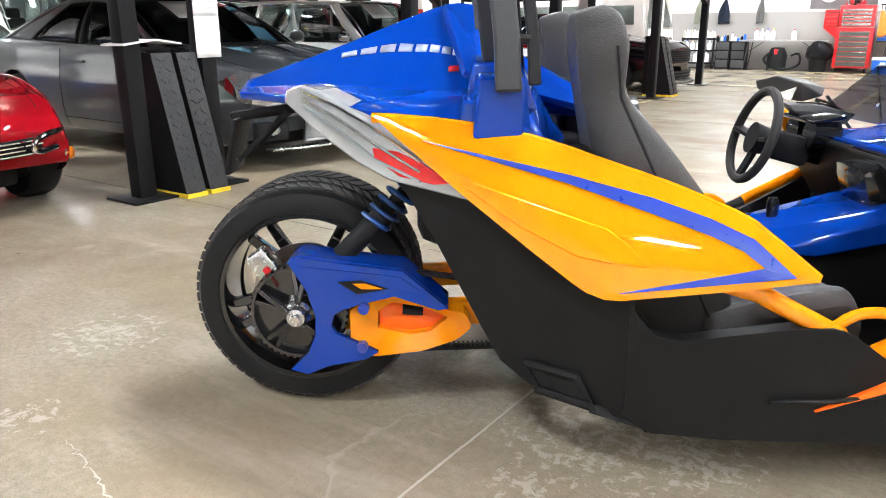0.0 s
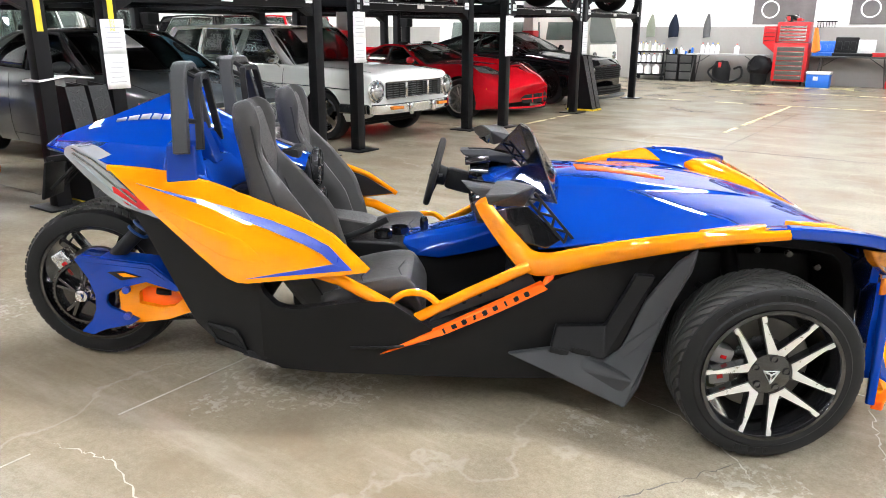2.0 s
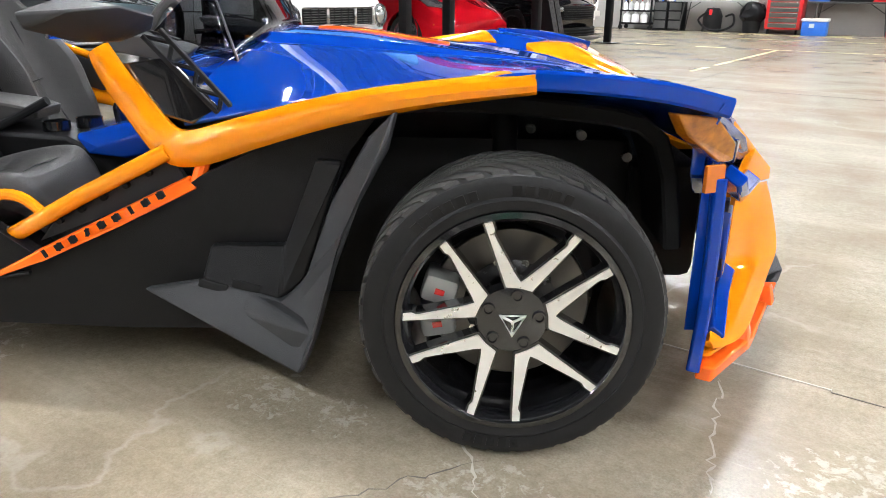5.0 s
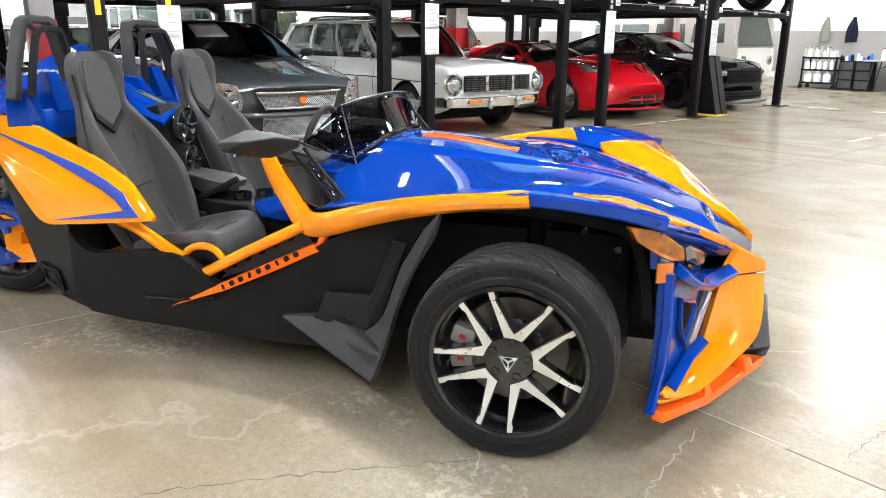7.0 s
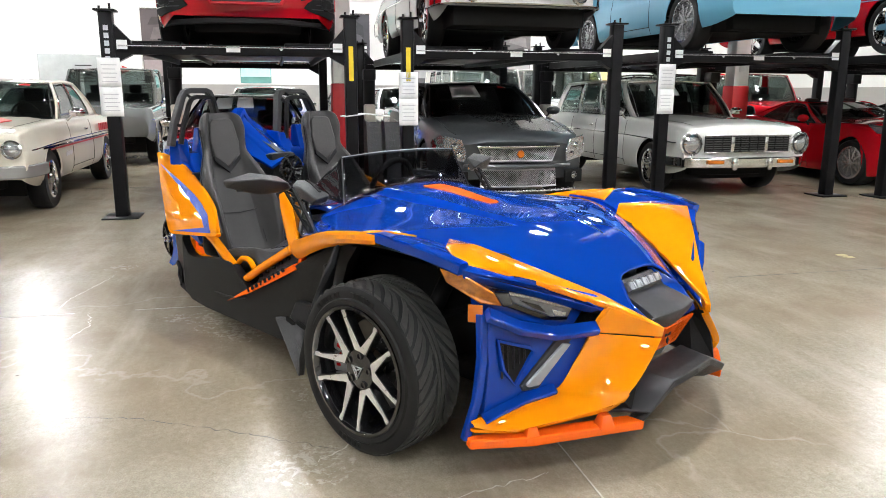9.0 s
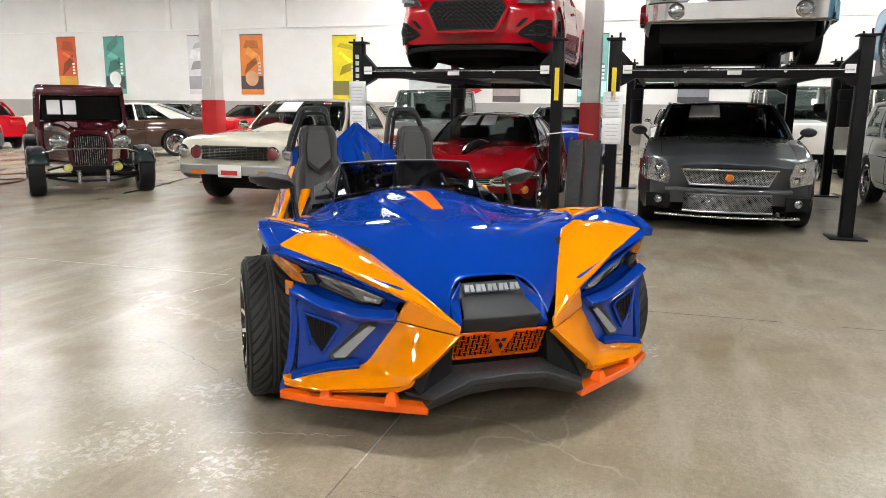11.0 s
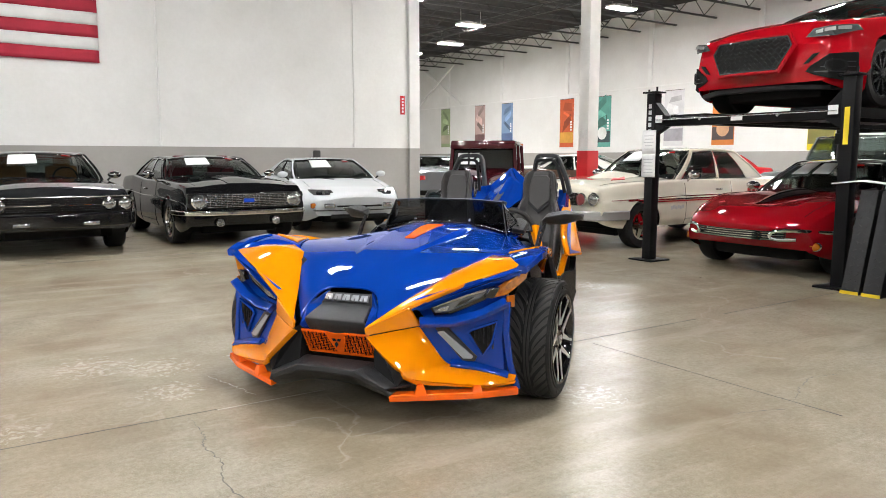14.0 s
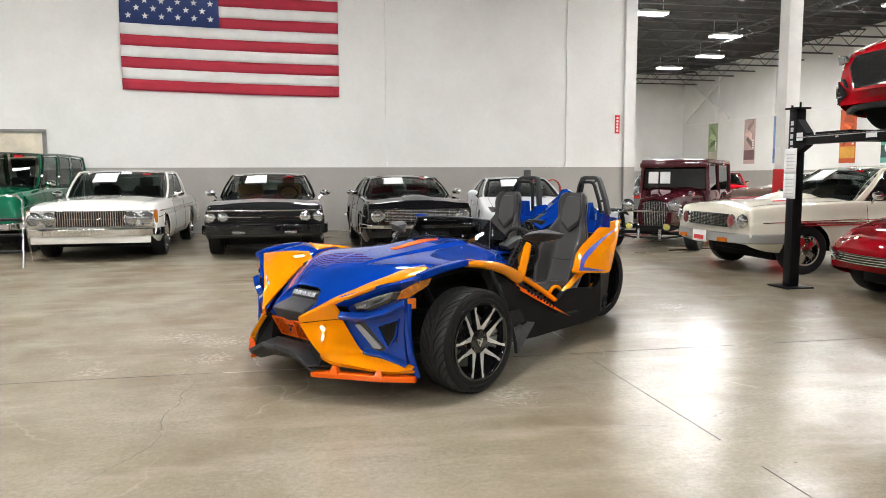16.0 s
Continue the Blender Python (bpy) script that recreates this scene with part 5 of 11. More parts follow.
def viper_face(t, w, paint):
    for s in (1, -1):
        mouth = nose_sheet(t, "air_intake", [(0.0, 0.26), (0.0, 0.41), (0.36, 0.4), (0.45, 0.35), (0.4, 0.27)], w, 0.18, s, UNDERBODY, 0.004)
        nose_sheet(t, "intake_bar", [(0.0, 0.325), (0.0, 0.345), (0.43, 0.345), (0.43, 0.325)], w, 0.18, s, paint, 0.01, mouth)
        nose_sheet(t, "intake_bar", [(0.16, 0.27), (0.16, 0.4), (0.185, 0.4), (0.185, 0.27)], w, 0.18, s, paint, 0.01, mouth)
        b = bmesh.new()
        plate(b, [(-0.26, s * 0.56, 0.7), (-0.5, s * 0.7, 0.81), (-0.72, s * 0.86, 0.84), (-0.46, s * 0.87, 0.745)], (0.03, s * 0.015, 0.025))
        hl_ = part("headlight", b, LAMP_CLEAR, t)
        b = bmesh.new()
        tube(b, [(-0.25, s * 0.56, 0.735), (-0.48, s * 0.7, 0.845), (-0.7, s * 0.865, 0.872)], 0.012, 6)
        part("lamp_edge", b, GLASS_BLACK, hl_)
        round_lamp(t, -0.06, s * 0.66, 0.36, 0.055)
        slab(t, "side_lamp", (-0.3, s * 0.87, 0.5), (0.14, 0.04, 0.05), LAMP_AMBER, (0, 0, s * 12))
    b = bmesh.new()
    fn = net([[(-0.45, -0.2, 0.85), (-0.45, 0, 0.86), (-0.45, 0.2, 0.85)], [(-0.8, -0.24, 0.9), (-0.8, 0, 0.96), (-0.8, 0.24, 0.9)], [(-1.3, -0.22, 0.93), (-1.3, 0, 0.99), (-1.3, 0.22, 0.93)], [(-1.6, -0.16, 0.93), (-1.6, 0, 0.94), (-1.6, 0.16, 0.93)]], 0, 0)
    skin(b, fn, 8, 12)
    shell(part("bonnet_bulge", b, paint, t), 0.02)
    slab(t, "bonnet_vent", (-0.5, 0, 0.872), (0.1, 0.3, 0.03), UNDERBODY, (0, -14, 0))
    for k, (hw_, z) in enumerate(((0.9, 0.2), (0.86, 0.175))):
        b = bmesh.new()
        tube(b, [cr([(-0.4, -hw_, z), (-0.08, -hw_ * 0.8, z), (0.03, 0, z), (-0.08, hw_ * 0.8, z), (-0.4, hw_, z)], q / 20) for q in range(21)], 0.02, 6, flat=(0.06, 0.03), up=(0, 0, 1))
        part("splitter", b, paint if k == 0 else UNDERBODY, t)


def mustang_face(t, w, paint):
    slats(t, (0.02, 0, 0.62), (1.25, 0.24), 6, BLACK_PLASTIC)
    slats(t, (0.05, 0, 0.28), (1.4, 0.16), 3, BLACK_PLASTIC)
    slab(t, "splitter", (0.05, 0, 0.15), (0.2, 1.75, 0.04), STEEL_DARK)
    for s in (1, -1):
        slab(t, "headlight", (-0.02, s * 0.77, 0.68), (0.1, 0.3, 0.09), LAMP_CLEAR, bevel=0.02)


def ford_face(t, w, paint):
    slats(t, (0.03, 0, 0.71), (1.0, 0.18), 9, CHROME)
    for k in range(12):
        slab(t, "grille_upright", (0.05, -0.44 + 0.08 * k, 0.71), (0.012, 0.008, 0.17), CHROME, bevel=0)
    for s in (1, -1):
        round_lamp(t, 0.05, s * 0.79, 0.72, 0.085)
        round_lamp(t, 0.05, s * 0.57, 0.71, 0.085, CHROME, mat("lamp_cover_red", (0.16, 0.01, 0.015), 0.3, coat=1.0))
        slab(t, "side_lamp", (0.13, s * 0.5, 0.46), (0.03, 0.2, 0.06), LAMP_AMBER)
        # red lettering blocks and stripe along the flank
        for k in range(11):
            slab(t, "lettering", (-3.3 - 0.115 * k, s * (w + 0.004), 0.8), (0.08, 0.008, 0.1), STRIPE_RED, bevel=0)
        slab(t, "flank_stripe", (-2.3, s * (w + 0.003), 0.66), (3.0, 0.006, 0.018), STRIPE_RED, bevel=0)
        slab(t, "flank_trim", (-2.3, s * (w + 0.004), 0.69), (3.6, 0.01, 0.02), CHROME, bevel=0)
        for k in range(6):
            slab(t, "flank_decal", (-1.45 - 0.05 * k, s * (w - 0.0), 0.56 + 0.012 * (k % 2)), (0.035, 0.008, 0.05), INK, bevel=0)
        b = bmesh.new()
        plate(b, [(-0.62, s * 0.5, 0.962), (-0.8, s * 0.38, 0.985), (-0.8, s * 0.46, 0.98), (-1.05, s * 0.36, 1.0), (-0.84, s * 0.56, 0.972)], (0, 0, 0.012))
        part("bonnet_decal", b, STRIPE_RED, t, "jagged red flash on the bonnet")
    slab(t, "show_plate", (0.16, 0, 0.48), (0.012, 0.34, 0.16), PAPER, label="white plate with a red mark")
    slab(t, "plate_mark", (0.17, 0, 0.46), (0.006, 0.24, 0.06), STRIPE_RED, bevel=0)
    b = bmesh.new()
    fn = net([[(-0.7, -0.34, 0.94), (-0.7, 0, 0.96), (-0.7, 0.34, 0.94)], [(-1.1, -0.36, 0.97), (-1.1, 0, 1.09), (-1.1, 0.36, 0.97)], [(-1.6, -0.3, 0.97), (-1.6, 0, 1.05), (-1.6, 0.3, 0.97)]], 0, 0)
    skin(b, fn, 6, 8)
    shell(part("bonnet_bulge", b, paint, t), 0.02)


def camaro_face(t, w, paint):
    slats(t, (0.024, 0, 0.67), (1.72, 0.23), 2, BLACK_PLASTIC)
    slats(t, (0.03, 0, 0.67), (1.2, 0.2), 8, ALLOY)
    for k in range(15):
        slab(t, "grille_upright", (0.05, -0.56 + 0.08 * k, 0.67), (0.01, 0.007, 0.19), ALLOY, bevel=0)
    b = skin(bmesh.new(), lambda u, v: Vector((-0.1 - 1.45 * u, 0.5 * v - 0.25, lerp(sorted(MUSCLE), -0.1 - 1.45 * u) + 0.054 + 0.035 * math.sin(math.pi * v) * min(1.0, 3 * u))), 14, 8)
    part("bonnet_bulge", b, paint, t)
    slab(t, "bonnet_scoop", (-1.35, 0, 1.03), (0.12, 0.44, 0.05), UNDERBODY)
    for s in (1, -1):
        slab(t, "side_scoop", (-0.9, s * 0.5, 0.985), (0.3, 0.1, 0.02), UNDERBODY, (0, -3, 0))
        round_lamp(t, 0.05, s * 0.71, 0.67, 0.1)
        round_lamp(t, 0.04, s * 0.42, 0.36, 0.055)
    slab(t, "badge", (0.06, 0, 0.67), (0.02, 0.16, 0.06), P_DEEPBLUE)


def zx_face(t, w, paint):
    slab(t, "air_intake", (0.01, 0, 0.47), (0.06, 0.8, 0.03), UNDERBODY)
    slab(t, "air_intake", (0.02, 0, 0.3), (0.06, 1.0, 0.07), UNDERBODY)
    slab(t, "bumper_seam", (0.01, 0, 0.4), (0.06, 1.56, 0.012), UNDERBODY)
    for s in (1, -1):
        b = bmesh.new()
        plate(b, [(-0.1, s * 0.4, 0.648), (-0.15, s * 0.74, 0.645), (-0.4, s * 0.78, 0.735), (-0.3, s * 0.42, 0.725)], (0.012, 0, 0.014))
        hl_ = part("headlight", b, GLASS_BLACK, t, "dark glazed headlamp")
        for y_ in (0.5, 0.64):
            b = bmesh.new()
            box(b, (-0.2, s * y_, 0.7), (0.1, 0.1, 0.012), (0, -20, 0), bevel=0.004)
            part("lamp_element", b, LAMP_CLEAR, hl_)
        slab(t, "side_lamp", (-0.05, s * 0.72, 0.48), (0.06, 0.2, 0.09), LAMP_AMBER, (0, 0, -s * 18), bevel=0.02)
        slab(t, "driving_lamp", (0.0, s * 0.52, 0.48), (0.05, 0.18, 0.085), LAMP_CLEAR, (0, 0, -s * 6), bevel=0.02)


def chevelle_face(t, w, paint):
    slats(t, (0.022, 0, 0.68), (1.82, 0.2), 2, BLACK_PLASTIC)
    slats(t, (0.03, 0, 0.68), (1.12, 0.17), 6, DARK_ALLOY)
    slab(t, "grille_frame", (0.045, 0, 0.785), (0.02, 1.8, 0.014), CHROME, bevel=0.004)
    slab(t, "badge", (0.06, 0, 0.68), (0.02, 0.1, 0.05), UNDERBODY)
    for s in (1, -1):
        for y0_, y1_ in ((0.07, 0.3),):
            b = skin(bmesh.new(), lambda u, v: Vector((-0.1 - 1.45 * u, s * (y0_ + (y1_ - y0_) * v), lerp(sorted(MUSCLE), -0.1 - 1.45 * u) + 0.052 - 0.006 * v)), 14, 4, mirror=False)
            part("bonnet_stripe", b, P_MAROON, t, "broad dark maroon stripe on the bonnet")
    for y in (0.84, 0.64):
        for s in (1, -1):
            round_lamp(t, 0.05, s * y, 0.68, 0.075)
    slab(t, "grille_bar", (0.05, 0, 0.68), (0.02, 1.2, 0.012), CHROME)
    for s in (1, -1):
        slab(t, "side_lamp", (0.12, s * 0.4, 0.44), (0.02, 0.2, 0.05), LAMP_CLEAR)


def plymouth_face(t, w, paint):
    slats(t, (0.035, 0, 0.67), (1.86, 0.26), 2, ALLOY, back=ALLOY)
    slats(t, (0.04, 0, 0.67), (1.05, 0.24), 30, CHROME, True)
    slab(t, "grille_bar", (0.065, 0, 0.67), (0.02, 1.05, 0.014), CHROME)
    slab(t, "bumper_valance", (0.06, 0, 0.34), (0.06, 1.75, 0.1), paint)
    for y in (0.82, 0.6):
        for s in (1, -1):
            round_lamp(t, 0.07, s * y, 0.67, 0.1)
    for s in (1, -1):
        slab(t, "side_lamp", (-0.06, s * 0.94, 0.7), (0.1, 0.05, 0.22), LAMP_AMBER, bevel=0.02)
        slab(t, "flank_trim", (-2.2, s * (w + 0.003), 0.78), (3.8, 0.012, 0.02), CHROME, bevel=0)


def audi_face(t, w, paint):
    b = bmesh.new()
    hexa = [(0.0, -0.4, 0.72), (0.03, -0.46, 0.62), (0.06, -0.33, 0.39), (0.06, 0.33, 0.39), (0.03, 0.46, 0.62), (0.0, 0.4, 0.72)]
    plate(b, hexa, (0.02, 0, 0))
    g = part("grille", b, UNDERBODY, t)
    b = bmesh.new()
    tube(b, [(x + 0.022, y, z) for x, y, z in hexa], 0.01, 6, closed=True)
    part("grille_frame", b, GLASS_BLACK, g)
    b = bmesh.new()
    tube(b, [(x + 0.008, y * 1.06, 0.56 + (z - 0.56) * 1.12) for x, y, z in hexa], 0.024, 8, closed=True)
    part("grille_surround", b, paint, t)
    for k in range(7):
        z = 0.415 + 0.046 * k
        wdt = 2 * float(np.interp(z, [0.39, 0.62, 0.72], [0.32, 0.45, 0.4]))
        b = bmesh.new()
        tube(b, [(0.085 - 0.12 * (z - 0.36), y, z + (0.016 if i % 2 else -0.016)) for i, y in enumerate(np.linspace(-wdt / 2, wdt / 2, 25))], 0.006, 5)
        part("grille_mesh", b, GLASS_BLACK, g)
    for s in (1, -1):
        hl_ = nose_sheet(t, "headlight", [(0.56, 0.685), (0.63, 0.765), (0.9, 0.8), (0.92, 0.75), (0.8, 0.685)], w, 0.16, s, GLASS_BLACK, 0.006, None, "slim dark headlamp")
        for k in range(3):
            nose_sheet(t, "lamp_element", [(0.66 + 0.075 * k, 0.715 + 0.014 * k), (0.66 + 0.075 * k, 0.745 + 0.014 * k), (0.72 + 0.075 * k, 0.757 + 0.014 * k), (0.72 + 0.075 * k, 0.722 + 0.014 * k)], w, 0.16, s, GRILLE_ALLOY, 0.018, hl_)
        ai = nose_sheet(t, "air_intake", [(0.58, 0.35), (0.62, 0.4), (0.78, 0.51), (0.91, 0.53), (0.915, 0.29), (0.86, 0.25), (0.66, 0.31)], w, 0.16, s, UNDERBODY, 0.004)
        for k in range(3):
            nose_sheet(t, "intake_bar", [(0.66 + 0.05 * k, 0.335 + 0.045 * k), (0.66 + 0.05 * k, 0.345 + 0.045 * k), (0.9, 0.34 + 0.05 * k), (0.9, 0.33 + 0.05 * k)], w, 0.16, s, GLASS_BLACK, 0.012, ai)
        nose_sheet(t, "intake_ring", [(0.81 + 0.06 * math.cos(q_ * math.pi / 5), 0.4 + 0.065 * math.sin(q_ * math.pi / 5)) for q_ in range(10)], w, 0.16, s, BLACK_PLASTIC, 0.016, ai)
        nose_sheet(t, "intake_hole", [(0.81 + 0.042 * math.cos(q_ * math.pi / 5), 0.4 + 0.046 * math.sin(q_ * math.pi / 5)) for q_ in range(10)], w, 0.16, s, UNDERBODY, 0.02, ai)
        nose_sheet(t, "air_slot", [(0.55, 0.42), (0.64, 0.52), (0.7, 0.53), (0.6, 0.43)], w, 0.16, s, UNDERBODY, 0.004)
    b = bmesh.new()
    tube(b, [(-0.4, -0.88, 0.19), (-0.14, -0.74, 0.19), (0.0, -0.4, 0.2), (0.0, 0.4, 0.2), (-0.14, 0.74, 0.19), (-0.4, 0.88, 0.19)], 0.03, flat=(0.08, 0.05), up=(0, 0, 1))
    part("splitter", b, BLACK_PLASTIC, t)


def buick_face(t, w, paint):
    slats(t, (0.04, 0, 0.74), (0.9, 0.22), 12, CHROME, True)
    for s in (1, -1):
        round_lamp(t, 0.05, s * 0.74, 0.75, 0.12)
        round_lamp(t, 0.14, s * 0.6, 0.5, 0.07)
    slab(t, "underside", (-0.6, 0, 0.3), (1.0, 1.5, 0.2), UNDERBODY)


# the row under the lifts, noses towards the open floor
car("dark red classic sports coupe with chrome bumper blades", place(-2.88, 0.08), P_MAROON_RED, 4.45, 1.77, ((0, 0.52), (-0.05, 0.6), (-0.3, 0.7), (-1.4, 0.84), (-2.6, 0.84), (-3.5, 0.86), (-4.45, 0.66)), 0.2, (-0.85, -3.32), 0.33, 0.22, "five", (-1.55, -2.1, -2.75, -3.6), 1.24, roof_paint=P_BLACK, nose=0.1, papers=2, face=vette_face, hump=0.06, flare=0.025, roof_w=0.62, sweep=0.3)
car("graphite grey modern sports saloon with a mesh grille", place(-2.8, 3.16), P_GREY, 4.85, 1.88, ((0, 0.72), (-0.1, 0.8), (-1.3, 0.98), (-2.6, 1.0), (-4.0, 1.05), (-4.7, 1.02), (-4.85, 0.9)), 0.2, (-0.88, -3.76), 0.35, 0.25, "alloy", (-1.35, -2.15, -3.1, -4.2), 1.42, nose=0.12, glass=MID_GLASS, face=caddy_face, flare=0.02, bow=0.2, sweep=0.24)
car("white classic station wagon with a chrome bumper", place(-3.03, 6.28), P_LIGHT, 4.75, 1.8, ((0, 0.82), (-0.05, 0.88), (-0.4, 0.92), (-1.5, 0.96), (-4.6, 0.96), (-4.75, 0.9)), 0.27, (-0.85, -3.65), 0.33, 0.2, "five", (-1.5, -2.05, -4.2, -4.7), 1.48, nose=0.03, pillars=(0.3, 0.65), roof_w=0.78, bumper=(0.45, 0.13, CHROME), face=nova_face, quarter=0.93)
car("bright red low sports car with twin front intakes", place(-2.85, 9.5), P_RED, 4.45, 1.92, ((0, 0.5), (-0.12, 0.62), (-0.6, 0.8), (-1.4, 0.86), (-2.3, 0.84), (-3.6, 0.88), (-4.45, 0.8)), 0.16, (-0.95, -3.4), 0.33, 0.27, "alloy", (-1.75, -2.4, -2.9, -3.7), 1.17, nose=0.18, crown=0.08, papers=2, face=viper_face, hump=0.045, flare=0.03, bow=0.22, roof_w=0.64, sweep=0.34)
car("black modern muscle coupe with black wheels", place(-2.85, 12.6), P_BLACK, 4.8, 1.92, ((0, 0.74), (-0.1, 0.84), (-1.4, 0.98), (-2.6, 0.98), (-3.9, 1.04), (-4.7, 1.0), (-4.8, 0.9)), 0.18, (-0.92, -3.64), 0.34, 0.26, "dark", (-1.45, -2.3, -3.0, -4.2), 1.38, nose=0.1, face=mustang_face, flare=0.02, bow=0.2, sweep=0.2)
car("cream white classic drag coupe with red lettering", place(-2.95, -2.95), P_CREAM, 5.0, 1.86, ((0, 0.82), (-0.05, 0.88), (-0.4, 0.92), (-1.6, 0.96), (-3.6, 0.96), (-4.9, 0.92), (-5.0, 0.85)), 0.3, (-0.85, -3.75), 0.33, 0.2, "steel", (-1.65, -2.2, -3.25, -3.9), 1.42, nose=0.03, bumper=(0.49, 0.13, P_SILVER), face=ford_face)
# on the lifts
ON = DECK + 0.092
car("bright red modern sports saloon raised on a lift", place(-2.86, 0.2, ON), P_RED, 4.75, 1.87, ((0, 0.62), (-0.1, 0.78), (-0.3, 0.86), (-1.3, 0.98), (-2.6, 0.99), (-4.0, 1.05), (-4.75, 1.0)), 0.14, (-0.9, -3.72), 0.35, 0.27, "dark", (-1.35, -2.2, -3.1, -4.3), 1.38, nose=0.16, papers=False, face=audi_face, flare=0.025, bow=0.2, sweep=0.2)
car("silver classic car with a wide chrome bumper on a lift", place(-2.6, 3.1, ON), P_SILVER, 5.1, 1.86, MUSCLE, 0.28, (-0.95, -3.9), 0.34, 0.2, "five", (-1.6, -2.2, -3.2, -3.9), 1.4, nose=0.03, bumper=(0.5, 0.2, CHROME), face=buick_face, papers=False)
car("light blue classic pickup-nosed coupe raised on a lift", place(-2.2, 6.2, ON), P_BLUE, 4.8, 1.85, MUSCLE, 0.24, (-0.9, -3.7), 0.35, 0.24, "alloy", (-1.6, -2.2, -3.2, -3.9), 1.38, nose=0.1, papers=False)
car("red classic car with polished wheels on a lift", place(-2.2, 9.15, ON), P_RED, 4.8, 1.85, MUSCLE, 0.26, (-0.9, -3.7), 0.35, 0.24, "five", (-1.6, -2.2, -3.2, -3.9), 1.38, bumper=(0.48, 0.15, CHROME), papers=False)
car("dark red classic car raised on a lift", place(-2.4, 12.6, ON), P_MAROON_RED, 4.8, 1.85, MUSCLE, 0.26, (-0.9, -3.7), 0.35, 0.24, "five", (-1.6, -2.2, -3.2, -3.9), 1.38, bumper=(0.48, 0.15, CHROME), papers=False)
# along the flag wall, noses out
car("pearl white low sports coupe with slim lamps", place(-1.4, -6.15, 0, 82), P_PEARL, 4.5, 1.8, ((0, 0.58), (-0.1, 0.64), (-0.5, 0.74), (-1.4, 0.9), (-2.6, 0.9), (-3.9, 0.96), (-4.5, 0.86)), 0.2, (-0.95, -3.5), 0.32, 0.24, "alloy", (-1.35, -2.15, -2.9, -4.0), 1.26, nose=0.16, face=zx_face, flare=0.015, bow=0.22, sweep=0.2)
car("black classic muscle coupe with a wide mesh grille", place(0.78, -5.5, 0, 90), P_BLACK, 4.75, 1.88, MUSCLE, 0.2, (-0.9, -3.65), 0.34, 0.26, "five", (-1.6, -2.2, -3.1, -3.9), 1.3, nose=0.05, bumper=(0.5, 0.07, CHROME), trim=RED_TRIM, face=camaro_face)
car("charcoal classic muscle coupe with four round lamps", place(3.3, -5.55, 0, 90), P_CHARCOAL, 4.95, 1.93, MUSCLE, 0.24, (-0.95, -3.85), 0.34, 0.24, "five", (-1.6, -2.2, -3.2, -4.0), 1.36, nose=0.03, bumper=(0.48, 0.17, P_BLACK), trim=TAN_TRIM, face=chevelle_face)
car("white classic two-door hardtop with a chrome grille", place(5.95, -5.8, 0, 90), P_WHITE, 5.2, 1.95, MUSCLE, 0.27, (-0.9, -3.85), 0.34, 0.2, "five", (-1.7, -2.3, -3.4, -4.1), 1.42, nose=0.02, bumper=(0.46, 0.13, CHROME), roof_w=0.78, face=plymouth_face)
car("green classic panel truck", place(8.3, -6.9, 0, 90), P_GREEN, 4.7, 1.85, ((0, 0.8), (-0.05, 1.0), (-0.5, 1.08), (-1.4, 1.12), (-4.7, 1.1)), 0.35, (-0.8, -3.5), 0.36, 0.18, "steel", (-1.35, -1.7, -4.5, -4.68), 1.78, nose=0.05, roof_w=0.84, bumper=(0.5, 0.12, CHROME), pillars=(0.3, 0.65), name="panel_truck", quarter=0.94)
# back rows
car("silver two-door coupe seen from its tail", place(-9.3, -16.9, 0, -115), car_paint("paint_pewter", (0.16, 0.165, 0.175), 0.6), 4.75, 1.83, ((0, 0.6), (-0.3, 0.75), (-1.5, 0.9), (-3.6, 0.98), (-4.75, 0.85)), 0.22, (-0.9, -3.6), 0.33, 0.22, "alloy", (-1.5, -2.2, -2.8, -3.6), 1.32, nose=0.12, papers=False)
car("brown classic coupe with a white vinyl roof", place(-10.1, -13.4, 0, -60), P_BROWN, 4.75, 1.9, MUSCLE, 0.26, (-0.85, -3.6), 0.34, 0.22, "five", (-1.5, -2.1, -3.1, -4.0), 1.36, roof_paint=P_WHITE, papers=False, bumper=(0.46, 0.12, CHROME))
car("red classic coupe in the back row", place(-13.6, -20.1, 0, -120), P_RED, 4.7, 1.8, MUSCLE, papers=False)
car("red modern coupe in the back row", place(-14.5, -11.0, 0, -5), P_RED, 4.7, 1.8, MUSCLE, papers=False)
car("dull grey classic pickup in the back row", place(-8.6, -2.6, 0, 0), P_GREYGREEN, 5.0, 1.9, ((0, 0.85), (-0.1, 1.0), (-1.5, 1.05), (-5.0, 1.0)), 0.4, (-0.9, -3.8), 0.36, 0.2, "steel", (-1.5, -1.9, -2.7, -2.85), 1.72, pillars=(), papers=False, name="pickup_truck", roof_w=0.8)
car("blue and white classic race car in the back row", place(-9.2, 0.3, 0, 0), P_DEEPBLUE, 4.6, 1.8, MUSCLE, roof_paint=P_WHITE, papers=False)
car("white classic convertible in the back row", place(-8.8, 3.4, 0, 0), P_WHITE, 4.9, 1.85, MUSCLE, papers=False)
for b, p_, l_ in ((5.3, P_WHITE, "white off-road wagon in the back row"), (7.4, P_WHITE, "white classic wagon in the back row")):
    car(l_, place(-10.2, b, 0, 0), p_, 4.6, 1.85, ((0, 0.95), (-0.05, 1.05), (-1.2, 1.12), (-4.6, 1.12)), 0.4, (-0.8, -3.5), 0.38, 0.24, "steel", (-1.2, -1.5, -4.3, -4.5), 1.85, pillars=(0.35, 0.7), papers=False, roof_w=0.86)
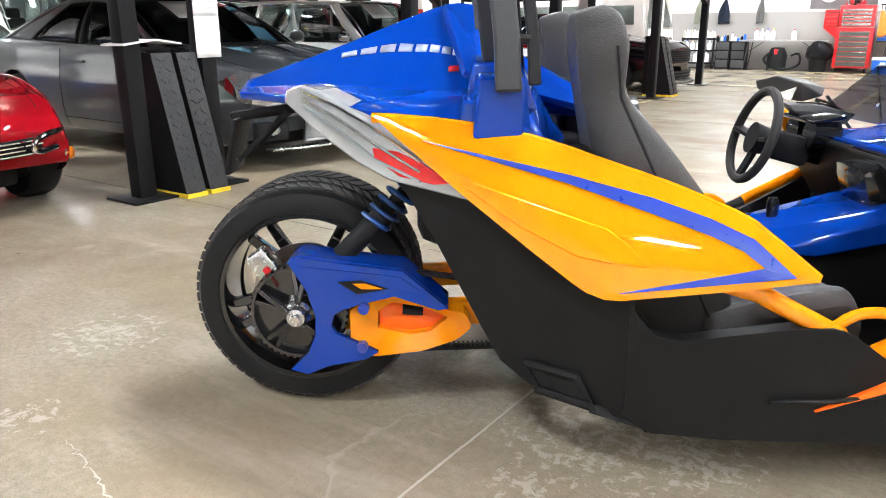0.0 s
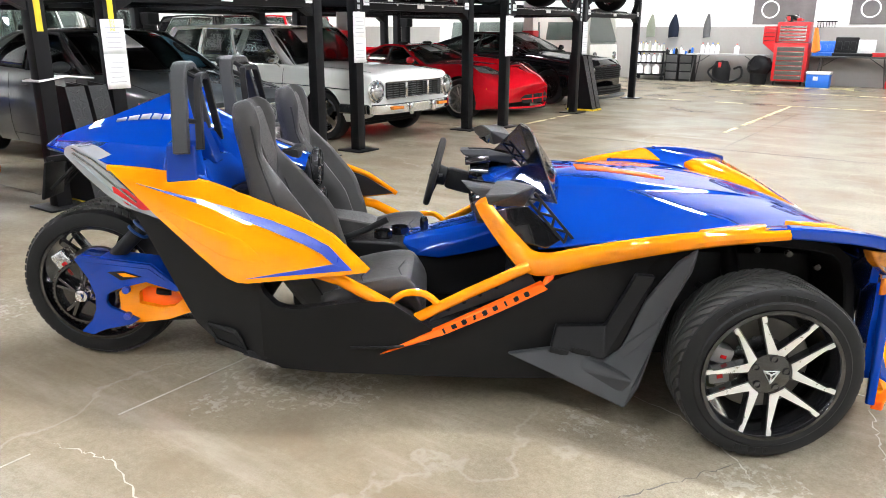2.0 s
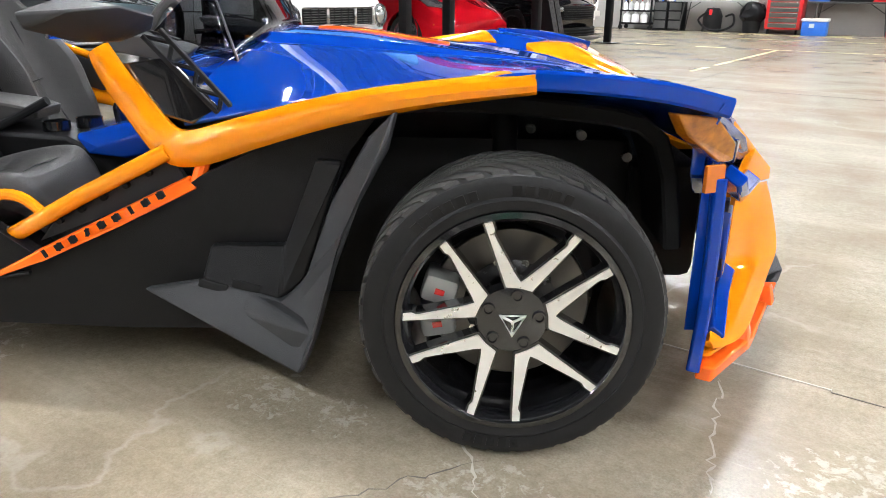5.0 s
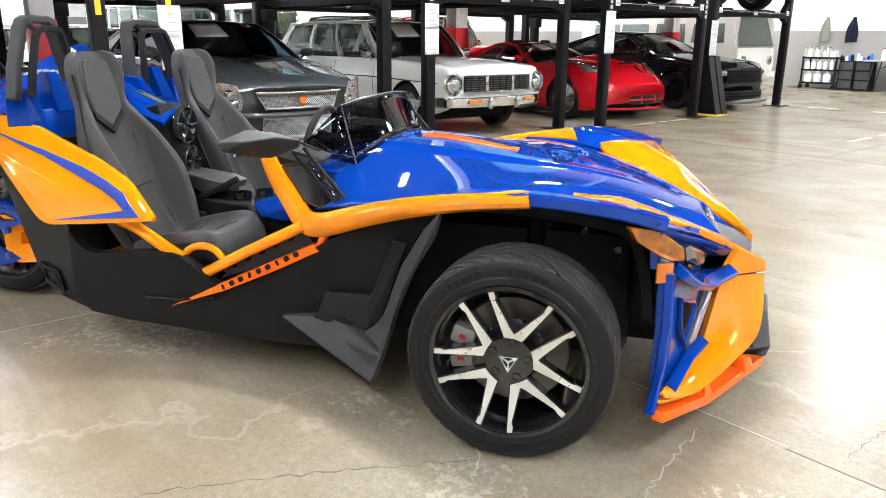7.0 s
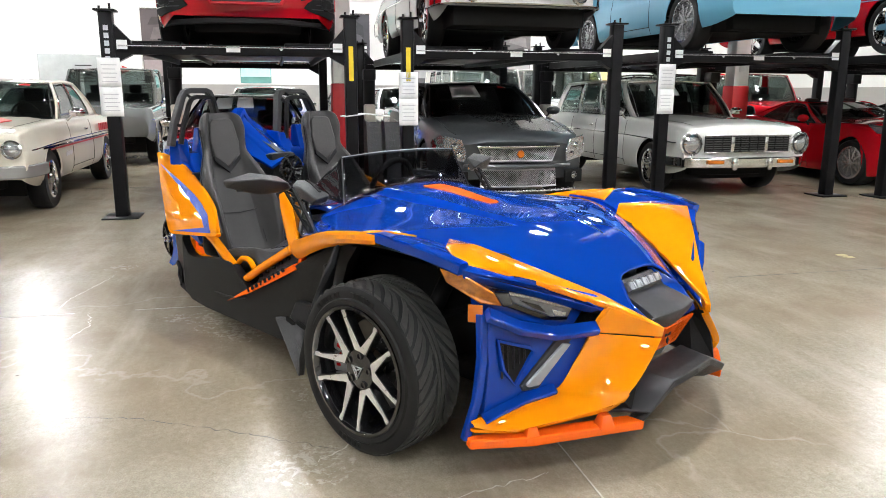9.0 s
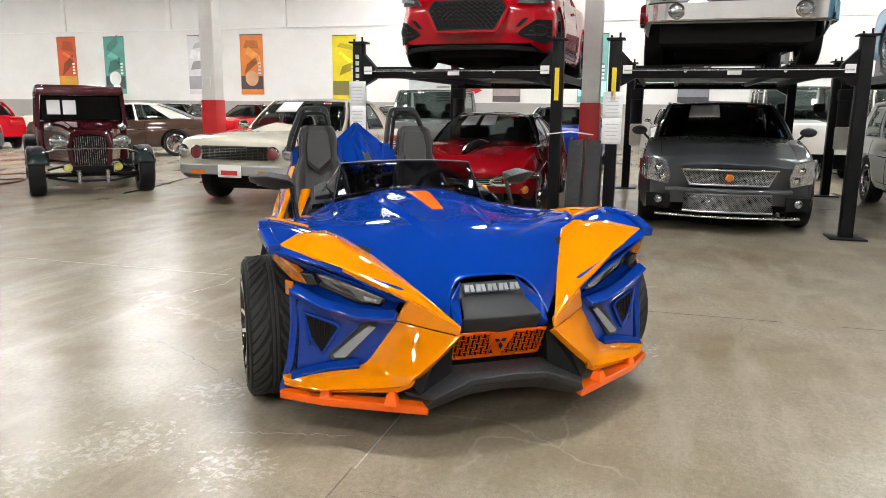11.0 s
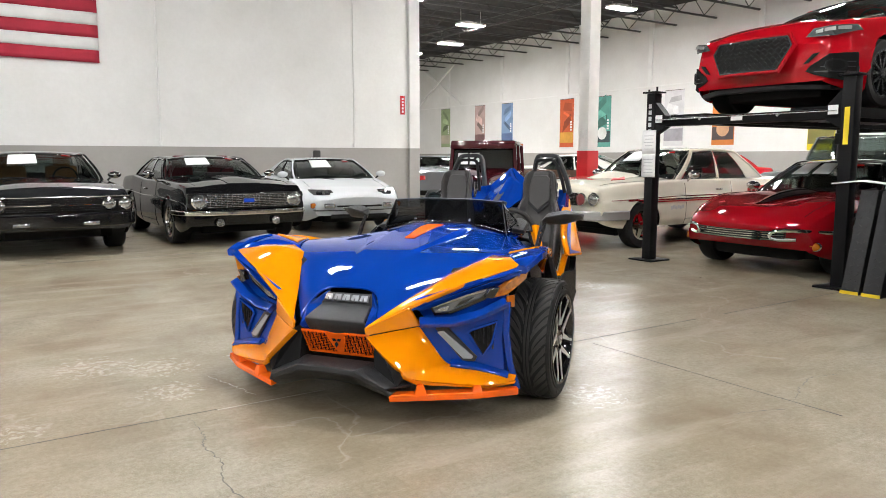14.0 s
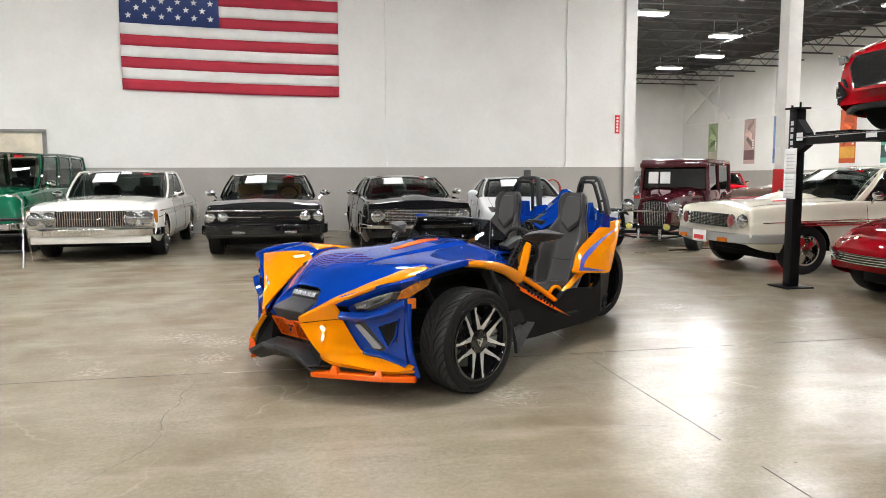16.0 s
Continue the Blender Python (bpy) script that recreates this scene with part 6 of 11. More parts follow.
car("black vintage saloon in the back row", place(-8.6, 9.6, 0, 0), P_BLACK, 4.7, 1.8, ((0, 0.9), (-0.1, 1.05), (-1.5, 1.12), (-4.7, 1.0)), 0.35, (-0.8, -3.6), 0.36, 0.18, "steel", (-1.5, -1.8, -3.6, -4.4), 1.72, papers=False, roof_w=0.8)
car("red classic pickup in the back row", place(-8.8, 11.9, 0, 0), P_RED, 4.9, 1.85, ((0, 0.85), (-0.1, 1.0), (-1.5, 1.08), (-4.9, 1.0)), 0.4, (-0.9, -3.7), 0.36, 0.2, "steel", (-1.5, -1.9, -2.8, -2.95), 1.75, pillars=(), papers=False, roof_w=0.8, name="pickup_truck")
for a, b, p_, l_ in ((-15.5, -14.5, P_BROWN, "brown classic saloon in the far row"), (-15.5, -6.0, P_SILVER, "silver saloon in the far row"), (-15.8, 3.0, P_BLACK, "black saloon in the far row"), (-15.8, 6.5, P_WHITE, "white saloon in the far row"), (-15.0, -18.5, P_CREAM, "tan saloon in the far row")):
    car(l_, place(a, b), p_, 4.8, 1.85, MUSCLE, papers=False, interior=False)

# ---- the three-wheeler ----
BLUE = car_paint("gloss_blue", (0.0025, 0.036, 0.27))
ORANGE = car_paint("gloss_orange", (0.78, 0.238, 0.0009))
LIP_ORANGE = car_paint("gloss_red_orange", (0.88, 0.13, 0.008))
STRIPE_BLUE = mat("stripe_blue", (0.012, 0.04, 0.29), 0.3, coat=0.6, vary=0.05)
TUB = mat("textured_black_plastic", (0.0065, 0.0065, 0.007), 0.42, vary=0.15, grain=0.35, grain_scale=420)
GREY_PLASTIC = mat("satin_grey_plastic", (0.031, 0.032, 0.034), 0.45, vary=0.12, grain=0.3, grain_scale=420)
SEAT_CLOTH = mat("seat_vinyl", (0.046, 0.0445, 0.044), 0.38, vary=0.25, grain=0.5, grain_scale=330)
SEAT_DARK = mat("seat_insert", (0.016, 0.016, 0.017), 0.5, vary=0.12, grain=0.3, grain_scale=330)
GLOSS_BLACK = mat("gloss_black", (0.008, 0.008, 0.009), 0.12, coat=1.0, vary=0.1)
MACHINED = mat("machined_alloy", (0.82, 0.82, 0.81), 0.3, 0.75, vary=0.05)
DISC = mat("brake_disc", (0.13, 0.125, 0.12), 0.35, 1.0, vary=0.15)
SMOKE = glass_mat("smoke_screen", (0.4, 0.41, 0.43), 0.9)
TYRE_MARK = mat("raised_rubber", (0.012, 0.012, 0.012), 0.3)
TREAD = mat("tread_rubber", (0.046, 0.045, 0.043), 0.62, vary=0.3)
LETTER = mat("silver_lettering", (0.3, 0.33, 0.42), 0.35, 0.5)
TAIL_LENS = mat("tail_lens", (0.4, 0.41, 0.43), 0.12, 0.35, coat=1.0, vary=0.12, scale=4)
WHITE_LENS = mat("frosted_lamp", (0.15, 0.155, 0.165), 0.2, 0.3, coat=1.0, vary=0.4, scale=30)
MARKER_AMBER = mat("smoked_amber_lens", (0.4, 0.13, 0.007), 0.12, coat=1.0, vary=0.6, scale=40)
DRL = mat("running_lamp", (0.25, 0.27, 0.29), 0.15, coat=1.0, vary=0.1)

for m_, k_ in ((TUB, 0.2), (SEAT_CLOTH, 0.32), (TYRE, 0.22), (GREY_PLASTIC, 0.3)):
    m_.node_tree.nodes["Principled BSDF"].inputs["Specular IOR Level"].default_value = k_

sling = thing("three_wheeler", "blue and orange open two-seat three-wheeled roadster", "roadster")


def sub(name, bm, material, parent=None, label="", thick=0.0, bevel=0.0, smooth=35.0):
    o = part(name, bm, material, parent or sling, label, smooth)
    if thick:
        shell(o, thick, bevel)
    elif bevel:
        w = o.modifiers.new("edge", "BEVEL")
        w.width, w.segments, w.limit_method, w.angle_limit = bevel, 2, "ANGLE", radians(35)
    return o


def my(p, s):
    """The point on the chosen side: s 1 for the left, -1 for the right."""
    return Vector((p[0], s * p[1], p[2]))


# wheels
def tread(bm, r, half, rows, n, slant, block):
    """Raised rubber blocks round the tyre, slanted like a directional tread."""
    for j in range(rows):
        y = -half + (j + 0.5) * 2 * half / rows
        for k in range(n):
            q = 2 * math.pi * (k + 0.5 * (j % 2)) / n
            lean = slant * (1 if y > 0 else -1)
            vs = bmesh.ops.create_cube(bm, size=1.0)["verts"]
            fall = 0.012 * (abs(y) / half) ** 3
            for v in vs:
                yy = v.co.y * 2 * half / rows * 0.86
                a = q + (v.co.x * block + lean * yy) / r
                rad = r - fall + v.co.z * 0.014
                v.co = Vector((rad * math.cos(a), y + yy, rad * math.sin(a)))


def directional_tread(bm, r, half):
    """Long curved lugs sweeping from two centre ribs to the shoulders."""
    n, steps = 40, 6
    for side in (1, -1):
        for k in range(n):
            rows_ = []
            start = 0.02 if k % 2 else 0.03
            for i in range(steps + 1):
                f = i / steps
                y = start + (half - start) * f
                q = 2 * math.pi * k / n + 0.36 * f ** 0.75 + (0.04 if side > 0 else 0.0)
                wide = 2 * math.pi / n * (0.26 + 0.09 * f)
                top_ = r - 0.004 * (y / half) ** 2 - 0.02 * max(0.0, (y - half * 0.86) / (half * 0.14)) ** 2
                rows_.append([bm.verts.new((rad * math.cos(q + d), side * y, rad * math.sin(q + d))) for rad, d in ((top_ - 0.01, -wide * 1.1), (top_, -wide), (top_, wide), (top_ - 0.01, wide * 1.1))])
            for a_, b_ in zip(rows_, rows_[1:]):
                for j in range(3):
                    bm.faces.new((a_[j], a_[j + 1], b_[j + 1], b_[j]))
            for end in (rows_[0], rows_[-1]):
                bm.faces.new(end)
    for y0, y1 in ((-0.015, -0.003), (0.003, 0.015)):
        lathe(bm, [(r - 0.008, y0), (r, y0 + 0.001), (r, y1 - 0.001), (r - 0.008, y1)], 80)


def front_wheel(s):
    R, W = 0.33, 0.225
    w = thing("w", "", "")
    w.name = "front_wheel"
    for k_ in list(w.keys()):
        del w[k_]
    w.parent = sling
    w.matrix_basis = pose(2.667, s * 0.855, R, 0, 0, 0 if s > 0 else 180)
    bm = bmesh.new()
    h = W / 2
    lathe(bm, [(0.232, h - 0.012), (0.243, h + 0.002), (0.262, h + 0.004), (0.268, h - 0.002), (0.292, h), (0.308, h - 0.008), (0.315, h - 0.026), (0.317, 0), (0.315, -h + 0.026), (0.308, -h + 0.008), (0.29, -h), (0.235, -h)], 64)
    ty = sub("tyre", bm, TYRE, w)
    bm = bmesh.new()
    directional_tread(bm, 0.3205, 0.108)
    tagged(sub("tread", bm, TREAD, ty), kind="stuff")
    for start, count in ((112, 5), (74, 6), (290, 5)):
        for k in range(count):
            q0, q1 = radians(start - 5.2 * k), radians(start - 5.2 * k - 3.4)
            bm = bmesh.new()
            plate(bm, [(r_ * math.cos(q), y_, r_ * math.sin(q)) for r_, y_, q in ((0.272, h - 0.004, q0), (0.291, h - 0.002, q0), (0.291, h - 0.002, q1), (0.272, h - 0.004, q1))], (0, 0.0045, 0))
            sub("tyre_mark", bm, TYRE_MARK, ty, smooth=0)
    bm = bmesh.new()
    lathe(bm, [(0.236, h - 0.006), (0.24, h + 0.006), (0.228, h + 0.008), (0.22, h - 0.004), (0.214, h - 0.05), (0.2, -h)], 64)
    sub("rim", bm, GLOSS_BLACK, w)
    bm = bmesh.new()
    lathe(bm, [(0.0, h - 0.012), (0.03, h - 0.014), (0.072, h - 0.022), (0.078, h - 0.05), (0.05, h - 0.06)], 32)
    hub = sub("hub", bm, GLOSS_BLACK, w)
    bm = bmesh.new()
    corner = [Vector((0.03 * math.cos(q), h - 0.009, 0.03 * math.sin(q))) for q in (radians(-90), radians(30), radians(150))]
    tube(bm, corner, 0.0035, 5, closed=True)
    for p in corner:
        tube(bm, [Vector((0, h - 0.006, 0.002)), p], 0.003, 5)
    sub("cap_mark", bm, MACHINED, hub, "small silver triangular cap mark")
    for k in range(5):
        q = radians(99 + 72 * k)
        bm = bmesh.new()
        lathe(bm, [(0.009, 0.0), (0.0135, 0.0), (0.0135, -0.02)], 14)
        cyl(bm, (0, -0.02, 0), (0, -0.004, 0), 0.008, 6)
        bmesh.ops.transform(bm, verts=bm.verts, matrix=Matrix.Translation((0.056 * math.cos(q), h - 0.012, 0.056 * math.sin(q))))
        sub("wheel_nut", bm, GLOSS_BLACK, hub)

    def polar(r_, deg, y_):
        return Vector((r_ * math.cos(radians(deg)), y_, r_ * math.sin(radians(deg))))

    def vee(c_, grow, y_):
        """Outline of one V of two spokes: a broad root at the hub, arms that taper and widen again at the rim."""
        arm = []
        for r_, w_ in ((0.1, 0.0265), (0.12, 0.0215), (0.145, 0.0165), (0.175, 0.0115), (0.192, 0.0095), (0.199, 0.0098), (0.207, 0.0145), (0.2245, 0.0155)):
            f_ = (r_ - 0.077) / 0.1475
            arm.append((r_, 20.5 + 4.8 * f_ - math.degrees((w_ + grow) / r_)))
        out_ = 25.3 + math.degrees(grow / 0.2245)
        root = 20.5 + math.degrees(grow / 0.077)
        ring = [(0.2245, out_), (0.077 - grow, root), (0.0745 - grow, 0.0), (0.077 - grow, -root), (0.2245, -out_)]
        ring += [(r_, -d_) for r_, d_ in arm[::-1]] + [(0.088 + grow, 0.0)] + arm
        drop = lambda r_: y_ - 0.02 * (1 - (r_ - 0.07) / 0.155)
        return [polar(r_, c_ + d_, drop(r_)) for r_, d_ in ring]
    for k in range(5):
        sub("spoke_face", plate(bmesh.new(), vee(99 + 72 * k, 0.0, h + 0.001), (0, 0.004, 0)), MACHINED, w, "bright machined face of a V-shaped spoke", smooth=20)
        sub("spoke", plate(bmesh.new(), vee(99 + 72 * k, 0.004, h), (0, -0.034, 0)), GLOSS_BLACK, w, smooth=20)
    bm = bmesh.new()
    lathe(bm, [(0.095, 0.0), (0.168, 0.0), (0.172, -0.004), (0.172, -0.022), (0.168, -0.026), (0.06, -0.026)], 48)
    disc = sub("brake_disc", bm, DISC, w)
    bm = bmesh.new()
    lathe(bm, [(0.055, 0.012), (0.085, 0.01), (0.1, 0.002), (0.1, -0.01)], 36)
    hat = sub("disc_hat", bm, DARK_ALLOY, disc)
    for k in range(10):
        bm = bmesh.new()
        q = 2 * math.pi * k / 10
        cyl(bm, (0.098 * math.cos(q), -0.004, 0.098 * math.sin(q)), (0.098 * math.cos(q), 0.006, 0.098 * math.sin(q)), 0.008, 10)
        sub("disc_rivet", bm, ALLOY, disc)
    for q in (radians(17 if s < 0 else 163), radians(-10 if s < 0 else 190)):
        bm = bmesh.new()
        box(bm, (0.158 * math.cos(q), 0.012, 0.158 * math.sin(q)), (0.075, 0.09, 0.062), (0, -math.degrees(q), 0), bevel=0.012)
        cal = sub("caliper", bm, P_SILVER, w, "silver brake caliper")
        bm = bmesh.new()
        box(bm, (0.158 * math.cos(q), 0.06, 0.158 * math.sin(q)), (0.02, 0.004, 0.012), (0, -math.degrees(q), 0))
        sub("caliper_mark", bm, LAMP_RED, cal, "small red mark", smooth=0)


for s in (1, -1):
    front_wheel(s)

rw = new("rear_wheel")
rw.parent = sling
rw.matrix_basis = pose(0, 0, 0.35, 0, 0, 180)
bm = bmesh.new()
lathe(bm, [(0.258, 0.142), (0.27, 0.156), (0.3, 0.158), (0.325, 0.15), (0.337, 0.13), (0.339, 0.06), (0.34, 0), (0.339, -0.06), (0.337, -0.13), (0.325, -0.15), (0.27, -0.156), (0.258, -0.142)], 64)
ty = sub("tyre", bm, TYRE, rw)
bm = bmesh.new()
tread(bm, 0.342, 0.135, 4, 62, 0.5, 0.027)
tagged(sub("tread", bm, TREAD, ty), kind="stuff")
for sd_ in (1, -1):
    bm = bmesh.new()
    lathe(bm, [(0.262, sd_ * 0.143), (0.266, sd_ * 0.152), (0.252, sd_ * 0.154), (0.245, sd_ * 0.13), (0.24, sd_ * 0.02)], 64)
    sub("rim", bm, GLOSS_BLACK, rw)
for k in range(10):
    q = 2 * math.pi * k / 10 + (0.16 if k % 2 else -0.16)
    a = Vector((math.cos(q), 0, math.sin(q)))
    b = Vector((-math.sin(q), 0, math.cos(q)))
    p0, p1 = a * 0.06 + Vector((0, 0.06, 0)), a * 0.25 + Vector((0, 0.1, 0))
    bm = bmesh.new()
    plate(bm, [p0 + b * 0.02, p1 + b * 0.014, p1 - b * 0.014, p0 - b * 0.02], (0, -0.03, 0))
    sub("spoke", bm, GLOSS_BLACK, rw, bevel=0.004)
bm = bmesh.new()
lathe(bm, [(0, 0.1), (0.05, 0.1), (0.07, 0.08), (0.07, -0.08), (0, -0.1)], 28)
sub("hub", bm, DARK_ALLOY, rw)
bm = bmesh.new()
lathe(bm, [(0.05, 0.225), (0.138, 0.225), (0.138, 0.275), (0.13, 0.275), (0.126, 0.245), (0.05, 0.245)], 48)
spr = sub("drive_pulley", bm, GLOSS_BLACK, rw)
for k in range(44):
    q = 2 * math.pi * k / 44
    bm = bmesh.new()
    box(bm, (0.14 * math.cos(q), 0.25, 0.14 * math.sin(q)), (0.008, 0.046, 0.009), (0, -math.degrees(q), 0))
    if k == 0:
        tooth = sub("tooth", bm, GLOSS_BLACK, spr, smooth=0)
    else:
        bm.free()
        again(tooth, spr, Matrix.Rotation(-q, 4, "Y"))
for k in range(5):
    q = 2 * math.pi * k / 5 + 0.4
    for d in (-0.14, 0.14):
        bm = bmesh.new()
        a0, a1 = q, q + d
        tube(bm, [(0.035 * math.cos(a0), 0.285, 0.035 * math.sin(a0)), (0.128 * math.cos(a1), 0.262, 0.128 * math.sin(a1))], 0.011, flat=(0.016, 0.02), up=(0, 1, 0))
        sub("pulley_spoke", bm, GLOSS_BLACK, spr, bevel=0.003)
bm = bmesh.new()
lathe(bm, [(0, 0.335), (0.014, 0.335), (0.016, 0.318), (0.026, 0.315), (0.03, 0.29), (0.04, 0.28), (0.04, 0.1)], 20)
sub("axle_nut", bm, ALLOY, rw, "silver axle nut")
bm = bmesh.new()
lathe(bm, [(0.07, 0.12), (0.168, 0.12), (0.168, 0.112), (0.07, 0.112)], 40)
sub("brake_disc", bm, mat("rear_disc", (0.3, 0.26, 0.23), 0.3, 1.0, vary=0.2), rw)
bm = bmesh.new()
box(bm, (0.1, 0.2, 0.12), (0.07, 0.07, 0.11), (0, 35, 0), bevel=0.012)
rcal = sub("caliper", bm, ALLOY, rw, "grey brake caliper with a red pad")
sub("pad", box(bmesh.new(), (0.078, 0.22, 0.098), (0.02, 0.05, 0.07), (0, 35, 0), bevel=0.004), LAMP_RED, rcal)
bm = bmesh.new()
plate(bm, [(0.02, 0.24, 0.03), (0.1, 0.24, 0.02), (0.115, 0.24, 0.07), (0.06, 0.24, 0.1), (0.02, 0.24, 0.08)], (0, -0.01, 0))
sub("torque_plate", bm, ALLOY, rw, "pale metal plate behind the pulley", bevel=0.003)

# swingarm, guard, belt and shock
def ring2(pts, y):
    return [(x, y, z) for x, z in pts]


swing = new("swingarm")
swing.parent = sling
bm = bmesh.new()
OUT = [(0.15, 0.36), (0.18, 0.385), (0.253, 0.411), (0.311, 0.405), (0.424, 0.368), (0.481, 0.358), (0.505, 0.317), (0.46, 0.275), (0.361, 0.238), (0.224, 0.219), (0.165, 0.228), (0.15, 0.28)]
CUT = [(0.231, 0.355), (0.271, 0.382), (0.367, 0.367), (0.433, 0.337), (0.383, 0.295), (0.324, 0.284), (0.228, 0.303)]


def ringed(bm, outer, inner, y0, y1, n=44):
    """A plate with a hole: outer and inner outlines resampled to the same count."""
    def resample(pts):
        pts = [Vector((x, 0, z)) for x, z in pts]
        c = sum(pts, Vector()) / len(pts)
        ang = sorted(((math.atan2((p - c).z, (p - c).x), p) for p in pts), key=lambda q: q[0])
        closed = [p for _, p in ang]
        lens = [0.0]
        for i in range(len(closed)):
            lens.append(lens[-1] + (closed[(i + 1) % len(closed)] - closed[i]).length)
        out = []
        for k in range(n):
            d = lens[-1] * k / n
            i = max(j for j in range(len(closed)) if lens[j] <= d + 1e-9)
            f = (d - lens[i]) / max(lens[i + 1] - lens[i], 1e-9)
            out.append(closed[i].lerp(closed[(i + 1) % len(closed)], f))
        return out
    o, i_ = resample(outer), resample(inner)
    loops = [[bm.verts.new((p.x, y, p.z)) for p in pts] for pts, y in ((o, y0), (i_, y0 * 0.94), (i_, y1), (o, y1))]
    for k in range(n):
        q = (k + 1) % n
        for a, b in ((0, 1), (1, 2), (2, 3), (3, 0)):
            bm.faces.new((loops[a][k], loops[a][q], loops[b][q], loops[b][k]))


ringed(bm, OUT, CUT, -0.325, -0.25)
sub("arm_cover", bm, ORANGE, swing, "orange swingarm cover with an opening", bevel=0.012)
bm = bmesh.new()
box(bm, (0.33, -0.262, 0.325), (0.2, 0.02, 0.1), bevel=0.006)
sub("arm_inner", bm, LIP_ORANGE, swing)
bm = bmesh.new()
cyl(bm, (0.3, -0.275, 0.352), (0.36, -0.275, 0.348), 0.016, 12)
sub("arm_hole", bm, UNDERBODY, swing)
bm = bmesh.new()
GUARD = [(-0.017, 0.512), (0.012, 0.525), (0.144, 0.507), (0.305, 0.488), (0.434, 0.378), (0.405, 0.372), (0.282, 0.413), (0.19, 0.39), (0.136, 0.372), (0.108, 0.355), (0.098, 0.32), (0.111, 0.297), (0.158, 0.275), (0.231, 0.24), (0.194, 0.218), (0.084, 0.195), (0.023, 0.168), (-0.026, 0.183), (0.028, 0.237), (0.051, 0.29), (0.054, 0.35), (0.033, 0.425)]
SLOT = [(0.122, 0.456), (0.189, 0.461), (0.264, 0.437), (0.177, 0.42)]
plate(bm, ring2(GUARD, -0.345), (0, 0.022, 0))
guard = sub("pulley_guard", bm, BLUE, swing, "gloss blue swingarm guard", bevel=0.006)
bm = bmesh.new()
plate(bm, ring2([(-0.017, 0.516), (0.012, 0.528), (0.144, 0.51), (0.305, 0.491), (0.434, 0.38), (0.29, 0.475), (0.14, 0.492), (0.012, 0.508)], -0.325), (0, 0.13, 0.0))
sub("guard_top", bm, BLUE, swing, bevel=0.006)
bm = bmesh.new()
plate(bm, ring2(SLOT, -0.349), (0, 0.006, 0))
sub("guard_opening", bm, UNDERBODY, guard, "dark slot in the guard")
bm = bmesh.new()
plate(bm, ring2([(0.165, 0.452), (0.2, 0.453), (0.25, 0.437), (0.19, 0.436)], -0.3515), (0, 0.004, 0))
sub("slot_filler", bm, ORANGE, guard, "orange seen in the slot", smooth=0)
bm = bmesh.new()
plate(bm, ring2([(0.0, 0.502), (0.14, 0.489), (0.3, 0.472), (0.37, 0.418), (0.28, 0.44), (0.2, 0.475), (0.1, 0.472), (0.045, 0.44)], -0.3485), (0, 0.01, 0))
sub("guard_facet", bm, BLUE, guard, "", bevel=0.003)
for x, z in ((0.194, 0.378), (0.187, 0.259)):
    bm = bmesh.new()
    cyl(bm, (x, -0.335, z), (x, -0.362, z), 0.016, 12)
    cyl(bm, (x, -0.362, z), (x, -0.366, z), 0.009, 6)
    sub("guard_bolt", bm, STRIPE_BLUE, guard)
bm = bmesh.new()
box(bm, (0.34, -0.2, 0.315), (0.6, 0.07, 0.08), (0, -3, 0), bevel=0.02)
box(bm, (0.34, 0.2, 0.315), (0.6, 0.07, 0.08), (0, -3, 0), bevel=0.02)
box(bm, (0.66, 0, 0.34), (0.12, 0.44, 0.12), bevel=0.02)
sub("arm", bm, ORANGE, swing)
bm = bmesh.new()
tube(bm, [(0.0, -0.25, 0.212), (0.3, -0.24, 0.212), (0.75, -0.22, 0.225)], 0.01, flat=(0.03, 0.012), up=(0, 0, 1))
tube(bm, [(0.0, -0.25, 0.49), (0.3, -0.24, 0.46), (0.75, -0.22, 0.4)], 0.01, flat=(0.03, 0.012), up=(0, 0, 1))
belt = sub("drive_belt", bm, TYRE, swing)
for k in range(34):
    bm = bmesh.new()
    x = 0.24 + k * 0.014
    box(bm, (x, -0.236, 0.222 + max(0, x - 0.3) * 0.029), (0.006, 0.03, 0.008))
    sub("belt_tooth", bm, TYRE, belt, smooth=0)
shock = new("shock_absorber")
shock.parent = sling
a, b = Vector((0.12, -0.24, 0.50)), Vector((0.34, -0.2, 0.72))
bm = bmesh.new()
cyl(bm, a, a.lerp(b, 0.55), 0.032, 16)
cyl(bm, a.lerp(b, 0.5), b, 0.022, 14)
sub("damper", bm, BLACK_PLASTIC, shock)
bm = bmesh.new()
d = (b - a).normalized()
xx = d.cross(Vector((0, 1, 0))).normalized()
yy = d.cross(xx)
tube(bm, [a.lerp(b, 0.45 + 0.55 * k / 60) + xx * 0.042 * math.cos(k * 0.52) + yy * 0.042 * math.sin(k * 0.52) for k in range(61)], 0.0075, 7)
sub("coil_spring", bm, mat("spring_blue", (0.006, 0.05, 0.2), 0.35, coat=0.5), shock, "blue coil spring")

# rear side panels, tail lamps
def panel_y(x, z, out=0.0):
    """How far the flat rear side panel stands out at a point of its outline."""
    return 0.52 + 0.032 * (x - 0.25) - 0.5 * (z - 0.935) + out


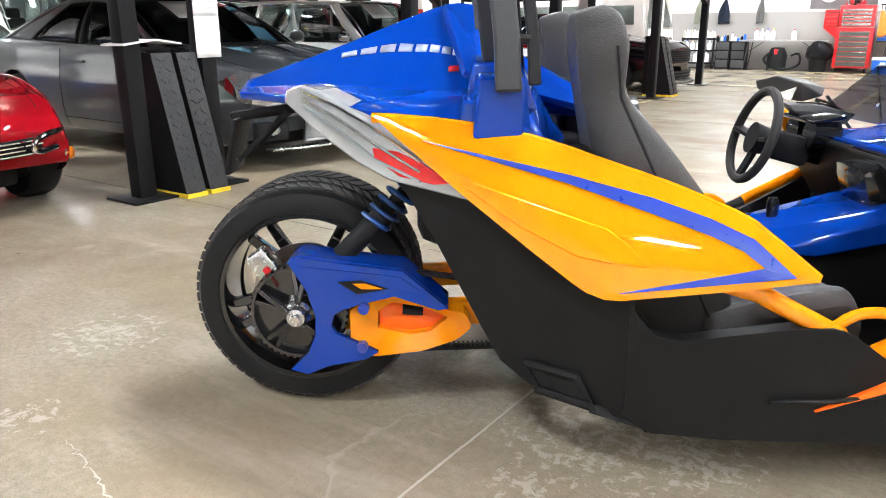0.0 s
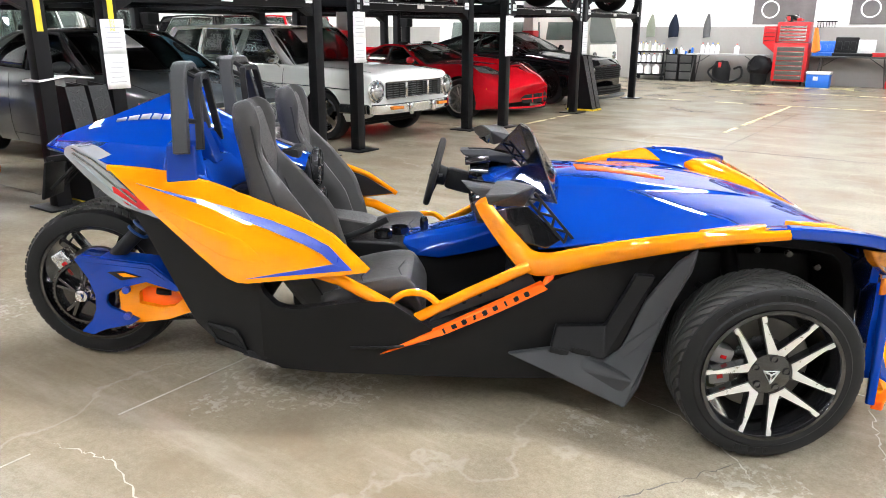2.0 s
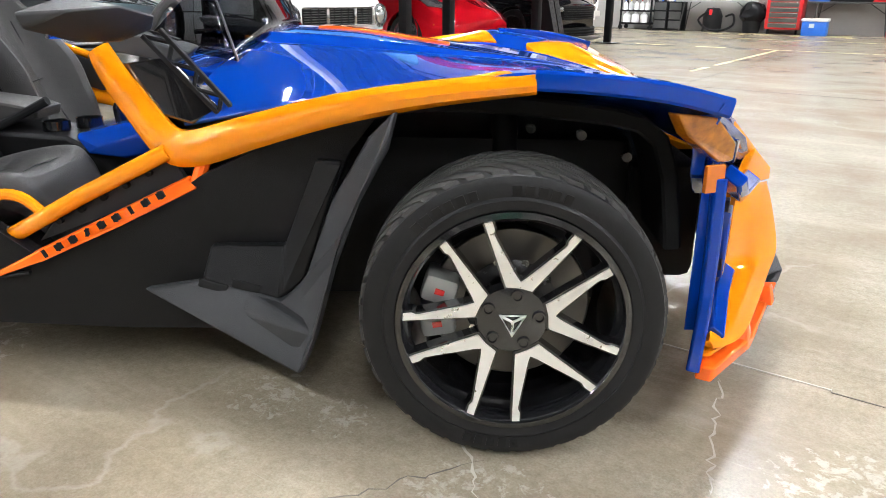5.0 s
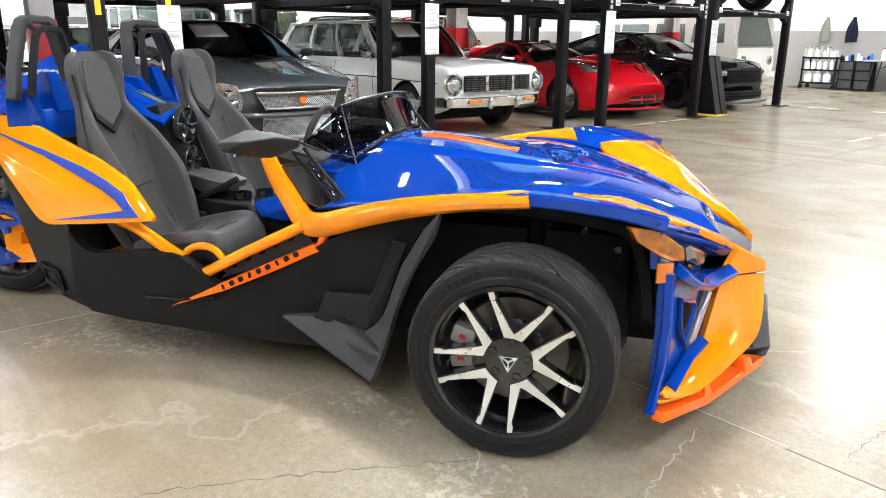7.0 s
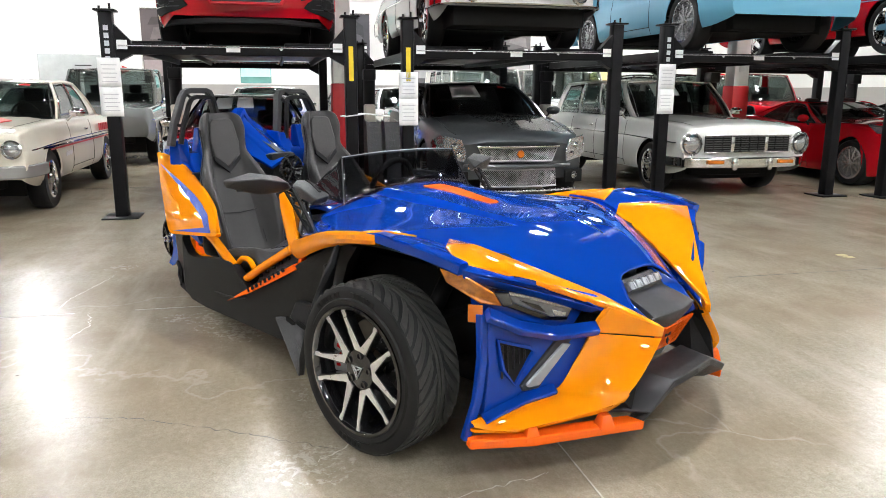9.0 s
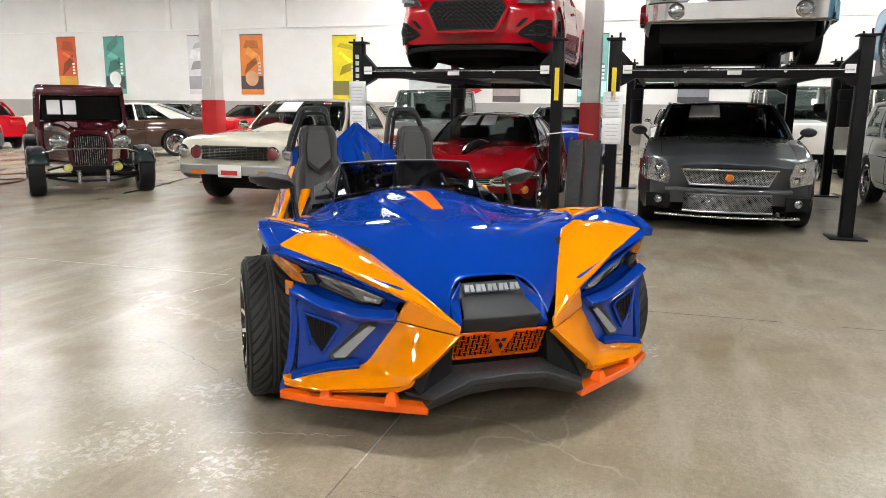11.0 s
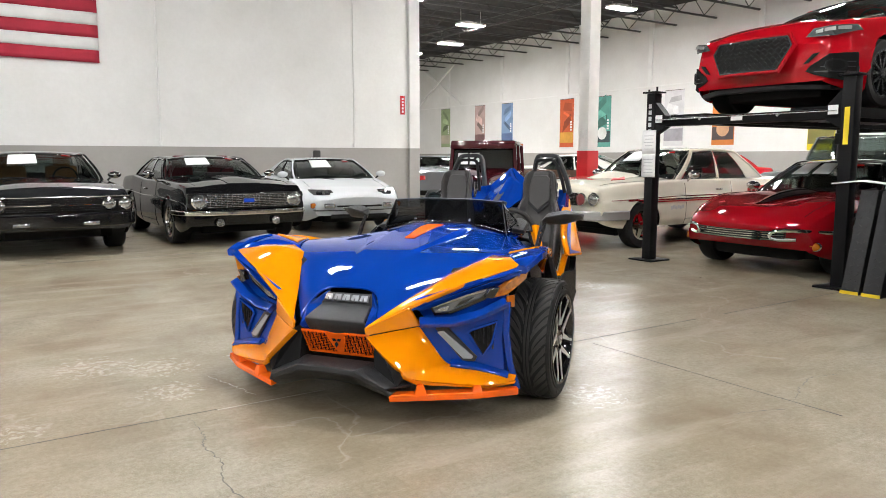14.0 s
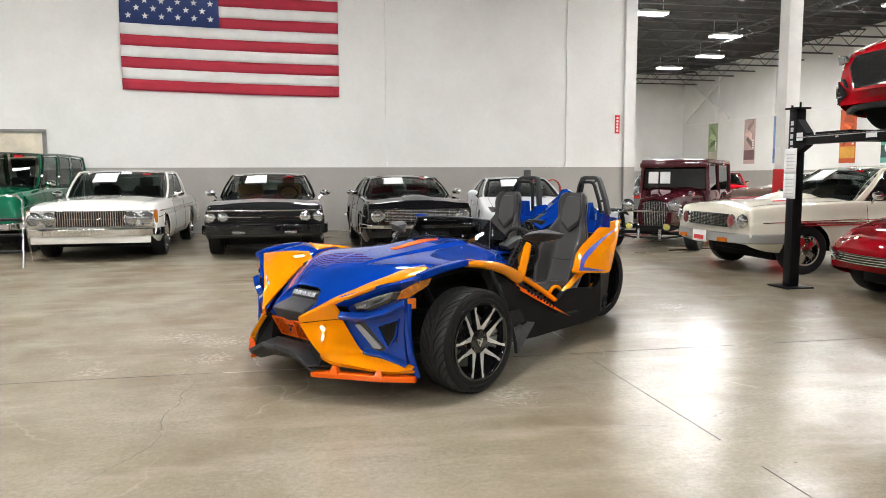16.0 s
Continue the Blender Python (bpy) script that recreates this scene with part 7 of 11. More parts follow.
PANEL = [(0.25, 0.937), (0.387, 0.929), (0.553, 0.908), (0.685, 0.876), (0.814, 0.834), (0.973, 0.782), (1.113, 0.724), (1.173, 0.682), (1.273, 0.6), (1.27, 0.592), (1.109, 0.573), (0.83, 0.546), (0.79, 0.548), (0.75, 0.562), (0.721, 0.58), (0.625, 0.648), (0.46, 0.77)]
BAND_UP = [(0.373, 0.883), (0.555, 0.846), (0.718, 0.812), (0.909, 0.764), (1.035, 0.722), (1.13, 0.68), (1.218, 0.6)]
BAND_LOW = [(0.555, 0.836), (0.718, 0.793), (0.909, 0.73), (1.034, 0.686), (1.103, 0.655), (1.147, 0.621)]


def panel_mid(x, z):
    """The panel's gentle outward swell, nothing along its edges."""
    top_ = lerp(PANEL[:9], x)
    low_ = lerp([PANEL[0]] + PANEL[:8:-1] + [PANEL[8]], x)
    v = min(1.0, max(0.0, (z - low_) / max(0.02, top_ - low_)))
    return 0.075 * (top_ - low_) * 4 * v * (1 - v)


def on_panel(pts, s, out=0.0):
    return [(x, s * (panel_y(x, z, out) + panel_mid(x, z)), z) for x, z in pts]


def panel_sheet(pts, s, out, thick, cuts=8):
    """A piece of the swelling side panel, cut to an outline."""
    b_ = bmesh.new()
    f_ = b_.faces.new([b_.verts.new((x, 0, z)) for x, z in pts])
    b_.normal_update()
    bmesh.ops.triangulate(b_, faces=[f_], ngon_method='EAR_CLIP')
    for _ in range(cuts):
        long_ = [e for e in b_.edges if e.calc_length() > 0.036]
        if not long_:
            break
        bmesh.ops.subdivide_edges(b_, edges=long_, cuts=1)
        bmesh.ops.triangulate(b_, faces=[f for f in b_.faces if len(f.verts) > 3])
    for v in b_.verts:
        v.co.y = s * (panel_y(v.co.x, v.co.z, out) + panel_mid(v.co.x, v.co.z))
    top_ = list(b_.faces)
    r_ = bmesh.ops.extrude_face_region(b_, geom=top_)
    for v in [g for g in r_["geom"] if isinstance(g, bmesh.types.BMVert)]:
        v.co.y -= s * thick
    return b_


for s in (1, -1):
    rear = sub("side_panel", panel_sheet(PANEL, s, 0.0, 0.024), ORANGE, None, "gloss orange rear side panel with a blue stripe", bevel=0.006, smooth=40)
    # rounded top edge, folded facet and stripe
    bm = bmesh.new()
    tube(bm, [my(cr([(x, panel_y(x, z, -0.012), z - 0.006) for x, z in PANEL[:9]], k / 30), s) for k in range(31)], 0.013, 10)
    sub("top_edge", bm, ORANGE, rear)
    facet_ = panel_sheet([(0.47, 0.783), (0.5, 0.79), (0.66, 0.742), (0.8, 0.7), (0.845, 0.668), (0.895, 0.618), (0.8, 0.628), (0.73, 0.64), (0.6, 0.7)], s, 0.0025, 0.01)
    sub("facet", facet_, ORANGE, rear, "", bevel=0.0022, smooth=30)
    sub("stripe", panel_sheet(BAND_UP + BAND_LOW[::-1], s, 0.004, 0.006), STRIPE_BLUE, rear, "blue stripe", smooth=0)
    sub("stripe", panel_sheet([(1.217, 0.601), (1.147, 0.6205), (0.823, 0.563)], s, 0.004, 0.006), STRIPE_BLUE, rear, "blue stripe", smooth=0)
    # inner black lining of the panel
    bm = bmesh.new()
    plate(bm, on_panel([(0.4, 0.9), (0.685, 0.855), (0.973, 0.755), (1.0, 0.65), (0.95, 0.58), (0.8, 0.57), (0.6, 0.7)], s, -0.05), (0, -s * 0.012, 0))
    sub("panel_lining", bm, TUB, rear, "black inner lining")
    bm = bmesh.new()
    plate(bm, on_panel([(1.0, 0.752), (1.12, 0.7), (1.262, 0.6), (1.1, 0.585), (1.0, 0.62)], s, -0.036), (0, -s * 0.01, 0))
    sub("panel_lining", bm, GREY_PLASTIC, rear, "grey inner lining")
    # tail lamp wedge
    bm = bmesh.new()
    lamp_pts = [(0.0, 0.35, 0.954), (0.009, 0.354, 0.987), (0.05, 0.377, 1.0), (0.1, 0.405, 0.988), (0.243, 0.485, 0.928), (0.39, 0.568, 0.834), (0.528, 0.645, 0.744), (0.459, 0.606, 0.75), (0.289, 0.511, 0.772), (0.197, 0.459, 0.813), (0.099, 0.404, 0.876)]
    plate(bm, [my((x, y - 0.012, z), s) for x, y, z in lamp_pts], (0.05, -s * 0.07, 0))
    tl = sub("tail_lamp", bm, TAIL_LENS, None, "clear tail lamp with a red section", bevel=0.012)
    bm = bmesh.new()
    plate(bm, [my((x, y - 0.004, z), s) for x, y, z in ((0.245, 0.486, 0.853), (0.31, 0.522, 0.85), (0.372, 0.557, 0.827), (0.45, 0.6, 0.785), (0.4, 0.575, 0.778), (0.313, 0.524, 0.788), (0.25, 0.49, 0.828))], (0.004, -s * 0.008, 0))
    sub("red_section", bm, LAMP_RED, tl, "red lens", bevel=0.002)
    for k in range(3):
        d_ = Vector((0, 0, -0.03 * k))
        bm = bmesh.new()
        tube(bm, [my(Vector(p) + d_ * w_, s) for p, w_ in (((0.06, 0.374, 0.985), 0.6), ((0.16, 0.431, 0.95), 1.0), ((0.25, 0.482, 0.905), 1.3), ((0.37, 0.549, 0.83), 0.8))], 0.005, flat=(0.016, 0.006), up=(0, 0, 1))
        sub("lens_rib", bm, (CHROME, LAMP_CLEAR, DRL)[k], tl)
    # body side below the panel
    SK_REAR = [(0.28, 0.8), (0.33, 0.74), (0.4, 0.63), (0.46, 0.52), (0.52, 0.41), (0.57, 0.325), (0.64, 0.275), (0.73, 0.24), (0.87, 0.225), (0.87, 0.53), (0.8, 0.57), (0.7, 0.62), (0.5, 0.76)]
    SK = [(0.86, 0.24), (0.93, 0.19), (1.1, 0.175), (1.74, 0.165), (2.12, 0.175), (2.22, 0.42), (2.3, 0.62), (2.4, 0.745), (2.2, 0.68), (1.95, 0.56), (1.86, 0.50), (1.53, 0.345), (1.423, 0.422), (1.36, 0.462), (1.33, 0.47), (1.246, 0.468), (1.0, 0.436), (0.96, 0.437), (0.921, 0.449), (0.88, 0.492), (0.86, 0.53)]
    bm = bmesh.new()
    plate(bm, [(x, s * (0.7 - 0.38 * (0.87 - x)), z) for x, z in SK_REAR], (0, -s * 0.045, 0))
    sub("rear_quarter", bm, TUB, None, "satin black moulded rear quarter", bevel=0.012)
    bm = bmesh.new()
    plate(bm, [(x, s * 0.7, z) for x, z in SK], (0, -s * 0.045, 0))
    sk = sub("body_side", bm, TUB, None, "satin black moulded side skirt", bevel=0.014)
    bm = bmesh.new()
    plate(bm, [(0.78, s * 0.694, 0.24), (0.93, s * 0.69, 0.19), (1.1, s * 0.69, 0.176), (1.74, s * 0.69, 0.166), (2.12, s * 0.69, 0.176), (2.0, s * 0.56, 0.12), (1.1, s * 0.56, 0.12)], (0, -s * 0.01, 0.02))
    sub("under_skirt", bm, TUB, sk)
    bm = bmesh.new()
    duct = [(0.63, 0.335), (0.75, 0.32), (0.8, 0.245), (0.66, 0.27)]
    plate(bm, [(x, s * (0.706 - 0.38 * (0.87 - x)), z) for x, z in duct], (0, -s * 0.02, 0))
    tube(bm, [(x, s * (0.71 - 0.38 * (0.87 - x)), z) for x, z in duct], 0.012, 6, closed=True)
    sub("side_duct", bm, UNDERBODY, sk)
    bm = bmesh.new()
    tube(bm, [my((1.2, 0.71, 0.285), s), my((1.35, 0.712, 0.29), s), my((1.5, 0.706, 0.31), s)], 0.006, 6)
    sub("crease", bm, TUB, sk)
    # orange step trim with dark marks
    bm = bmesh.new()
    plate(bm, [my(p, s) for p in ((1.31, 0.712, 0.257), (1.53, 0.715, 0.366), (1.915, 0.70, 0.552), (1.94, 0.705, 0.53), (1.75, 0.72, 0.438), (1.54, 0.722, 0.343))], (0, -s * 0.03, 0.004))
    trim = sub("step_trim", bm, LIP_ORANGE, None, "orange step trim with dark cut-out marks", bevel=0.005)
    for k in range(9):
        x = 1.56 + 0.038 * k
        z = 0.365 + 0.019 * k
        bm = bmesh.new()
        box(bm, (x - 0.005, s * 0.7225, z + 0.001), (0.019 if k % 3 else 0.007, 0.006, 0.016), (0, -27, 0))
        box(bm, (x - 0.005, s * 0.7225, z + 0.001), (0.007, 0.0065, 0.02), (0, -27 + 30 * (k % 2), 0))
        sub("mark", bm, UNDERBODY, trim, smooth=0)
    # frame tubes
    bm = bmesh.new()
    tube(bm, [my(p, s) for p in ((0.95, 0.64, 0.6), (1.16, 0.665, 0.545), (1.36, 0.675, 0.44))], 0.024, 12)
    sub("frame_tube", bm, ORANGE, None, "orange steel frame tube")
    bm = bmesh.new()
    tube(bm, [my(p, s) for p in ((1.44, 0.665, 0.388), (1.64, 0.67, 0.497), (1.87, 0.675, 0.612))], 0.021, 12)
    sub("frame_tube", bm, ORANGE, None, "orange steel frame tube")
    bm = bmesh.new()
    tube(bm, [cr([my(p, s) for p in ((1.33, 0.65, 0.432), (1.4, 0.655, 0.487), (1.48, 0.66, 0.49), (1.54, 0.665, 0.445))], k / 12) for k in range(13)], 0.014, 10)
    sub("grab_loop", bm, ORANGE)
    bm = bmesh.new()
    tube(bm, [my(p, s) for p in ((1.96, 0.67, 0.61), (1.93, 0.68, 0.53))], 0.016, 10)
    sub("frame_strut", bm, LIP_ORANGE)
    bm = bmesh.new()
    plate(bm, [my(p, s) for p in ((1.5, 0.64, 0.37), (1.56, 0.645, 0.44), (1.86, 0.65, 0.6), (1.9, 0.65, 0.53))], (0, -s * 0.02, 0))
    sill = sub("sill_liner", bm, GREY_PLASTIC)
    for k in range(5):
        bm = bmesh.new()
        x = 1.57 + 0.06 * k
        cyl(bm, my((x, 0.65, 0.43 + 0.031 * k), s), my((x, 0.665, 0.43 + 0.031 * k), s), 0.008, 8)
        sub("rivet", bm, UNDERBODY, sill)
    # pillar and bonnet rail
    rail_pts = [(1.69, 0.58, 0.835), (1.73, 0.6, 0.775), (1.80, 0.625, 0.69), (1.87, 0.655, 0.625), (1.95, 0.685, 0.625), (2.1, 0.735, 0.675), (2.3, 0.80, 0.735), (2.5, 0.842, 0.775), (2.70, 0.872, 0.80)]
    bm = bmesh.new()
    rows = []
    for k in range(49):
        t_k = k / 48
        p = cr(rail_pts, t_k)
        w_ = lerp([(0, 0.045), (0.4, 0.075), (0.55, 0.07), (1, 0.035)], t_k)
        rows.append((p, w_))
    pts = [my(p, s) for p, _ in rows]
    # a rounded, tall section
    rings = []
    for i, (p, w_) in enumerate(rows):
        q0, q1 = rows[max(i - 1, 0)][0], rows[min(i + 1, 48)][0]
        d_ = (q1 - q0).normalized()
        out = Vector((0, 1, 0))
        upv = d_.cross(out).normalized()
        if upv.z < 0 and abs(upv.z) > 0.3:
            upv = -upv
        if i and upv.dot(rings[-1][1]) < 0:
            upv = -upv
        ring = []
        for k in range(10):
            g = 2 * math.pi * k / 10
            ring.append(bm.verts.new(my(p + upv * (w_ * 0.62 * math.sin(g)) + out * (0.03 * math.cos(g)), s)))
        rings.append((ring, upv))
    for (a_, _), (b_, _) in zip(rings, rings[1:]):
        for k in range(10):
            bm.faces.new((a_[k], a_[(k + 1) % 10], b_[(k + 1) % 10], b_[k]))
    bm.faces.new(rings[0][0][::-1])
    bm.faces.new(rings[-1][0])
    sub("bonnet_rail", bm, ORANGE, None, "gloss orange windscreen pillar and bonnet rail")
    # blue edge of the front wing
    bm = bmesh.new()
    edge = [(2.70, 0.872, 0.808), (2.83, 0.885, 0.802), (2.96, 0.876, 0.786), (3.08, 0.858, 0.757)]
    tube(bm, [my(cr(edge, k / 12), s) for k in range(13)], 0.02, flat=(0.05, 0.04), up=(0, 0, 1))
    sub("wing_edge", bm, BLUE)

# rear cowl with its central spine
COWL = [[(-0.17, 0.12, 0.965), (-0.17, 0.06, 0.975), (-0.17, 0.02, 0.985), (-0.17, 0.0, 0.99)],
        [(0.1, 0.385, 0.962), (0.1, 0.19, 0.99), (0.1, 0.055, 1.05), (0.1, 0.0, 1.085)],
        [(0.33, 0.495, 0.928), (0.35, 0.22, 0.975), (0.385, 0.055, 1.115), (0.4, 0.0, 1.198)],
        [(0.53, 0.535, 0.905), (0.52, 0.22, 0.98), (0.51, 0.055, 1.125), (0.505, 0.0, 1.205)]]


def folded(rows):
    """A surface with flat faces from point to point across, smooth along its length."""
    def f(u, v):
        n_ = len(rows[0]) - 1
        s_ = min(max(u, 0.0), 1.0) * n_
        i_ = min(int(s_), n_ - 1)
        return cr([r[i_] for r in rows], v).lerp(cr([r[i_ + 1] for r in rows], v), s_ - i_)
    return f



full = [[(x, -y, z) for x, y, z in r] + [(x, y, z) for x, y, z in r[-2::-1]] for r in COWL]
bm = skin(bmesh.new(), folded(full), 36, 20)
cowl = sub("rear_cowl", bm, BLUE, None, "gloss blue rear cowl rising to a spine", 0.02, 0.006, smooth=14)
bm = skin(bmesh.new(), net([[(0.48, -0.25, 1.03), (0.44, -0.08, 1.155), (0.425, 0, 1.207), (0.44, 0.08, 1.155), (0.48, 0.25, 1.03)],
                            [(0.62, -0.2, 0.98), (0.54, -0.06, 1.08), (0.51, 0, 1.14), (0.54, 0.06, 1.08), (0.62, 0.2, 0.98)],
                            [(0.8, -0.15, 0.93), (0.78, -0.05, 0.98), (0.77, 0, 1.0), (0.78, 0.05, 0.98), (0.8, 0.15, 0.93)],
                            [(0.95, -0.13, 0.88), (0.95, -0.06, 0.91), (0.95, 0, 0.915), (0.95, 0.06, 0.91), (0.95, 0.13, 0.88)]], 0, 0), 20, 16)
sub("spine", bm, BLUE, cowl, "", 0.02, 0.006)
cowl_fn = folded(full)
for s in (1, -1):
    for k in range(9):
        v0, v1 = 0.36 + 0.063 * k, 0.36 + 0.063 * k + 0.05
        def letter(u, v, v0=v0, v1=v1):
            vv = v0 + (v1 - v0) * v
            low = lerp([(0.36, 0.335), (0.6, 0.291), (0.93, 0.252)], vv)
            high = lerp([(0.36, 0.385), (0.6, 0.316), (0.93, 0.267)], vv)
            return cowl_fn(low + (high - low) * u, vv)
        sub("letter_mark", skin(bmesh.new(), letter, 2, 2, mirror=s > 0, lift=0.004, hint=(0, -1, 1)), LETTER, cowl, "", 0.002)
    f = lambda u, v: cowl_fn(0.218 + 0.016 * u, 0.79 + 0.06 * v)
    sub("letter_mark", skin(bmesh.new(), f, 2, 2, mirror=s > 0, lift=0.004, hint=(0, -1, 1)), LAMP_RED, cowl, "small red mark", 0.002)
    # roll hoops and their blue mounts
    hoop = new("roll_hoop")
    hoop.parent = sling
    hp = [(0.575, 0.585, 1.0), (0.57, 0.555, 1.12), (0.555, 0.49, 1.27), (0.553, 0.465, 1.3), (0.55, 0.435, 1.31), (0.53, 0.31, 1.31), (0.53, 0.28, 1.3), (0.53, 0.265, 1.27), (0.55, 0.235, 1.1), (0.56, 0.22, 1.0)]
    bm = bmesh.new()
    tube(bm, [my(p, s) for p in hp], 0.03, flat=(0.032, 0.06), up=(1, 0, 0))
    sub("outer_frame", bm, GREY_PLASTIC, hoop, "", bevel=0.006)
    bm = bmesh.new()
    tube(bm, [my(Vector(p).lerp(Vector((0.56, 0.4, 1.08)), 0.16) + Vector((0.065, 0, 0)), s) for p in hp], 0.02, flat=(0.024, 0.028), up=(1, 0, 0))
    sub("inner_frame", bm, BLACK_PLASTIC, hoop)
    for p in hp[1:9:2]:
        bm = bmesh.new()
        cyl(bm, my(p, s), my(Vector(p).lerp(Vector((0.56, 0.4, 1.08)), 0.16) + Vector((0.065, 0, 0)), s), 0.01, 8)
        sub("hoop_link", bm, BLACK_PLASTIC, hoop)
    def block(pts, name_, bevel_=0.008):
        b_ = bmesh.new()
        for p in pts:
            b_.verts.new(my(p, s))
        bmesh.ops.convex_hull(b_, input=b_.verts)
        return sub(name_, b_, BLUE, cowl, "", bevel=bevel_, smooth=20)
    block(((0.495, 0.56, 0.885), (0.61, 0.55, 0.87), (0.49, 0.5, 0.9), (0.64, 0.5, 0.87), (0.51, 0.565, 1.03), (0.615, 0.56, 1.03), (0.5, 0.5, 1.04), (0.615, 0.5, 1.04)), "hoop_tower")
    block(((0.47, 0.3, 0.9), (0.7, 0.3, 0.87), (0.47, 0.16, 0.9), (0.74, 0.16, 0.87), (0.5, 0.27, 1.05), (0.61, 0.27, 1.05), (0.5, 0.18, 1.07), (0.63, 0.18, 1.06)), "hoop_tower")
    block(((0.45, 0.52, 0.86), (0.72, 0.52, 0.8), (0.45, 0.2, 0.86), (0.8, 0.2, 0.8), (0.47, 0.5, 0.97), (0.62, 0.5, 0.955), (0.47, 0.25, 0.985), (0.66, 0.25, 0.965)), "cowl_deck")
    block(((0.6, 0.545, 0.79), (0.76, 0.54, 0.77), (0.6, 0.52, 0.79), (0.76, 0.51, 0.77), (0.6, 0.545, 0.92), (0.63, 0.545, 0.91), (0.6, 0.52, 0.92), (0.63, 0.52, 0.91)), "cowl_wing", 0.005)
    block(((0.55, 0.44, 0.96), (0.66, 0.44, 0.94), (0.55, 0.34, 0.96), (0.66, 0.34, 0.94), (0.56, 0.42, 1.1), (0.6, 0.42, 1.1), (0.56, 0.35, 1.1), (0.6, 0.35, 1.1)), "hoop_gusset", 0.005)

# bonnet
HOOD = [[(1.90, 0.645, 0.67), (1.93, 0.5, 0.775), (1.99, 0.24, 0.84), (2.01, 0.0, 0.85)],
        [(2.25, 0.765, 0.75), (2.24, 0.52, 0.79), (2.24, 0.26, 0.825), (2.24, 0.0, 0.84)],
        [(2.55, 0.73, 0.772), (2.53, 0.5, 0.79), (2.52, 0.25, 0.802), (2.5, 0.0, 0.808)],
        [(2.82, 0.58, 0.74), (2.82, 0.43, 0.763), (2.83, 0.22, 0.771), (2.83, 0.0, 0.773)],
        [(3.1, 0.41, 0.63), (3.08, 0.3, 0.686), (3.08, 0.15, 0.703), (3.08, 0.0, 0.706)],
        [(3.37, 0.215, 0.495), (3.3, 0.19, 0.575), (3.245, 0.13, 0.63), (3.235, 0.0, 0.64)]]
hood_full = [[(x, -y, z) for x, y, z in r] + [(x, y, z) for x, y, z in r[-2::-1]] for r in HOOD]


def spline_net(rows):
    """A surface of even curvature through a net of points (natural cubic splines both ways)."""
    pts = np.array([[tuple(p) for p in r] for r in rows], dtype=float)

    def weights(n):
        m_ = np.zeros((n, n))
        r_ = np.zeros((n, n))
        m_[0, 0] = m_[-1, -1] = 1.0
        for i in range(1, n - 1):
            m_[i, i - 1:i + 2] = (1, 4, 1)
            r_[i, i - 1:i + 2] = (6, -12, 6)
        return np.linalg.solve(m_, r_)
    curve = [weights(n) for n in pts.shape[:2]]

    def basis(n, t):
        x = min(max(t, 0.0), 1.0) * (n - 1)
        i = min(int(x), n - 2)
        f = x - i
        w_ = np.zeros(n)
        w_[i], w_[i + 1] = 1 - f, f
        c_ = curve[0] if n == pts.shape[0] else curve[1]
        return w_ + ((1 - f) ** 3 - (1 - f)) / 6 * c_[i] + (f ** 3 - f) / 6 * c_[i + 1]
    return lambda u, v: Vector(np.einsum("i,j,ijk->k", basis(pts.shape[0], v), basis(pts.shape[1], u), pts))


hood_fn = spline_net(hood_full)


def hood_shape(u, v):
    """The bonnet with its raised centre, creased along both sides."""
    p = hood_fn(u, v)
    k = abs(u - 0.5) * 2
    edge_ = 0.33 - 0.14 * v
    f = max(0.0, min(1.0, (edge_ - k) / 0.06 + 0.5))
    g = max(0.0, min(1.0, (0.85 - v) / 0.7))
    f, g = f * f * (3 - 2 * f), g * g * (3 - 2 * g)
    return p + Vector((0, 0, 0.018 * f * g))


bm = skin(bmesh.new(), hood_shape, 120, 60)
hood = sub("bonnet", bm, BLUE, None, "gloss blue bonnet with a raised centre", 0.012, 0.004, smooth=70)
bm = skin(bmesh.new(), lambda u, v: hood_shape(0.5 + (u - 0.5) * (0.082 - 0.04 * v), 0.1 + 0.31 * v), 6, 16, lift=0.006)
sub("scoop_trim", bm, LIP_ORANGE, hood, "orange trim on the raised centre", 0.01, 0.003)

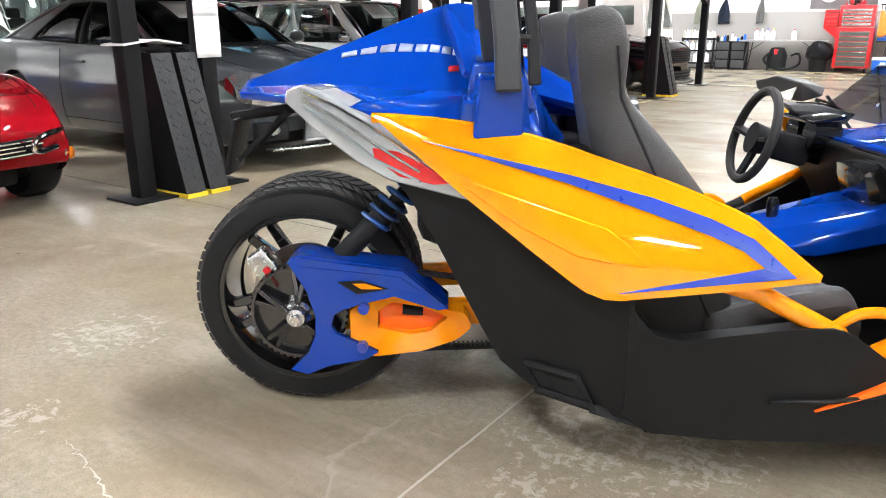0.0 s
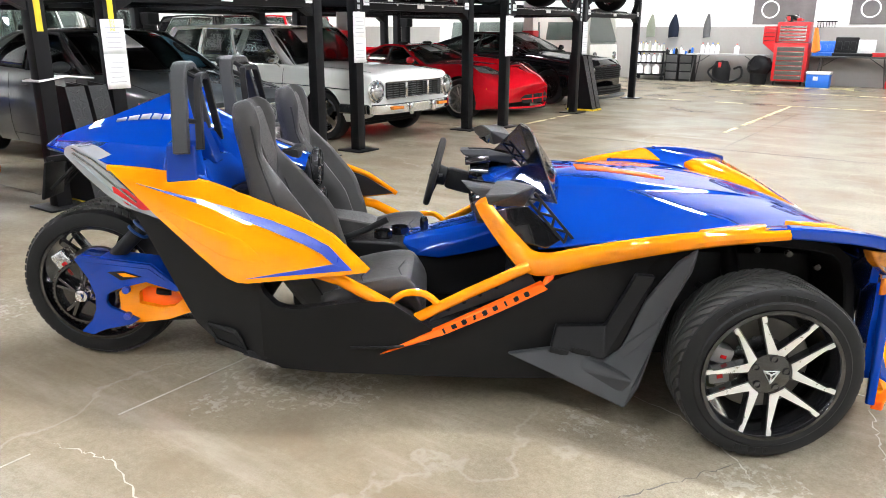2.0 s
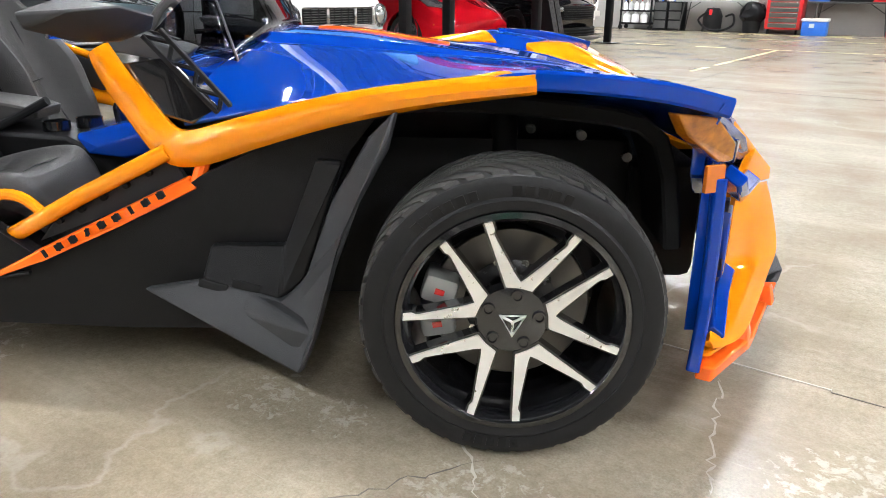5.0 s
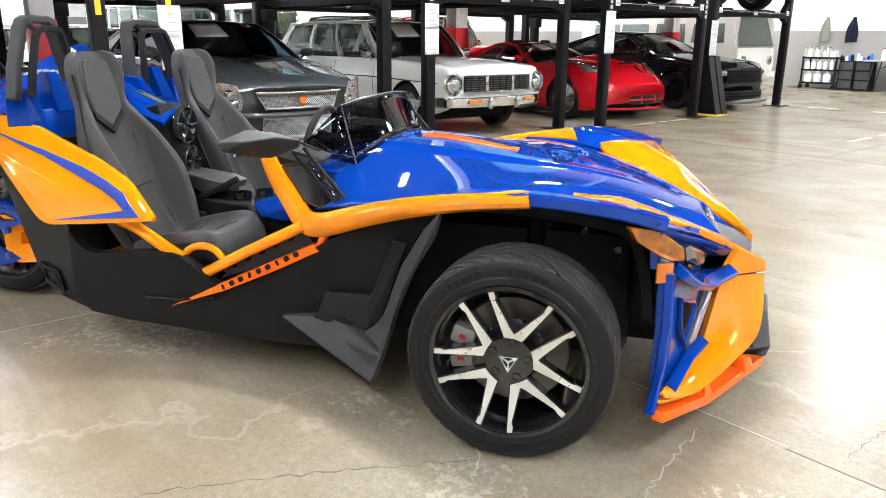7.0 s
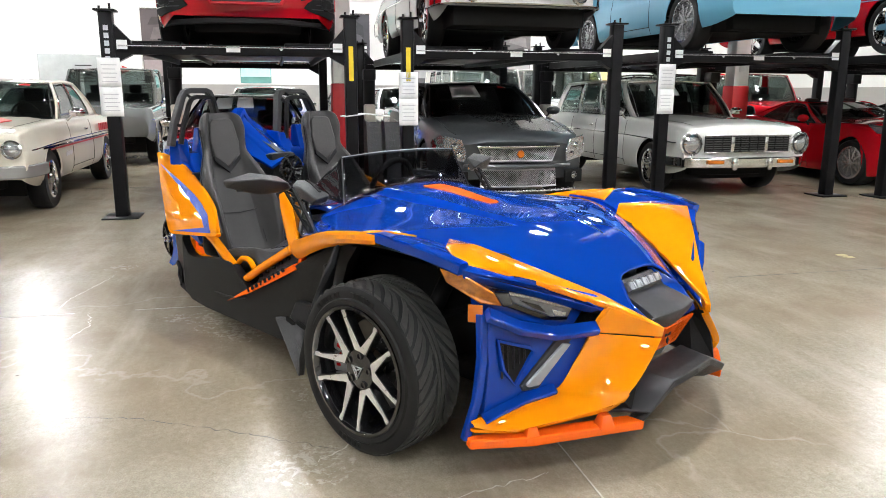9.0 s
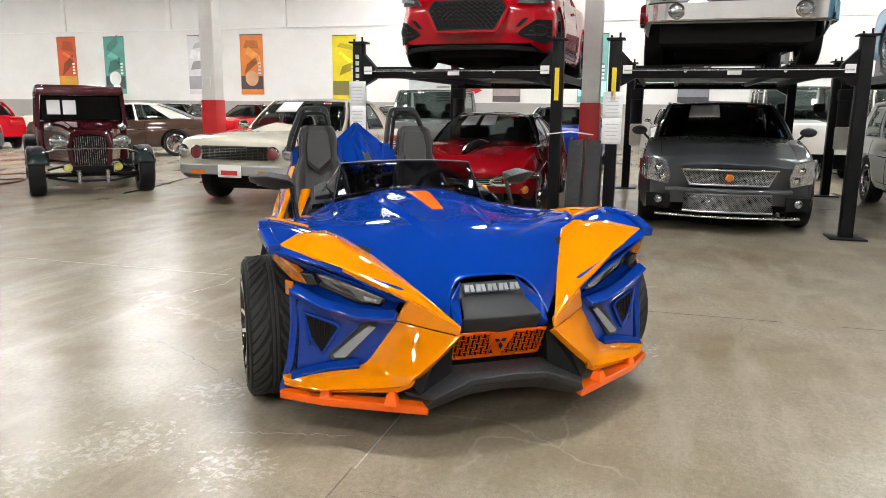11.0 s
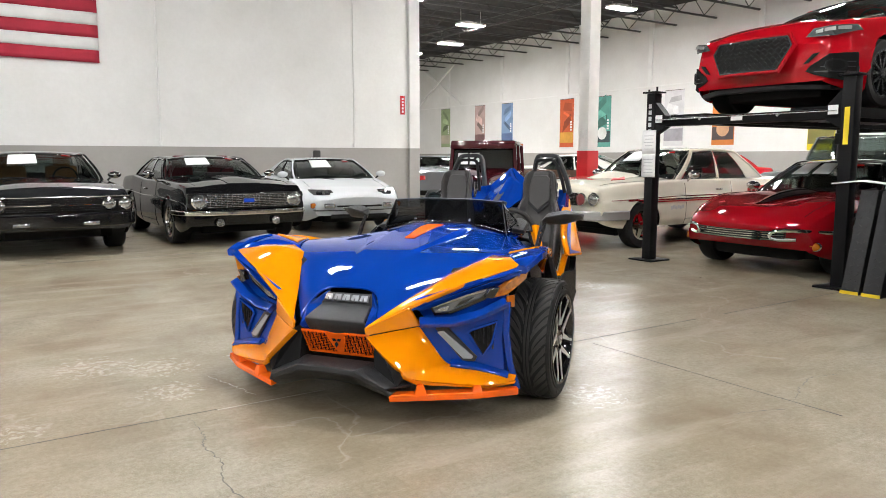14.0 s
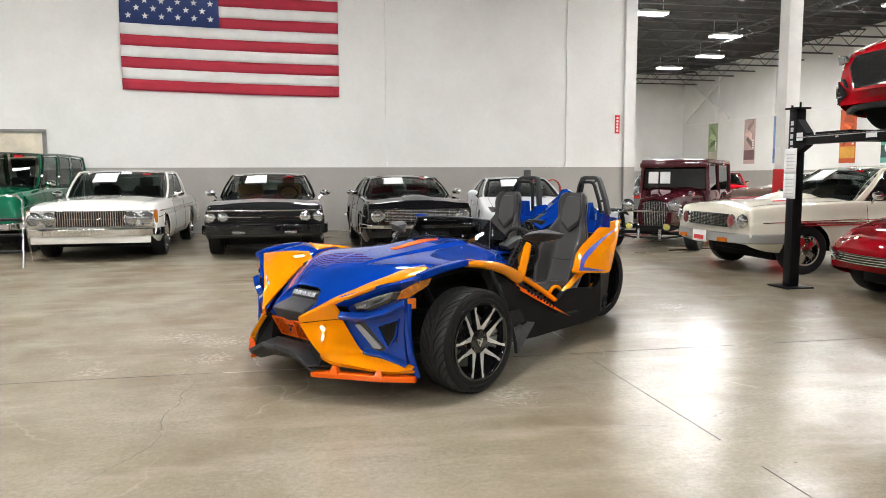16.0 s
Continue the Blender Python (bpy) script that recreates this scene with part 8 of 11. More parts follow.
# front wings
WING = [[(2.42, 0.77, 0.775), (2.48, 0.82, 0.785), (2.55, 0.852, 0.79)],
        [(2.72, 0.64, 0.77), (2.72, 0.79, 0.81), (2.70, 0.884, 0.822)],
        [(2.95, 0.5, 0.70), (2.98, 0.71, 0.762), (3.02, 0.87, 0.775)],
        [(3.17, 0.38, 0.615), (3.16, 0.62, 0.69), (3.085, 0.85, 0.75)],
        [(3.42, 0.21, 0.478), (3.34, 0.3, 0.545), (3.27, 0.39, 0.602)]]
wing_fn = net(WING, 0, 0)
for s in (1, -1):
    bm = skin(bmesh.new(), wing_fn, 12, 32, mirror=s < 0)
    wing = sub("front_wing", bm, BLUE, None, "gloss blue and orange front wing", 0.02, 0.006)
    bm = bmesh.new()
    wp = [(3.045, 0.838, 0.764), (2.9, 0.75, 0.782), (2.795, 0.62, 0.775), (2.83, 0.535, 0.74), (3.0, 0.44, 0.69), (3.2, 0.33, 0.605), (3.452, 0.2, 0.487), (3.335, 0.37, 0.578), (3.18, 0.62, 0.69)]
    ctr = [(2.95, 0.64, 0.772), (3.12, 0.5, 0.69), (3.29, 0.345, 0.596)]
    vv = [bm.verts.new(my(Vector(p) + Vector((0.003, 0, 0.008)), s)) for p in wp]
    cc = [bm.verts.new(my(Vector(p) + Vector((0.003, 0, 0.012)), s)) for p in ctr]
    for a_, b_, c_ in ((0, 1, 'a'), (1, 2, 'a'), (2, 3, 'a'), (3, 4, 'a'), (8, 0, 'a'), (4, 5, 'b'), (7, 8, 'b'), (5, 6, 'c'), (6, 7, 'c')):
        bm.faces.new((vv[a_], vv[b_], cc["abc".index(c_)]))
    bm.faces.new((vv[4], cc[1], cc[0]))
    bm.faces.new((vv[8], cc[0], cc[1]))
    bm.faces.new((vv[5], cc[2], cc[1]))
    bm.faces.new((vv[7], cc[1], cc[2]))
    sub("wing_panel", bm, ORANGE, wing, "gloss orange panel", 0.022, 0.004, smooth=50)
    f = lambda u, v: wing_fn(0.1 + 0.82 * u, 0.02 + (0.2 - 0.06 * u) * v)
    sub("rear_panel", skin(bmesh.new(), f, 8, 8, mirror=s < 0, lift=0.008), ORANGE, wing, "gloss orange panel behind a blue band", 0.012, 0.003)
    # jaw: upper cheek, side and lower arm
    bm = skin(bmesh.new(), net([[(3.455, 0.203, 0.45), (3.385, 0.305, 0.468), (3.292, 0.41, 0.482)],
                                [(3.452, 0.287, 0.373), (3.37, 0.38, 0.388), (3.268, 0.47, 0.39)],
                                [(3.438, 0.371, 0.3), (3.352, 0.452, 0.305), (3.243, 0.531, 0.305)],
                                [(3.4, 0.434, 0.252), (3.32, 0.52, 0.277), (3.21, 0.6, 0.288)],
                                [(3.232, 0.738, 0.213), (3.2, 0.74, 0.246), (3.15, 0.745, 0.262)],
                                [(3.125, 0.842, 0.22), (3.12, 0.845, 0.233), (3.113, 0.845, 0.242)]], 0, 0), 12, 40, mirror=s < 0)
    jaw = sub("cheek", bm, ORANGE, None, "gloss orange front cheek and jaw", 0.028, 0.007, smooth=60)
    bm = bmesh.new()
    plate(bm, [my(p, s) for p in ((3.462, 0.197, 0.492), (3.341, 0.374, 0.58), (3.297, 0.413, 0.487), (3.39, 0.305, 0.472), (3.461, 0.203, 0.455))], (-0.025, 0, 0))
    sub("cheek_top", bm, ORANGE, wing, "gloss orange panel end folded over the cheek", bevel=0.005)
    bm = bmesh.new()
    plate(bm, [my(p, s) for p in ((3.438, 0.372, 0.285), (3.4, 0.436, 0.245), (3.232, 0.738, 0.206), (3.127, 0.842, 0.213), (3.12, 0.84, 0.198), (3.215, 0.735, 0.19), (3.385, 0.432, 0.22), (3.42, 0.38, 0.25))], (-0.03, 0, 0))
    sub("jaw_edge", bm, ORANGE, jaw, "", bevel=0.005)
    # dark inner side between cheek and centre
    bm = bmesh.new()
    plate(bm, [my(p, s) for p in ((3.43, 0.2, 0.46), (3.425, 0.285, 0.37), (3.41, 0.38, 0.26), (3.43, 0.35, 0.215), (3.39, 0.21, 0.285), (3.37, 0.205, 0.44))], (-0.12, 0, 0))
    sub("inner_cheek", bm, BLACK_PLASTIC, jaw)
    # lip
    bm = bmesh.new()
    plate(bm, [my(p, s) for p in ((3.476, 0.33, 0.184), (3.27, 0.7, 0.184), (3.126, 0.862, 0.181), (3.092, 0.846, 0.181), (3.215, 0.66, 0.184), (3.41, 0.33, 0.184))], (-0.004, 0, -0.036))
    lp = sub("splitter_lip", bm, LIP_ORANGE, None, "red-orange splitter lip", bevel=0.006)
    for p, w_ in (((3.385, 0.455, 0.2), 0.062), ((3.245, 0.69, 0.19), 0.05)):
        bm = bmesh.new()
        box(bm, my(p, s), (w_, 0.06, 0.05), (0, 0, s * 30), taper=0.55, bevel=0.006)
        sub("lip_bracket", bm, LIP_ORANGE, lp)
    # eye: blue backing, lid, headlight, vent, running light, column
    def eye_pt(y, z, out=0.0):
        return my((3.27 - 0.39 * (y - 0.41) + out, y, z), s)

    def eye_plate(pts, out, depth, name_, mt, parent_, label_="", bevel_=0.003):
        return sub(name_, plate(bmesh.new(), [eye_pt(y, z, out) for y, z in pts], (-depth, 0, 0)), mt, parent_, label_, bevel=bevel_)
    eye = eye_plate([(0.38, 0.5), (0.5, 0.5), (0.66, 0.535), (0.765, 0.6), (0.785, 0.53), (0.775, 0.42), (0.79, 0.24), (0.5, 0.27), (0.41, 0.45)], 0.0, 0.05, "lamp_bezel", BLUE, None, "gloss blue lamp surround")
    sub("bezel_lid", plate(bmesh.new(), [my(p, s) for p in ((3.318, 0.392, 0.572), (3.225, 0.6, 0.652), (3.075, 0.852, 0.745), (3.07, 0.842, 0.72), (3.2, 0.6, 0.632), (3.29, 0.41, 0.556))], (-0.06, 0, -0.006)), BLUE, eye, bevel=0.004)
    eye_plate([(0.37, 0.56), (0.6, 0.65), (0.79, 0.69), (0.775, 0.6), (0.66, 0.53), (0.42, 0.49)], -0.05, 0.03, "lamp_recess", BLUE, eye)
    eye_plate([(0.73, 0.672), (0.6, 0.636), (0.43, 0.575), (0.455, 0.524), (0.54, 0.536), (0.69, 0.606)], -0.036, 0.02, "lamp_housing", GLOSS_BLACK, eye)
    hl = eye_plate([(0.712, 0.665), (0.62, 0.64), (0.446, 0.576), (0.464, 0.538), (0.53, 0.548), (0.672, 0.617)], -0.022, 0.02, "headlight", WHITE_LENS, eye, "slim angular headlight behind clear plastic", 0.005)
    eye_plate([(0.7, 0.661), (0.62, 0.637), (0.455, 0.576), (0.459, 0.566), (0.62, 0.626), (0.695, 0.65)], -0.018, 0.006, "light_strip", LAMP_CLEAR, hl, "bright strip along the top", 0.001)
    eye_plate([(0.655, 0.627), (0.58, 0.598), (0.55, 0.566), (0.6, 0.59)], -0.019, 0.006, "projector", GLOSS_BLACK, hl, "dark projector", 0.001)
    eye_plate([(0.53, 0.578), (0.475, 0.559), (0.48, 0.546), (0.52, 0.553)], -0.019, 0.006, "projector", LAMP_CLEAR, hl, "bright reflector", 0.001)

    def bar(pts, w_, h_, name_="bezel_bar", mt=BLUE):
        b_ = bmesh.new()
        tube(b_, [my(p, s) for p in pts], 0.02, flat=(w_, h_), up=(0.6, 0, 0.8))
        return sub(name_, b_, mt, eye, bevel=0.004)
    bar([(3.318, 0.42, 0.51), (3.235, 0.56, 0.505), (3.185, 0.69, 0.545), (3.135, 0.80, 0.605)], 0.05, 0.03)
    bar([(3.105, 0.795, 0.6), (3.11, 0.793, 0.45), (3.105, 0.81, 0.3), (3.085, 0.845, 0.165)], 0.032, 0.03)
    # vent with a raised rim
    VENT = [(0.755, 0.507), (0.735, 0.4), (0.69, 0.338), (0.625, 0.447), (0.64, 0.465)]
    vent = eye_plate(VENT, 0.008, 0.01, "side_vent", UNDERBODY, eye, "black triangular vent", 0.0)
    bm = bmesh.new()
    tube(bm, [eye_pt(y, z, 0.01) for y, z in VENT], 0.009, flat=(0.014, 0.016), closed=True, up=(1, 0, 0))
    sub("vent_rim", bm, BLUE, vent)
    for k in range(5):
        y_ = 0.738 - 0.02 * k
        bm = bmesh.new()
        cyl(bm, eye_pt(y_, 0.37 + 0.014 * k, 0.011), eye_pt(y_, 0.488 - 0.007 * k, 0.011), 0.004, 5)
        sub("vent_bar", bm, BLACK_PLASTIC, vent)
    eye_plate([(0.475, 0.472), (0.53, 0.478), (0.665, 0.33), (0.655, 0.308), (0.6, 0.31)], 0.01, 0.02, "lamp_housing", GREY_PLASTIC, eye)
    eye_plate([(0.487, 0.456), (0.515, 0.462), (0.652, 0.334), (0.645, 0.322), (0.608, 0.322)], 0.02, 0.012, "running_light", DRL, eye, "slim frosted running light", 0.004)
    bar([(3.24, 0.55, 0.3), (3.19, 0.66, 0.285), (3.135, 0.81, 0.24)], 0.04, 0.03)
    sub("side_marker", plate(bmesh.new(), [my(p, s) for p in ((2.985, 0.868, 0.745), (3.07, 0.848, 0.735), (3.14, 0.775, 0.672), (3.15, 0.742, 0.622), (3.1, 0.795, 0.632), (3.01, 0.862, 0.70))], (-0.02, -s * 0.03, 0)), MARKER_AMBER, eye, "amber side marker lens", bevel=0.005)
    sub("marker_frame", plate(bmesh.new(), [my(p, s) for p in ((3.142, 0.772, 0.674), (3.165, 0.725, 0.668), (3.168, 0.705, 0.622), (3.152, 0.74, 0.618))], (-0.02, -s * 0.02, 0)), GLOSS_BLACK, eye, bevel=0.004)
    sub("reflector", box(bmesh.new(), my((3.09, 0.806, 0.6), s), (0.05, 0.012, 0.06), (0, 0, s * -25), bevel=0.003), LAMP_AMBER, eye, "amber reflector")
    # black wheel guard behind the front wheel
    bm = bmesh.new()
    plate(bm, [my(p, s) for p in ((1.79, 0.735, 0.285), (1.97, 0.76, 0.325), (2.14, 0.79, 0.29), (2.2, 0.79, 0.34), (2.27, 0.80, 0.53), (2.36, 0.83, 0.68), (2.42, 0.86, 0.74), (2.40, 0.87, 0.66), (2.31, 0.9, 0.5), (2.24, 0.92, 0.25), (2.2, 0.9, 0.155))], (0.01, -s * 0.03, 0))
    wg = sub("wheel_guard", bm, GREY_PLASTIC, None, "satin black plastic guard behind the front wheel", bevel=0.008)
    bm = bmesh.new()
    plate(bm, [my(p, s) for p in ((1.95, 0.76, 0.325), (1.97, 0.735, 0.4), (2.15, 0.745, 0.41), (2.24, 0.78, 0.62), (2.3, 0.80, 0.62), (2.2, 0.79, 0.34), (2.14, 0.785, 0.29))], (0.0, -s * 0.03, 0))
    sub("guard_wall", bm, TUB, wg, bevel=0.006)
    for x in (1.98, 2.06):
        bm = bmesh.new()
        box(bm, my((x, 0.772, 0.315), s), (0.07, 0.01, 0.022), (0, 14, 0), bevel=0.004)
        sub("slot", bm, UNDERBODY, wg)
    # mirrors
    mir = new("wing_mirror")
    mir.parent = sling
    bm = bmesh.new()
    for p in ((1.69, 0.905, 0.925), (1.70, 0.9, 0.895), (1.735, 0.79, 0.955), (1.86, 0.81, 0.938), (1.78, 0.68, 0.935), (1.885, 0.69, 0.915), (1.86, 0.655, 0.885), (1.75, 0.8, 0.865), (1.83, 0.8, 0.868), (1.8, 0.69, 0.86), (1.79, 0.9, 0.93)):
        bm.verts.new(my(p, s))
    bmesh.ops.convex_hull(bm, input=bm.verts)
    sub("mirror_shell", bm, GREY_PLASTIC, mir, "satin grey mirror housing", bevel=0.006)
    bm = bmesh.new()
    plate(bm, [my(p, s) for p in ((1.73, 0.86, 0.875), (1.745, 0.86, 0.935), (1.785, 0.7, 0.93), (1.77, 0.71, 0.865))], (-0.006, 0, 0))
    sub("mirror_glass", bm, CHROME, mir)
    bm = bmesh.new()
    railA = [Vector((1.88, 0.665, 0.885)), Vector((2.03, 0.66, 0.71))]
    railB = [Vector((1.845, 0.68, 0.872)), Vector((1.995, 0.665, 0.7))]
    for pair_ in (railA, railB):
        tube(bm, [my(p, s) for p in pair_], 0.007, flat=(0.016, 0.01))
    for k in range(6):
        ends = (railA, railB) if k % 2 else (railB, railA)
        tube(bm, [my(ends[0][0].lerp(ends[0][1], k / 6), s), my(ends[1][0].lerp(ends[1][1], (k + 1) / 6), s)], 0.0055, 6)
    sub("mirror_arm", bm, BLACK_PLASTIC, mir)
    # black corner panel under the screen
    bm = bmesh.new()
    plate(bm, [my(p, s) for p in ((1.72, 0.575, 0.80), (1.86, 0.585, 0.82), (2.0, 0.655, 0.705), (1.93, 0.665, 0.675), (1.84, 0.63, 0.69))], (0, -s * 0.02, -0.005))
    sub("corner_panel", bm, GLOSS_BLACK, None, "", bevel=0.006)
    # suspension
    bm = bmesh.new()
    for x in (2.5, 2.83):
        tube(bm, [my((x, 0.35, 0.3), s), my((2.667, 0.78, 0.26), s)], 0.018, 8)
        tube(bm, [my((x, 0.35, 0.5), s), my((2.667, 0.76, 0.45), s)], 0.016, 8)
    tube(bm, [my((2.667, 0.42, 0.66), s), my((2.667, 0.68, 0.32), s)], 0.035, 12)
    box(bm, my((2.667, 0.74, 0.35), s), (0.1, 0.06, 0.24), bevel=0.015)
    sub("suspension", bm, BLACK_PLASTIC)
    for x, z in ((2.72, 0.665), (2.84, 0.65), (2.95, 0.60)):
        bm = bmesh.new()
        cyl(bm, my((x, 0.58, z), s), my((x, 0.605, z), s), 0.012, 8)
        sub("bolt", bm, DARK_ALLOY)
    bm = bmesh.new()
    tube(bm, [my(cr([(2.36, 0.6, 0.72), (2.5, 0.6, 0.74), (2.8, 0.58, 0.72), (3.0, 0.56, 0.66), (3.06, 0.55, 0.4)], k / 12), s) for k in range(13)], 0.02, flat=(0.04, 0.25), up=(0, 1, 0))
    sub("arch_liner", bm, UNDERBODY)

# nose: light bar, plate, grille, bumper
bm = bmesh.new()
plate(bm, [(3.24, -0.125, 0.61), (3.235, 0.125, 0.61), (3.28, 0.145, 0.555), (3.28, -0.145, 0.555)], (-0.03, 0, -0.01))
nb = sub("light_bar", bm, GREY_PLASTIC, None, "row of small lamps in the nose")
for k in range(5):
    bm = bmesh.new()
    y = -0.1 + 0.05 * k
    box(bm, (3.266, y, 0.588), (0.02, 0.046, 0.04), (0, -35, 0), bevel=0.005)
    cell = sub("lamp_cell", bm, WHITE_LENS, nb)
    for q_ in (-0.011, 0.011):
        bm = bmesh.new()
        box(bm, (3.278, y + q_, 0.594), (0.004, 0.018, 0.03), (0, -35, 12 if q_ > 0 else -14), bevel=0.001)
        sub("reflector_facet", bm, DRL, cell)
bm = skin(bmesh.new(), net([[(3.27, -0.135, 0.56), (3.285, 0, 0.565), (3.27, 0.135, 0.56)], [(3.385, -0.16, 0.515), (3.41, 0, 0.52), (3.385, 0.16, 0.515)], [(3.40, -0.168, 0.49), (3.425, 0, 0.495), (3.40, 0.168, 0.49)], [(3.36, -0.16, 0.425), (3.385, 0, 0.425), (3.36, 0.16, 0.425)]], 0, 0), 10, 14)
sub("nose_plate", bm, GREY_PLASTIC, None, "satin grey nose plate", 0.02, 0.006)
for s in (1, -1):
    bm = bmesh.new()
    plate(bm, [my(p, s) for p in ((3.24, 0.125, 0.62), (3.27, 0.14, 0.56), (3.40, 0.17, 0.49), (3.36, 0.165, 0.425), (3.40, 0.205, 0.46), (3.33, 0.2, 0.55))], (-0.03, 0, 0))
    sub("nose_cheek", bm, BLUE, None, "", bevel=0.004)
def grille_pt(y, z, out=0.0):
    return Vector((3.321 + 0.53 * (z - 0.313) + out, y, z))


bm = bmesh.new()
plate(bm, [grille_pt(-0.215, 0.45, -0.04), grille_pt(0.215, 0.45, -0.04), grille_pt(0.215, 0.29, -0.04), grille_pt(-0.215, 0.29, -0.04)], (-0.02, 0, 0))
gr = sub("grille", bm, UNDERBODY, None, "orange lattice grille with a dark core")
bm = bmesh.new()
tube(bm, [grille_pt(-0.198, 0.436), grille_pt(0.198, 0.436), grille_pt(0.186, 0.315), grille_pt(-0.186, 0.315)], 0.006, flat=(0.01, 0.01), closed=True, up=(1, 0, 0))
sub("grille_frame", bm, LIP_ORANGE, gr)
# basket weave of short bars
for j in range(6):
    for k in range(17):
        y, z = -0.184 + 0.023 * k, 0.325 + 0.0205 * j
        if abs(y) < min(0.05, 0.014 + max(0.0, z - 0.322) * 0.43) - 0.008:
            continue
        for dy in ((0,) if (j + k) % 2 else (-0.0075, 0.0075)):
            bm = bmesh.new()
            if (j + k) % 2:
                plate(bm, [grille_pt(y - 0.015, z - 0.002), grille_pt(y + 0.015, z - 0.002), grille_pt(y + 0.015, z + 0.002), grille_pt(y - 0.015, z + 0.002)], (0.006, 0, 0))
            else:
                plate(bm, [grille_pt(y + dy - 0.0018, z - 0.0125), grille_pt(y + dy + 0.0018, z - 0.0125), grille_pt(y + dy + 0.0018, z + 0.0125), grille_pt(y + dy - 0.0018, z + 0.0125)], (0.006, 0, 0))
            sub("grille_bar", bm, LIP_ORANGE, gr, smooth=0)
bm = bmesh.new()
plate(bm, [grille_pt(y, z, 0.006) for y, z in ((-0.05, 0.436), (0.05, 0.436), (0.05, 0.405), (0.014, 0.322), (-0.014, 0.322), (-0.05, 0.405))], (0.008, 0, 0))
em = sub("emblem", bm, LIP_ORANGE, gr, "orange shield emblem with a dark mark")
bm = bmesh.new()
for k in range(3):
    q = math.pi / 2 + 2 * math.pi * k / 3
    a_, b_ = Vector((0, math.cos(q), math.sin(q))), Vector((0, -math.sin(q), math.cos(q)))
    c_ = grille_pt(0, 0.392, 0.017)
    plate(bm, [c_ - a_ * 0.033, c_ - a_ * 0.016 + b_ * 0.01, c_ - a_ * 0.003, c_ - a_ * 0.016 - b_ * 0.01], (0.004, 0, 0))
sub("emblem_mark", bm, UNDERBODY, em)
bm = bmesh.new()
ROWS = (((3.35, 0.0, 0.30), (3.35, 0.19, 0.30), (3.36, 0.40, 0.215)), ((3.512, 0.0, 0.300), (3.495, 0.155, 0.288), (3.49, 0.322, 0.217)),
        ((3.512, 0.0, 0.272), (3.496, 0.152, 0.261), (3.474, 0.338, 0.182)), ((3.41, 0.0, 0.2), (3.41, 0.15, 0.19), (3.40, 0.33, 0.135)))
grid = [[bm.verts.new(my(p, -1)) for p in row[:0:-1]] + [bm.verts.new(p) for p in row] for row in ROWS]
for ra, rb in zip(grid, grid[1:]):
    for k in range(4):
        bm.faces.new((ra[k], rb[k], rb[k + 1], ra[k + 1]))
sub("bumper", bm, GREY_PLASTIC, None, "satin dark grey lower bumper", 0.02, 0.005, smooth=12)

# tub, floor, firewall, arches
TUB_PIECES = (("floor_pan", (1.52, 0, 0.2), (1.2, 1.34, 0.06), 0.01), ("engine_bay", (2.45, 0, 0.4), (1.1, 0.98, 0.46), 0.05), ("nose_core", (3.07, 0, 0.36), (0.32, 0.7, 0.34), 0.04),
              ("seat_bulkhead", (0.74, 0, 0.6), (0.2, 0.96, 0.5), 0.05), ("tail_core", (0.5, 0, 0.72), (0.3, 0.8, 0.3), 0.05), ("firewall", (1.92, 0, 0.5), (0.2, 1.2, 0.5), 0.04), ("tunnel", (1.4, 0, 0.36), (1.1, 0.2, 0.3), 0.03))
for name_, c_, s_, v_ in TUB_PIECES:
    sub(name_, box(bmesh.new(), c_, s_, bevel=v_), TUB)
bm = bmesh.new()
box(bm, (0.28, 0, 0.87), (0.3, 0.36, 0.1), bevel=0.03)
sub("tail_underside", bm, TUB)

